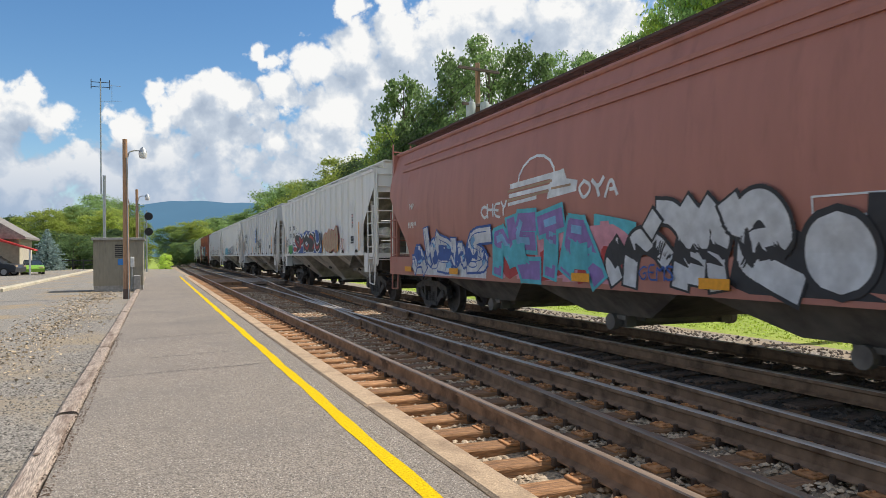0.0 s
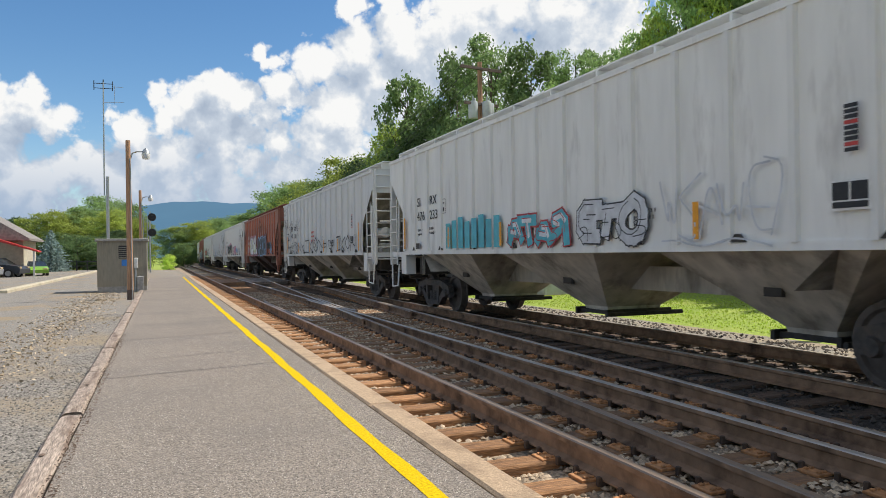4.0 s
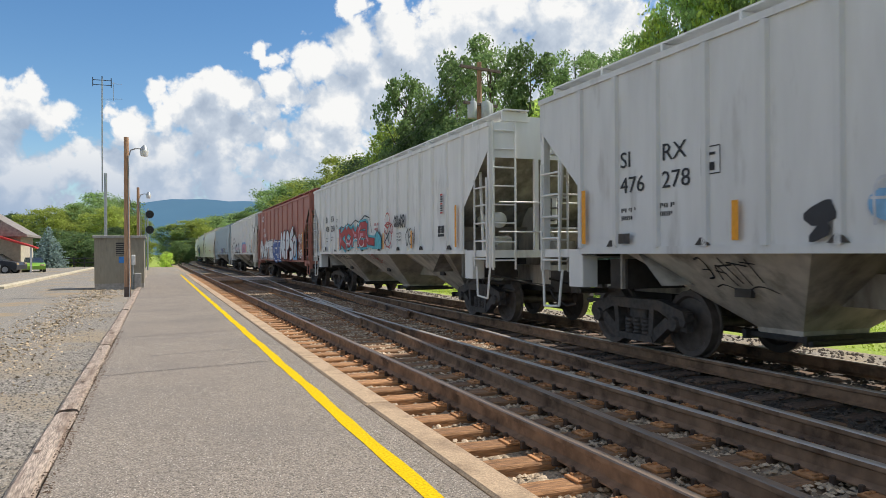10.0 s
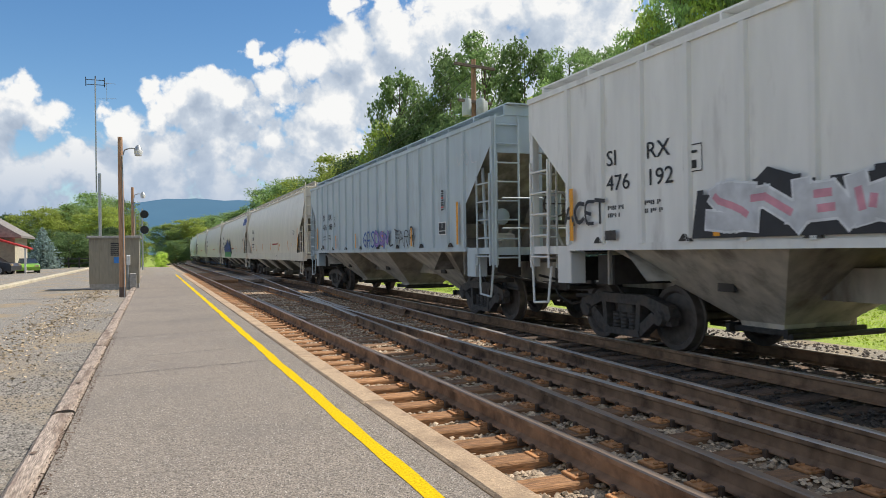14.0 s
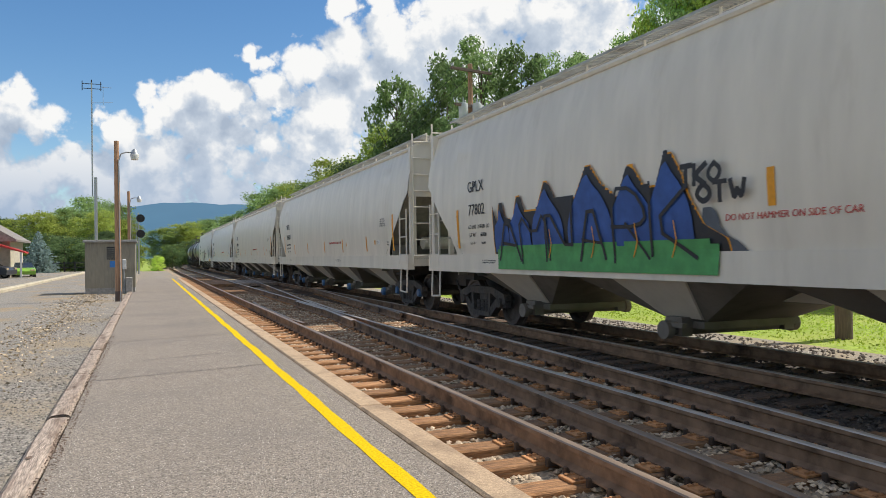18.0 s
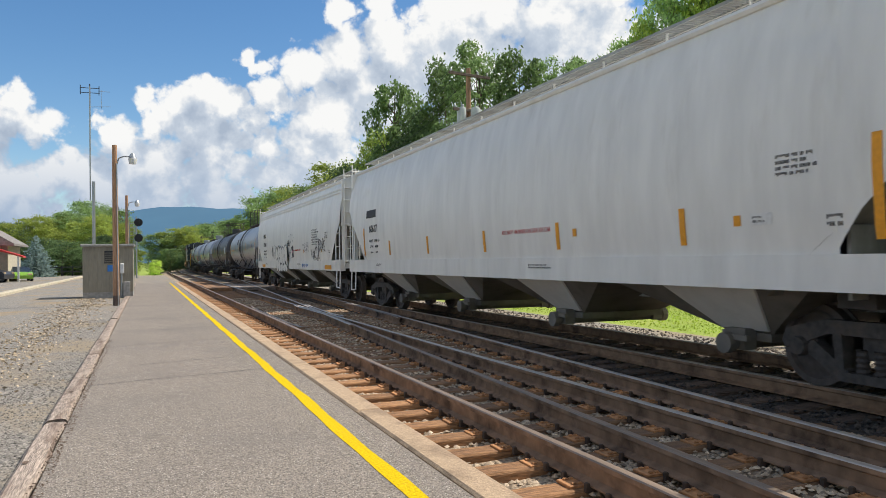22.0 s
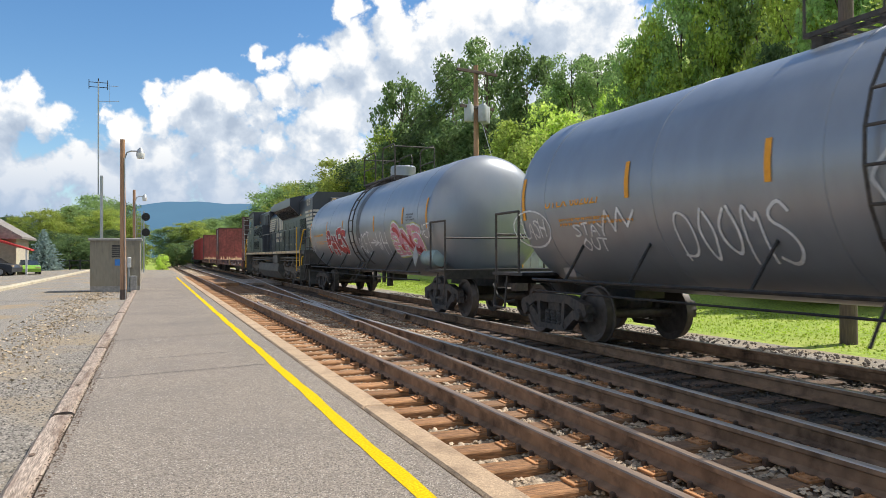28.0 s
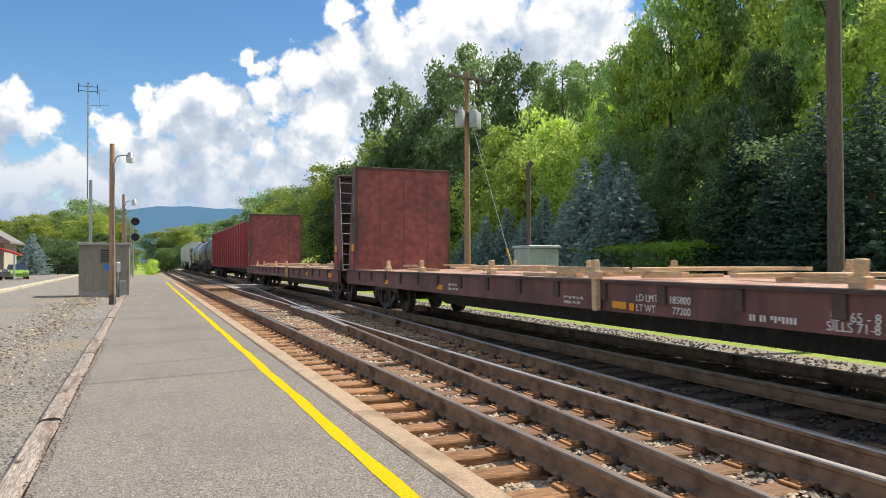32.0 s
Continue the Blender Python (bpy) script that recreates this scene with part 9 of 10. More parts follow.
# ---- greenery ----
bark = material("bark", (0.13, 0.10, 0.075), 0.95, scale=14, vary=0.4, stretch=(3, 3, 0.4), bump=0.8)
leaf_mid = leaf_material("leaves_mid_green", (0.37, 0.52, 0.19))
leaf_light = leaf_material("leaves_yellow_green", (0.54, 0.67, 0.15))
leaf_dark = leaf_material("leaves_dark_green", (0.15, 0.225, 0.09))
leaf_dark2 = leaf_material("leaves_deep_green", (0.22, 0.32, 0.12))
leaf_far = leaf_material("leaves_far_green", (0.26, 0.37, 0.14))
leaf_far_light = leaf_material("leaves_far_yellow_green", (0.34, 0.40, 0.09))
leaf_far_dark = leaf_material("leaves_far_dark_green", (0.09, 0.14, 0.06))
needle_blue = leaf_material("needles_blue_green", (0.32, 0.42, 0.39))
needle_dark = leaf_material("needles_dark_green", (0.075, 0.125, 0.095))
hedge_leaf = leaf_material("hedge_leaves", (0.22, 0.36, 0.05))


def leaves(pts, size, rg, up=0.35):
    """Small bent leaves about the points given."""
    n = len(pts)
    a = np.array(pts)
    v1 = rg.normal(size=(n, 3))
    v1[:, 2] *= up
    v1 /= np.linalg.norm(v1, axis=1)[:, None]
    v2 = rg.normal(size=(n, 3))
    v2 = np.cross(v1, v2)
    v2 /= np.linalg.norm(v2, axis=1)[:, None]
    s = size * rg.uniform(0.6, 1.35, n)[:, None]
    p = np.stack([a - v1 * s, a - v2 * s * 0.55, a + v1 * s, a + v2 * s * 0.55], 1).reshape(-1, 3)
    return p, np.arange(4 * n).reshape(n, 4)


def mesh_from(name, v, f, mat):
    me = bpy.data.meshes.new(name)
    me.vertices.add(len(v))
    me.vertices.foreach_set("co", np.asarray(v, dtype=np.float32).ravel())
    f = np.asarray(f)
    k = f.shape[1]
    me.loops.add(f.size)
    me.loops.foreach_set("vertex_index", f.ravel().astype(np.int32))
    me.polygons.add(len(f))
    me.polygons.foreach_set("loop_start", np.arange(0, f.size, k, dtype=np.int32))
    me.update(calc_edges=True)
    me.materials.append(mat)
    return me


def broadleaf(seed, lobes, per, spread, leaf, foot=0.3, size=0.012, twigs=22, lobe=(0.085, 0.15)):
    """Trunk and crown meshes of a tree one unit high: limbs that end in rounded clumps, leafy on their outside."""
    rg = np.random.default_rng(seed)
    tr = Mesh()
    tr.tube((0, 0, -0.05), (0.01, 0, 0.30), 0.017, 8, 0.013)
    tr.tube((0.01, 0, 0.30), (-0.01, 0.01, 0.88), 0.013, 7, 0.003)
    pts = []
    mid = (foot + 0.93) / 2
    for i in range(lobes):
        u = (i + rg.uniform(0.1, 0.9)) / lobes
        h = foot + (0.93 - foot) * (1 - u)
        k = (h - mid) / (0.98 - mid) if h > mid else (mid - h) / (mid - foot + 0.12)
        w = spread * math.sqrt(max(0.02, 1 - k * k)) * rg.uniform(0.45, 1.0)
        a = 2.4 * i + rg.uniform(-0.6, 0.6)
        c = np.array([w * math.cos(a), w * math.sin(a), h - 0.04])
        tr.tube((0, 0, max(0.12, h - rg.uniform(0.10, 0.28))), tuple(c), 0.0055, 5, 0.0012)
        big = rg.uniform(*lobe)
        for _ in range(twigs):
            d = rg.normal(size=3)
            d[2] += 0.35
            d *= rg.uniform(0.72, 1.0) / np.linalg.norm(d)
            e = c + d * np.array([big, big, big * 0.72])
            r = big * rg.uniform(0.16, 0.30)
            pts.append(e + rg.normal(size=(per, 3)) * np.array([r, r, r * 0.6]))
    v, f = leaves(np.concatenate(pts), size, rg, 0.5)
    return tr.done("trunk", True), mesh_from("crown", v, f, leaf)


def conifer(seed, leaf, width=0.24, size=0.02):
    rg = np.random.default_rng(seed)
    tr = Mesh().tube((0, 0, -0.05), (0, 0, 0.97), 0.018, 7, 0.002)
    pts = []
    z = 0.04
    while z < 0.985:
        r = width * (1 - z) ** 0.85 * rg.uniform(0.85, 1.1) + 0.006
        n = max(4, int(15 * (1 - z) + 4))
        for k in range(n):
            a = 2 * math.pi * (k + rg.uniform(-0.3, 0.3)) / n
            l = r * rg.uniform(0.75, 1.15)
            m = max(4, int((26 if size > 0.015 else 44) * l / width))
            t = rg.uniform(0.12, 1.0, m)
            side = rg.normal(size=m) * 0.12 * l * (1.1 - t)
            x = np.cos(a) * l * t - np.sin(a) * side
            y = np.sin(a) * l * t + np.cos(a) * side
            zz = z - 0.22 * l * t + 0.10 * l * t ** 3 + rg.normal(size=m) * 0.004
            pts.append(np.stack([x, y, zz], 1))
        z += 0.019 + 0.008 * rg.random()
    v, f = leaves(np.concatenate(pts), size, rg, 0.25)
    return tr.done("trunk", True), mesh_from("crown", v, f, leaf)


TREES = {
    "mid": broadleaf(1, 26, 22, 0.30, leaf_mid, 0.3, 0.0145), "mid2": broadleaf(2, 20, 20, 0.27, leaf_mid, 0.36, 0.0135, 22, (0.07, 0.13)), "light": broadleaf(3, 24, 22, 0.30, leaf_light, 0.2, 0.0145),
    "dark2": broadleaf(22, 20, 22, 0.27, leaf_dark2, 0.34, 0.0135, 22, (0.07, 0.14)), "dark": broadleaf(4, 28, 22, 0.30, leaf_dark, 0.12, 0.0145), "tall": broadleaf(5, 9, 28, 0.17, leaf_dark2, 0.66, 0.009, 20, (0.06, 0.095)),
    "shrub": broadleaf(6, 20, 20, 0.36, leaf_light, 0.1, 0.018, 20, (0.12, 0.2)), "shrubd": broadleaf(9, 20, 20, 0.36, leaf_dark, 0.1, 0.018, 20, (0.12, 0.2)), "blue": conifer(7, needle_blue, 0.46, 0.022), "green": conifer(8, needle_dark, 0.38, 0.0125),
    "far_mid": broadleaf(11, 26, 44, 0.30, leaf_far, 0.08, 0.0105, 20, (0.10, 0.17)), "far_light": broadleaf(12, 26, 44, 0.30, leaf_far_light, 0.08, 0.0105, 20, (0.10, 0.17)), "far_dark": broadleaf(13, 26, 44, 0.30, leaf_far_dark, 0.05, 0.0105, 20, (0.10, 0.17)),
}
ABOUT = {"dark2": "open-crowned dark green deciduous tree on the wooded bank", "mid": "leafy green deciduous tree on the wooded bank", "mid2": "open-crowned green deciduous tree on the wooded bank", "light": "sunlit yellow-green deciduous tree with dense leaves",
         "dark": "shaded dark green deciduous tree", "tall": "tall thin deciduous tree with a high crown", "shrub": "sunlit yellow-green shrub below the trees", "shrubd": "shaded dark green shrub below the trees",
         "blue": "blue-green spruce with drooping branches", "green": "dark green spruce with drooping branches"}
for k in ("mid", "light", "dark"):
    ABOUT["far_" + k] = ABOUT[k].replace(" on the wooded bank", " seen far off")
tree_rng = random.Random(77)


def tree(kind, x, y, z, h, wide=1.0, group="trees of the wooded bank"):
    t = thing("spruce_tree" if kind in ("blue", "green") else "shrub" if kind.startswith("shrub") else "tree", ABOUT[kind], "tree" if not kind.startswith("shrub") else "shrub", group, at=None)
    t.matrix_basis = Matrix.LocRotScale((x, y, z), Euler((0, 0, tree_rng.uniform(0, 6.28))), (h * wide, h * wide, h))
    part("trunk", TREES[kind][0], bark, t)
    part("crown", TREES[kind][1], None, t)
    return t


def tree_at(kind, az, far, el, wide=1.0, base=None, group="trees of the wooded bank"):
    """A tree at an azimuth and distance whose top stands at an elevation (degrees)."""
    if far > 95 and kind in ("mid", "light", "dark"):
        kind = "far_" + kind
    x, y = far * math.sin(radians(az)), far * math.cos(radians(az))
    z = hill(x, y) if base is None else base
    h = 1.36 + far * math.tan(radians(el)) - z
    return tree(kind, x, y, z - 0.1, max(h, 1.0), wide, group)


# the bank behind the train
for kind, az, far, el, wide in (
        ("dark", 16.2, 88, 8.4, 0.8), ("light", 17.4, 84, 10.6, 0.7), ("dark2", 18.3, 80, 14.4, 0.5), ("dark", 19.3, 78, 10.6, 0.8), ("dark", 20.6, 76, 12.0, 0.65), ("dark2", 22.2, 74, 16.0, 0.5),
        ("dark", 23.2, 70, 11.2, 0.9), ("tall", 24.8, 66, 17.5, 0.75), ("dark", 26.0, 66, 11.0, 0.9), ("dark2", 27.9, 60, 16.4, 0.55), ("light", 27.0, 56, 10.8, 0.8), ("mid", 30.0, 58, 13.6, 0.6),
        ("tall", 31.5, 56, 16.4, 0.7), ("tall", 33.4, 54, 16.2, 0.6), ("light", 31.8, 50, 10.6, 0.8), ("light", 34.6, 52, 13.4, 0.6), ("mid2", 36.0, 48, 16.6, 0.5), ("mid", 35.6, 46, 10.4, 0.8),
        ("light", 37.6, 47, 18.0, 0.5), ("mid2", 39.4, 46, 21.0, 0.45), ("light", 41.8, 46, 22.0, 0.42), ("dark", 40.2, 37, 11.0, 0.7), ("dark2", 43.2, 35, 12.5, 0.6), ("dark", 46.2, 34, 15.5, 0.5), ("mid", 44.6, 46, 24.0, 0.45), ("light", 47.4, 42, 24.0, 0.45),
        ("mid2", 50.2, 38, 24.0, 0.5), ("light", 51.6, 34, 16.0, 0.7), ("mid", 53.0, 40, 26.0, 0.7), ("light", 54.0, 33, 19.0, 0.7),
        ("dark2", 24.2, 84, 12.5, 0.8), ("dark", 29.0, 78, 11.0, 1.0), ("dark", 34.0, 70, 11.5, 1.1), ("dark", 38.0, 64, 13.5, 1.0), ("mid", 43.0, 58, 17.0, 0.9), ("dark", 50.0, 54, 19.0, 1.0)):
    tree_at(kind, az, far, el, wide)
for kind, az, far, el, wide in (
        ("shrub", 18.0, 74, 5.2, 0.8), ("shrub", 20.4, 70, 6.4, 0.9), ("shrub", 25.6, 56, 7.2, 0.9), ("shrub", 27.6, 50, 8.6, 0.8), ("shrub", 29.4, 48, 9.2, 0.8), ("shrub", 31.4, 46, 8.6, 0.8), ("shrub", 30.2, 52, 11.5, 0.7),
        ("shrub", 33.4, 44, 8.6, 0.8), ("shrubd", 36.2, 42, 9.0, 0.8), ("shrubd", 38.8, 36, 5.0, 1.0), ("shrubd", 38.4, 40, 8.0, 0.9), ("shrubd", 43.6, 31, 7.0, 1.0),
        ("shrubd", 24.0, 62, 7.0, 1.0), ("shrub", 22.2, 62, 6.0, 1.0), ("shrubd", 47.0, 30, 9.0, 1.0), ("shrubd", 51.0, 28, 9.0, 1.0)):
    tree_at(kind, az, far, el, wide)
for az, far, el, wide in ((24.0, 48, 3.0, 1.0), (25.4, 46, 3.8, 1.0), (27.1, 45, 4.4, 1.0), (28.4, 42, 3.6, 1.1), (30.0, 42, 5.4, 1.0), (31.6, 39, 4.8, 1.1), (33.0, 38, 8.2, 0.85), (34.7, 39, 8.6, 0.75), (36.0, 35, 7.9, 1.0), (34.2, 34.5, 4.6, 1.1)):
    tree_at("blue", az, far, el, wide, group="spruces along the lawn")
for az, far, el, wide in ((44.4, 30, 11.4, 1.05), (43.0, 30.5, 6.2, 1.1), (46.6, 27, 8.4, 1.1), (49.4, 26, 12.0, 1.1), (52.4, 25, 13.0, 1.1)):
    tree_at("green", az, far, el, wide, group="spruces along the lawn")
# far trees along the line
for kind, az, far, el, wide in (("mid", 8.6, 150, 5.4, 1.2), ("mid", 9.6, 150, 5.9, 1.0), ("light", 11.3, 140, 5.9, 1.2), ("mid", 12.6, 130, 6.4, 1.1), ("light", 13.6, 110, 7.8, 1.0), ("light", 14.8, 104, 7.6, 1.1), ("dark", 15.6, 100, 7.8, 1.1),
                                ("mid", 1.0, 190, 2.3, 1.6), ("light", 2.4, 190, 2.7, 1.6), ("mid", 3.6, 200, 2.9, 1.6), ("mid", 5.0, 220, 3.2, 1.6), ("mid", 6.4, 220, 3.4, 1.6), ("light", 7.4, 220, 3.3, 1.6),
                                ("shrubd", 1.6, 118, 1.1, 1.2), ("shrubd", 3.2, 150, 1.4, 1.3), ("shrub", 0.6, 96, 0.25, 1.1)):
    tree_at(kind, az, far, el, wide, -0.3, "far trees along the line")
for kind, az, far, el, wide in (("dark", -11.5, 120, 3.3, 1.3), ("dark", -9.8, 120, 3.0, 1.3), ("dark", -8.4, 116, 3.1, 1.2), ("light", -7.2, 108, 3.4, 1.3), ("light", -6.0, 112, 3.5, 1.3), ("mid", -4.9, 112, 3.8, 1.2), ("mid", -3.7, 120, 4.6, 1.1),
                                ("light", -3.2, 104, 3.6, 1.2), ("mid", -2.3, 112, 4.2, 1.1), ("light", -1.5, 104, 3.0, 1.0), ("dark", -3.0, 96, 2.2, 1.3), ("shrubd", -5.4, 92, 1.7, 1.4), ("shrubd", -6.8, 96, 1.9, 1.4), ("shrubd", -10.0, 98, 2.2, 1.4), ("shrubd", -3.2, 94, 1.6, 1.4), ("shrubd", -11.6, 98, 2.2, 1.4), ("shrubd", -2.0, 96, 1.4, 1.4), ("shrubd", -4.2, 90, 1.2, 1.2), ("shrubd", -8.5, 96, 1.6, 1.2)):
    tree_at(kind, az, far, el, wide, -0.1, "trees beyond the lot")
tree_at("blue", -7.0, 84, 2.1, 1.1, -0.1, "trees beyond the lot")
tree_at("blue", -8.3, 88, 1.0, 1.3, -0.1, "trees beyond the lot")

# wooded ridge in the distance; its haze is put in as a blue glow
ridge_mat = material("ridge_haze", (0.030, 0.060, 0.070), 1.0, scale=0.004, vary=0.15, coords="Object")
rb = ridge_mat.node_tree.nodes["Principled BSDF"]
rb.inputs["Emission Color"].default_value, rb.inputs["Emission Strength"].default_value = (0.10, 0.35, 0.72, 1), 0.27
m = Mesh()
az = [-25 + i for i in range(76)]
crest = [2600 * math.tan(radians(0.9 + 3.15 * math.exp(-(abs((a - 4.5) / 13.0)) ** 3) + 0.07 * math.sin(a * 0.8) + 0.04 * math.sin(a * 2.3) + (1.5 if a > 18 else 0) * min(1, (a - 18) / 10))) for a in az]
for k, (d, q) in enumerate(((2150, -5), (2350, 0.55), (2600, 1.0))):
    m.v += [(d * math.sin(radians(a)), d * math.cos(radians(a)), (c * q if q > 0 else q)) for a, c in zip(az, crest)]
n = len(az)
m.f += [(k * n + i, k * n + i + 1, (k + 1) * n + i + 1, (k + 1) * n + i) for k in range(2) for i in range(n - 1)]
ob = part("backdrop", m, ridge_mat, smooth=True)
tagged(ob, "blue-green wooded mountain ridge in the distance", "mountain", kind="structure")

# hedge on the lawn
rg = np.random.default_rng(5)
n = 9000
hx, hy = rg.uniform(-0.9, 0.9, n), rg.uniform(-4.4, 4.4, n)
hz = np.where(rg.random(n) < 0.5, 2.15 - 0.25 * np.abs(hx) + 0.07 * rg.normal(size=n), rg.uniform(0, 2.1, n))
v, f = leaves(np.stack([hx, hy, hz], 1), 0.05, rg, 0.6)
hedge = tagged(new("hedge", mesh_from("hedge", v, f, hedge_leaf)), "clipped green hedge at the foot of the trees", "hedge")
hedge.matrix_basis = pose(19.4, 25.8, -0.1, 0, 0, -4)

# ---- poles, cabinets and the shed ----
pole_wood = material("pole_wood", (0.40, 0.235, 0.14), 0.9, scale=10, vary=0.3, stain=(0.11, 0.07, 0.05), stain_scale=0.6, stretch=(5, 5, 0.4), bump=0.5)
pole_grey = material("pole_weathered", (0.125, 0.093, 0.076), 0.9, scale=10, vary=0.3, stain=(0.09, 0.06, 0.05), stain_scale=0.7, stretch=(5, 5, 0.4), bump=0.5)
galv = material("galvanised_steel", (0.38, 0.40, 0.41), 0.45, 0.7, scale=14, vary=0.2)
cabinet_paint = material("cabinet_grey", (0.42, 0.45, 0.45), 0.55, scale=4, vary=0.08, stain=(0.33, 0.33, 0.31), stain_scale=1.5)
shed_paint = material("shed_paint", (0.27, 0.245, 0.19), 0.8, scale=6, vary=0.1, stain=(0.15, 0.135, 0.11), stain_scale=1.2, stretch=(2, 2, 0.5))
shed_base = material("shed_block", (0.30, 0.29, 0.27), 0.9, scale=12, vary=0.2)
white_trim = material("white_trim", (0.62, 0.62, 0.60), 0.6, scale=10, vary=0.1)
black_paint = material("black_paint", (0.015, 0.015, 0.016), 0.5, scale=10, vary=0.2)
sign_blue = material("sign_blue", (0.04, 0.20, 0.55), 0.5, scale=10, vary=0.1)


def utility_pole(x, y, h, r, mat, label, arms=(), cans=False):
    p = thing("utility_pole", label, "utility pole", "poles along the lawn", at=(x, y, -0.45))
    part("pole", Mesh().tube((0, 0, 0), (0, 0, h), r, 16, r * 0.72), mat, p, smooth=True)
    for z, l, turn in arms:
        a = part("crossarm", Mesh().slab(-l / 2, l / 2, -0.06, 0.06, -0.06, 0.06, 0.01), pole_grey, p, at=pose(0, -0.16, z, 0, 0, turn))
        for k in (-0.45, -0.2, 0.2, 0.45):
            part("insulator", Mesh().lathe([(0.02, 0), (0.05, 0.05), (0.035, 0.1), (0.05, 0.13), (0.02, 0.18)], "z", 10, (k * l, 0, 0.06)), galv, a, smooth=True)
    if cans:
        for k, (cx, cy) in enumerate(((-0.45, -0.2), (0.18, -0.36), (0.5, 0.05))):
            t = part("transformer", Mesh().lathe([(0.02, 0.0), (0.21, 0.02), (0.22, 0.06), (0.22, 0.72), (0.19, 0.80), (0.02, 0.84)], "z", 20, (cx, cy, cans)), cabinet_paint, p, "grey pole transformer", smooth=True)
            part("bushing", Mesh().tube((cx, cy, cans + 0.82), (cx, cy, cans + 1.05), 0.035, 8), galv, t)
    return p


utility_pole(14.0, 31.4, 10.7, 0.15, pole_wood, "brown wooden utility pole with three grey transformers", ((10.35, 2.3, 12), (8.7, 1.9, 12)), 8.0)
utility_pole(12.6, 10.5, 12.5, 0.16, pole_grey, "dark weathered wooden utility pole beside the lawn")
# wires
wire = thing("overhead_wires", "thin dark overhead wires and a guy wire with a yellow guard", "wire")
def cable(pts, r):
    """One square-sided wire along the points."""
    return Mesh().rings([[(p.x - r, p.y, p.z), (p.x, p.y, p.z - r), (p.x + r, p.y, p.z), (p.x, p.y, p.z + r)] for p in pts])


def sag(a, b, d, n=14):
    a, b = Vector(a), Vector(b)
    return [a.lerp(b, i / n) - Vector((0, 0, d * 4 * (i / n) * (1 - i / n))) for i in range(n + 1)]
for k in (-0.9, -0.4, 0.4, 0.9):
    part("wire", cable(sag((14 + k, 31.3, 10.1), (24 + k, 110, 12.5), 1.2), 0.014), black_paint, wire)
part("wire", cable(sag((14.0, 31.3, 7.2), (27, 60, 9.0), 1.0), 0.012), black_paint, wire)
part("wire", cable(sag((-0.97, 26.4, 3.9), (-1.0, 45, 4.4), 0.9), 0.012), black_paint, wire)
part("guy_wire", Mesh().tube((14.0, 31.3, 8.4), (14.6, 27.2, -0.3), 0.012, 5), galv, wire)
part("guy_guard", Mesh().tube((14.45, 28.25, 1.9), (14.61, 27.15, -0.35), 0.035, 8), rail_yellow, wire, "yellow plastic guy guard")

cab = thing("signal_cabinet", "pale grey steel equipment cabinet on the lawn", "cabinet", at=(14.6, 26.0, -0.42))
part("body", Mesh().slab(-0.65, 0.65, -0.65, 0.65, 0.1, 2.3, 0.03), cabinet_paint, cab)
part("roof", Mesh().slab(-0.72, 0.72, -0.72, 0.72, 2.3, 2.4, 0.03), cabinet_paint, cab)
part("plinth", Mesh().box(-0.7, 0.7, -0.7, 0.7, -0.1, 0.1), concrete, cab)
for s in (-1, 1):
    part("door", Mesh().slab(min(s * 0.02, s * 0.6), max(s * 0.02, s * 0.6), -0.67, -0.65, 0.2, 2.2, 0.006), cabinet_paint, cab)
    part("door", Mesh().slab(-0.67, -0.65, min(s * 0.02, s * 0.6), max(s * 0.02, s * 0.6), 0.2, 2.2, 0.006), cabinet_paint, cab)
post = thing("vent_post", "weathered grey steel post with a bent cap", "post", at=(14.6, 26.6, -0.42))
part("post", Mesh().tube((0, 0, 0), (0, 0, 5.7), 0.09, 12), pole_grey, post, smooth=True)
part("cap", Mesh().tube((0, 0, 5.65), (0.14, -0.05, 5.85), 0.1, 12), pole_grey, post, smooth=True)


def lamp_pole(x, y, h, arm=0.45):
    p = thing("platform_lamp_pole", "brown wooden lamp pole with a white bracket lantern", "lamp pole", "lamp poles of the platform", at=(x, y, -0.05))
    part("pole", Mesh().tube((0, 0, 0), (-0.03, 0, h), 0.105, 14, 0.075), pole_wood, p, smooth=True)
    part("butt", Mesh().tube((0, 0, 0), (0, 0, 0.35), 0.11, 14, 0.107), pole_grey, p, "tarred pole foot", smooth=True)
    part("bracket", Mesh().pipe([(0.04, 0, h - 0.62), (0.1, 0, h - 0.42), (0.25, 0, h - 0.36), (arm, 0, h - 0.36)], 0.022), galv, p, smooth=True)
    l = part("lantern", Mesh().lathe([(0.03, h - 0.24), (0.09, h - 0.30), (0.13, h - 0.42)], "z", 16, (arm, 0, 0)), galv, p, smooth=True)
    part("shade", Mesh().lathe([(0.13, h - 0.42), (0.14, h - 0.46), (0.11, h - 0.60), (0.05, h - 0.61)], "z", 16, (arm, 0, 0)), white_trim, l, "white ribbed lantern shade", smooth=True)
    part("conduit", Mesh().tube((0.06, -0.09, 0), (0.03, -0.08, h - 0.6), 0.015, 6), galv, p)
    return p


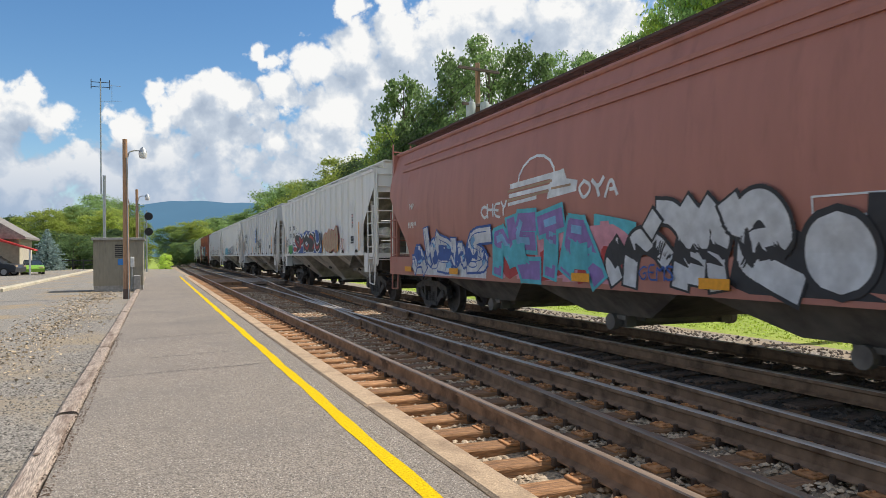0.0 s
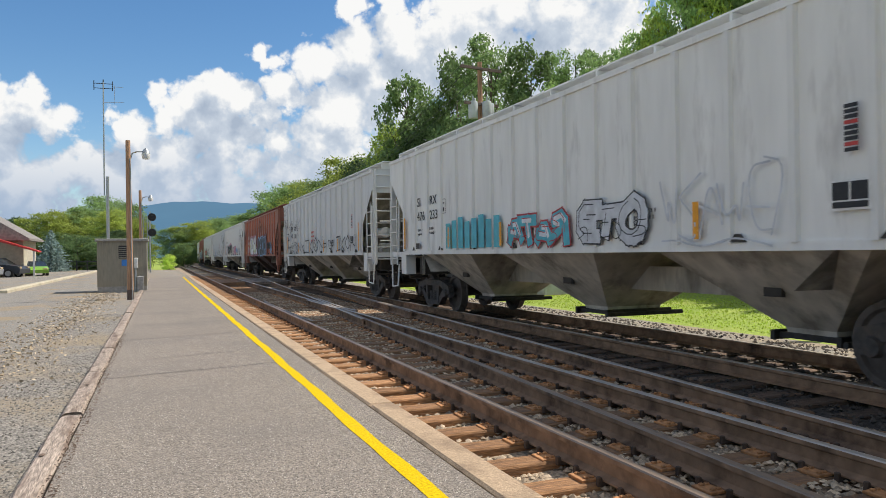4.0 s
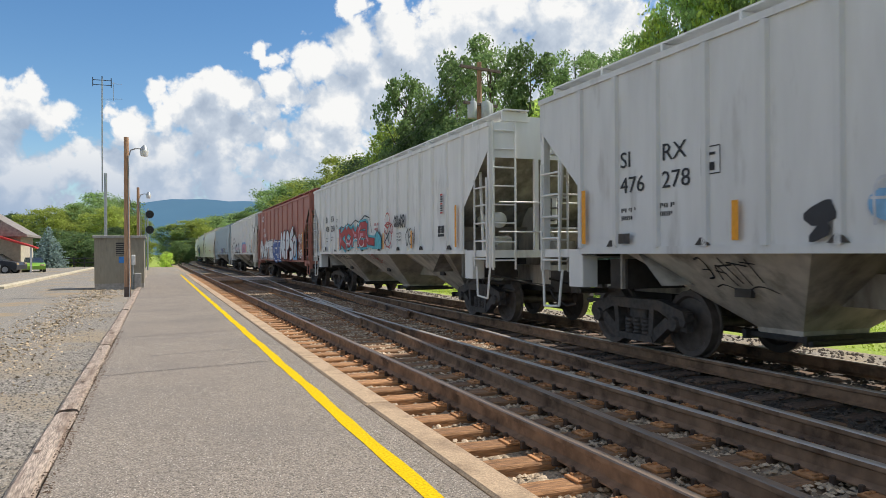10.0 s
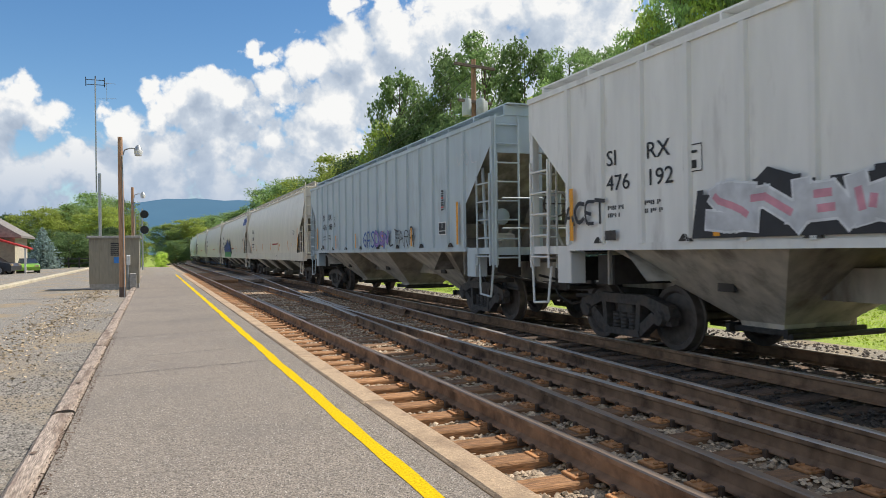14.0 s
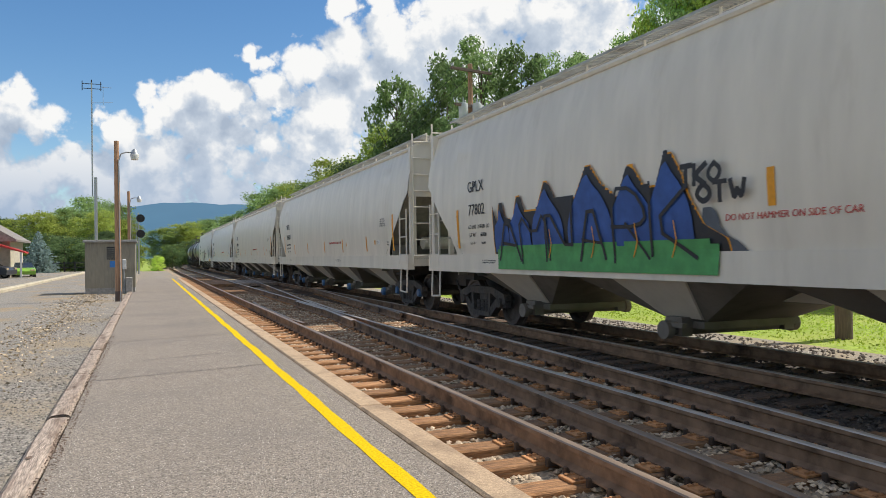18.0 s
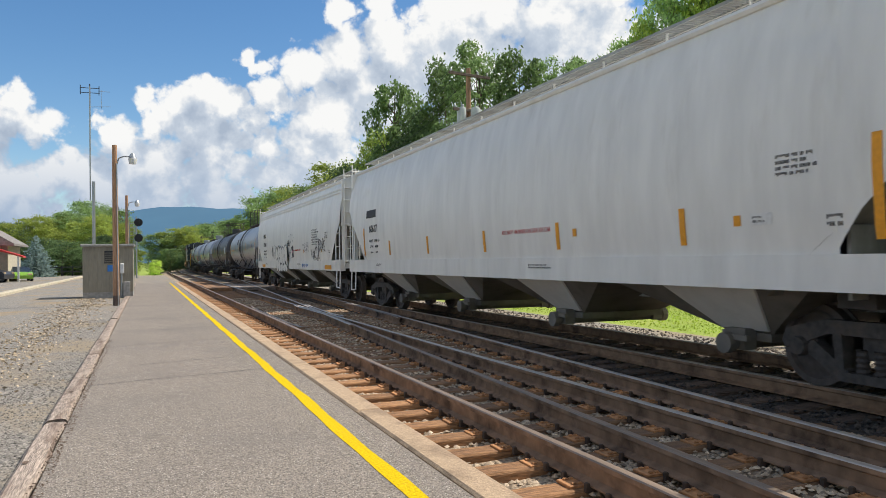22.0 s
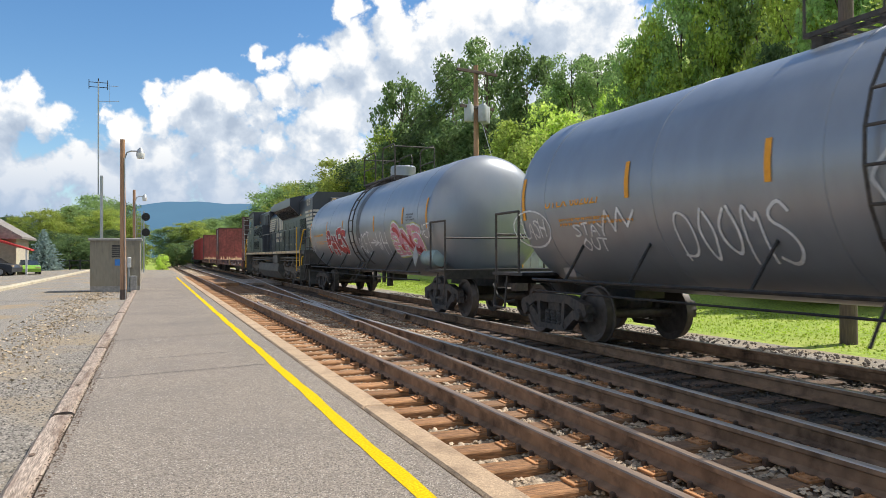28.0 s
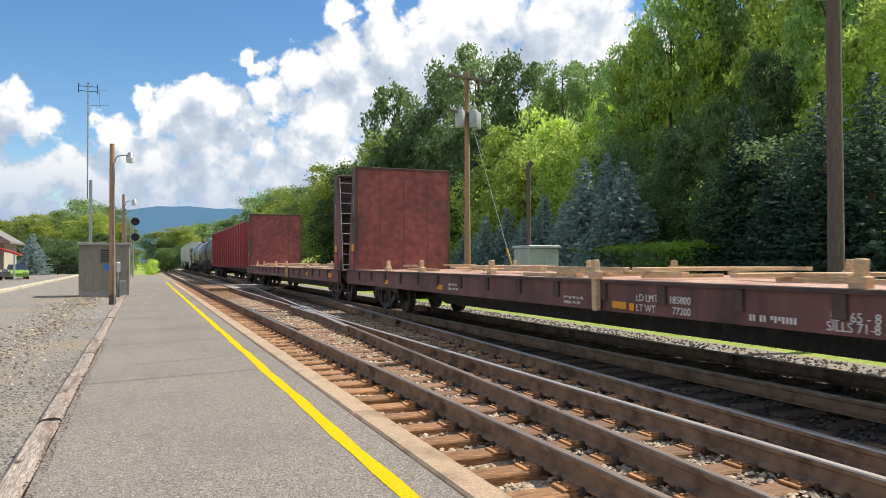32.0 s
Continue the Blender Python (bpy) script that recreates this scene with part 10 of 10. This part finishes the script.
lamp_pole(-0.93, 26.4, 5.28, 0.52)
lamp_pole(-1.0, 45.0, 5.2, 0.52)
shed = thing("relay_shed", "olive-grey clad equipment shed with a flat roof", "shed", at=(-1.42, 32.9, 0))
part("body", Mesh().box(-0.91, 0.91, -0.9, 0.9, 0.22, 2.02), shed_paint, shed)
part("base", Mesh().box(-0.90, 0.90, -0.89, 0.89, -0.1, 0.22), shed_base, shed)
part("roof", Mesh().slab(-0.98, 0.98, -0.98, 0.98, 2.02, 2.12, 0.02), shed_base, shed)
for i in range(12):
    x = -0.87 + 1.74 * i / 11
    part("siding_batten", cached("batten", lambda: Mesh().slab(-0.012, 0.012, -0.01, 0.0, 0.24, 2.0, 0.003).done("siding_batten")), shed_paint, shed, at=(x, -0.9, 0))
v_ = part("vent", Mesh().box(-0.13, 0.17, -0.92, -0.9, 1.33, 1.84), black_paint, shed, "dark louvred vent")
for i in range(6):
    part("louvre", Mesh().prism([(-0.93, 1.36 + 0.08 * i), (-0.905, 1.40 + 0.08 * i), (-0.905, 1.385 + 0.08 * i), (-0.935, 1.345 + 0.08 * i)], "x", -0.12, 0.16), shed_paint, v_)
part("sign", Mesh().slab(-0.02, 0.2, -0.915, -0.905, 1.03, 1.28, 0.003), sign_blue, shed, "small blue sign")
part("meter_box", Mesh().slab(0.44, 0.58, -1.02, -0.9, 0.95, 1.35, 0.02), white_trim, shed, "white meter box")
part("conduit", Mesh().tube((0.5, -0.95, 0.95), (0.5, -0.95, 0.0), 0.03, 8).tube((0.62, -0.97, 0.0), (0.62, -0.97, 0.62), 0.05, 8), galv, shed)
part("equipment_box", Mesh().slab(0.55, 0.80, -1.15, -0.92, 0.0, 0.62, 0.02), shed_base, shed)

mast = thing("antenna_mast", "thin grey radio mast with antenna bars", "antenna mast", at=(-3.6, 60, 0))
part("pole", Mesh().tube((0, 0, 0), (0, 0, 7.4), 0.11, 10).tube((-0.22, 0, 6.0), (-0.22, 0, 14.4), 0.05, 8), galv, mast, smooth=True)
part("antenna", Mesh().tube((-0.85, 0, 14.3), (0.45, 0, 14.3), 0.025, 6).tube((-0.85, 0, 13.95), (0.45, 0, 13.95), 0.025, 6).tube((-0.85, 0, 13.8), (-0.85, 0, 14.5), 0.03, 6).tube((0.4, 0, 13.8), (0.4, 0, 14.5), 0.03, 6).tube((-0.22, 0, 13.7), (-0.22, 0, 14.6), 0.04, 6), black_paint, mast)
part("yagi", Mesh().tube((0.4, 0, 14.1), (1.15, 0, 14.1), 0.015, 6).tube((-0.22, 0, 12.9), (1.2, 0, 13.0), 0.015, 6).tube((0.55, 0, 12.8), (0.55, 0, 14.2), 0.015, 6), galv, mast)
sig = thing("railway_signal", "tall steel signal mast with black backed heads and a ladder", "railway signal", at=(-0.85, 72, -0.1))
part("mast", Mesh().tube((0, 0, 0), (0, 0, 5.6), 0.07, 10), galv, sig, smooth=True)
ladder(sig, galv, (-0.55, 0, 0.2), (-0.55, 0, 5.2), (0.35, 0, 0), 14, 0.025)
for z in (3.7, 5.1):
    h_ = part("signal_head", Mesh().lathe([(0.02, -0.06), (0.36, -0.05), (0.36, 0.0), (0.02, 0.02)], "y", 24, (0.18, -0.1, z)), black_paint, sig, "black oval signal head", smooth=True)
    for dz in (-0.2, 0.0, 0.2):
        part("visor", Mesh().lathe([(0.09, -0.3), (0.09, -0.06)], "y", 12, (0.18, -0.1, z + dz)), black_paint, h_)

# ---- beyond the lot ----
kerb_mat = material("pale_kerb", (0.50, 0.44, 0.32), 0.9, scale=8, vary=0.25, stain=(0.34, 0.29, 0.2), stain_scale=1.0)
part("kerb", Mesh().slab(-6.1, -5.75, 34.0, 84.0, -0.1, 0.13, 0.03), kerb_mat, None)
tagged(bpy.data.objects["kerb"], "low pale concrete kerb along the lot", "kerb", kind="structure")
sheet("parking_lane", [-30, -15, -6.1], [20, 40, 60, 90], lambda x, y: 0.06, lane, label="grey asphalt parking lane", category="road")
roof_grey = material("shingle_grey", (0.22, 0.20, 0.18), 0.9, scale=6, vary=0.3)
red_roof = material("red_awning", (0.45, 0.035, 0.03), 0.7, scale=5, vary=0.15)
wall_cream = material("cream_wall", (0.50, 0.44, 0.34), 0.85, scale=4, vary=0.15)
house = thing("station_building", "cream station building with a grey gabled roof and red awning", "building", at=(-12.6, 66, 0))
part("wall", Mesh().box(-3, 3, -3, 3, -0.1, 3.0), wall_cream, house)
part("roof", Mesh().prism([(-3.5, 2.9), (0, 5.1), (3.5, 2.9), (3.5, 2.75), (-3.5, 2.75)], "y", -3.6, 3.6), roof_grey, house)
part("gable", Mesh().prism([(-3, 3.0), (0, 4.85), (3, 3.0)], "y", -3.02, 3.0), wall_cream, house)
part("awning", Mesh().prism([(1.2, 3.0), (4.2, 1.95), (4.2, 1.85), (1.2, 2.8)], "y", -4.6, -2.9), red_roof, house, "red metal awning")
for s in (1.6, 3.9):
    part("awning_post", Mesh().box(s - 0.06, s + 0.06, -4.5, -4.4, 0, 2.0), white_trim, house)
for x in (-1.8, 0.6):
    w_ = part("window", Mesh().box(x - 0.5, x + 0.5, -3.04, -3.0, 1.0, 2.2), glass_dark, house)
    part("window_frame", Mesh().box(x - 0.56, x + 0.56, -3.05, -3.01, 0.94, 1.0).box(x - 0.56, x + 0.56, -3.05, -3.01, 2.2, 2.26), white_trim, w_)
lime = material("lime_car_paint", (0.22, 0.43, 0.05), 0.3, scale=4, vary=0.05, spec=0.6)
dark_car = material("dark_car_paint", (0.03, 0.035, 0.045), 0.3, scale=4, vary=0.1, spec=0.6)
silver_car = material("silver_car_paint", (0.35, 0.37, 0.40), 0.3, 0.4, scale=4, vary=0.1)


def car_at(x, y, turn, paint, label):
    c = thing("parked_car", label, "car", "parked cars", at=pose(x, y, 0.02, 0, 0, turn))
    part("body", Mesh().prism([(-2.05, 0.3), (-2.1, 0.62), (-1.95, 0.82), (-1.1, 0.95), (1.75, 0.98), (2.0, 0.90), (2.05, 0.35)], "x", -0.83, 0.83), paint, c)
    part("cabin", Mesh().rings([[(-0.80, -1.15, 0.94), (0.80, -1.15, 0.94), (0.80, 1.7, 0.96), (-0.80, 1.7, 0.96)], [(-0.66, -0.5, 1.40), (0.66, -0.5, 1.40), (0.66, 1.0, 1.42), (-0.66, 1.0, 1.42)]]), glass_dark, c, "dark glazed cabin")
    part("roof", Mesh().slab(-0.68, 0.68, -0.5, 1.0, 1.40, 1.45, 0.02), glass_dark if paint is lime else paint, c)
    for s in (-1, 1):
        for q in (-1.3, 1.3):
            w = part("wheel", Mesh().lathe([(0.1, -0.09), (0.31, -0.1), (0.32, 0), (0.31, 0.1), (0.1, 0.09)], "x", 20, (s * 0.78, q, 0.32)), black_paint, c, smooth=True)
            part("rim", Mesh().lathe([(0.02, -0.10), (0.2, -0.11), (0.21, 0.1), (0.02, 0.11)], "x", 16, (s * 0.785, q, 0.32)), silver_car, w, smooth=True)
        part("headlight", Mesh().slab(s * 0.62 - 0.14, s * 0.62 + 0.14, -2.09, -1.95, 0.66, 0.80, 0.02), lens_glass, c)
    return c


lime_car = car_at(-9.25, 65.5, 12, lime, "bright lime green hatchback parked beside the building")
lime_car.matrix_basis = lime_car.matrix_basis @ Matrix.Diagonal((1, 1, 0.8, 1))
car_at(-11.2, 61.5, 75, dark_car, "dark blue car parked beside the building")
car_at(-12.4, 58.5, 75, silver_car, "silver car parked beside the building")
fence = thing("lot_fence", "dark rail fence at the end of the lot", "fence", at=(-7.2, 86, 0))
for i in range(7):
    part("post", cached("fpost", lambda: Mesh().slab(-0.06, 0.06, -0.06, 0.06, 0, 1.15, 0.01).done("post")), black_paint, fence, at=(-3 + i * 1.0, 0, 0))
for z in (0.5, 0.95):
    part("rail", Mesh().slab(-3.05, 3.05, -0.03, 0.03, z, z + 0.1, 0.01), black_paint, fence)

# dry litter and grit along the platform's timber edge
rg = np.random.default_rng(21)
litter_mat = material("dry_litter", (0.42, 0.33, 0.22), 0.95, scale=3, vary=0.3, island=0.55)
n = 5200
lx = -2.1 + rg.normal(size=n) * 0.42
ly = 8.0 + 25.0 * rg.random(n)
keep = (rg.random(n) < 0.75) | (np.sin(ly * 1.3) + np.sin(ly * 0.47 + 1) > 0)
v, f = leaves(np.stack([lx, ly, np.full(n, -0.008)], 1)[keep], 0.024, rg, 0.12)
v[:, 2] = np.maximum(v[:, 2], -0.024)
tagged(new("leaf_litter", mesh_from("leaf_litter", v, f, litter_mat)), "dry tan leaf litter and grit strewn over gravel", "litter", kind="stuff")

# mown blades on the verge beyond the tracks
n = 30000
gx_, gy_ = rg.uniform(11.7, 17.5, n), rg.uniform(2, 62, n)
gz_ = np.array([hill(x, y) for x, y in zip(gx_, gy_)]) + 0.03
v, f = leaves(np.stack([gx_, gy_, gz_ - 0.02], 1), 0.032, rg, 2.0)
tagged(new("grass_blades", mesh_from("grass_blades", v, f, leaf_material("grass_blade", (0.44, 0.58, 0.07)))), "tufts of bright green mown grass", "grass", kind="stuff")

motions()
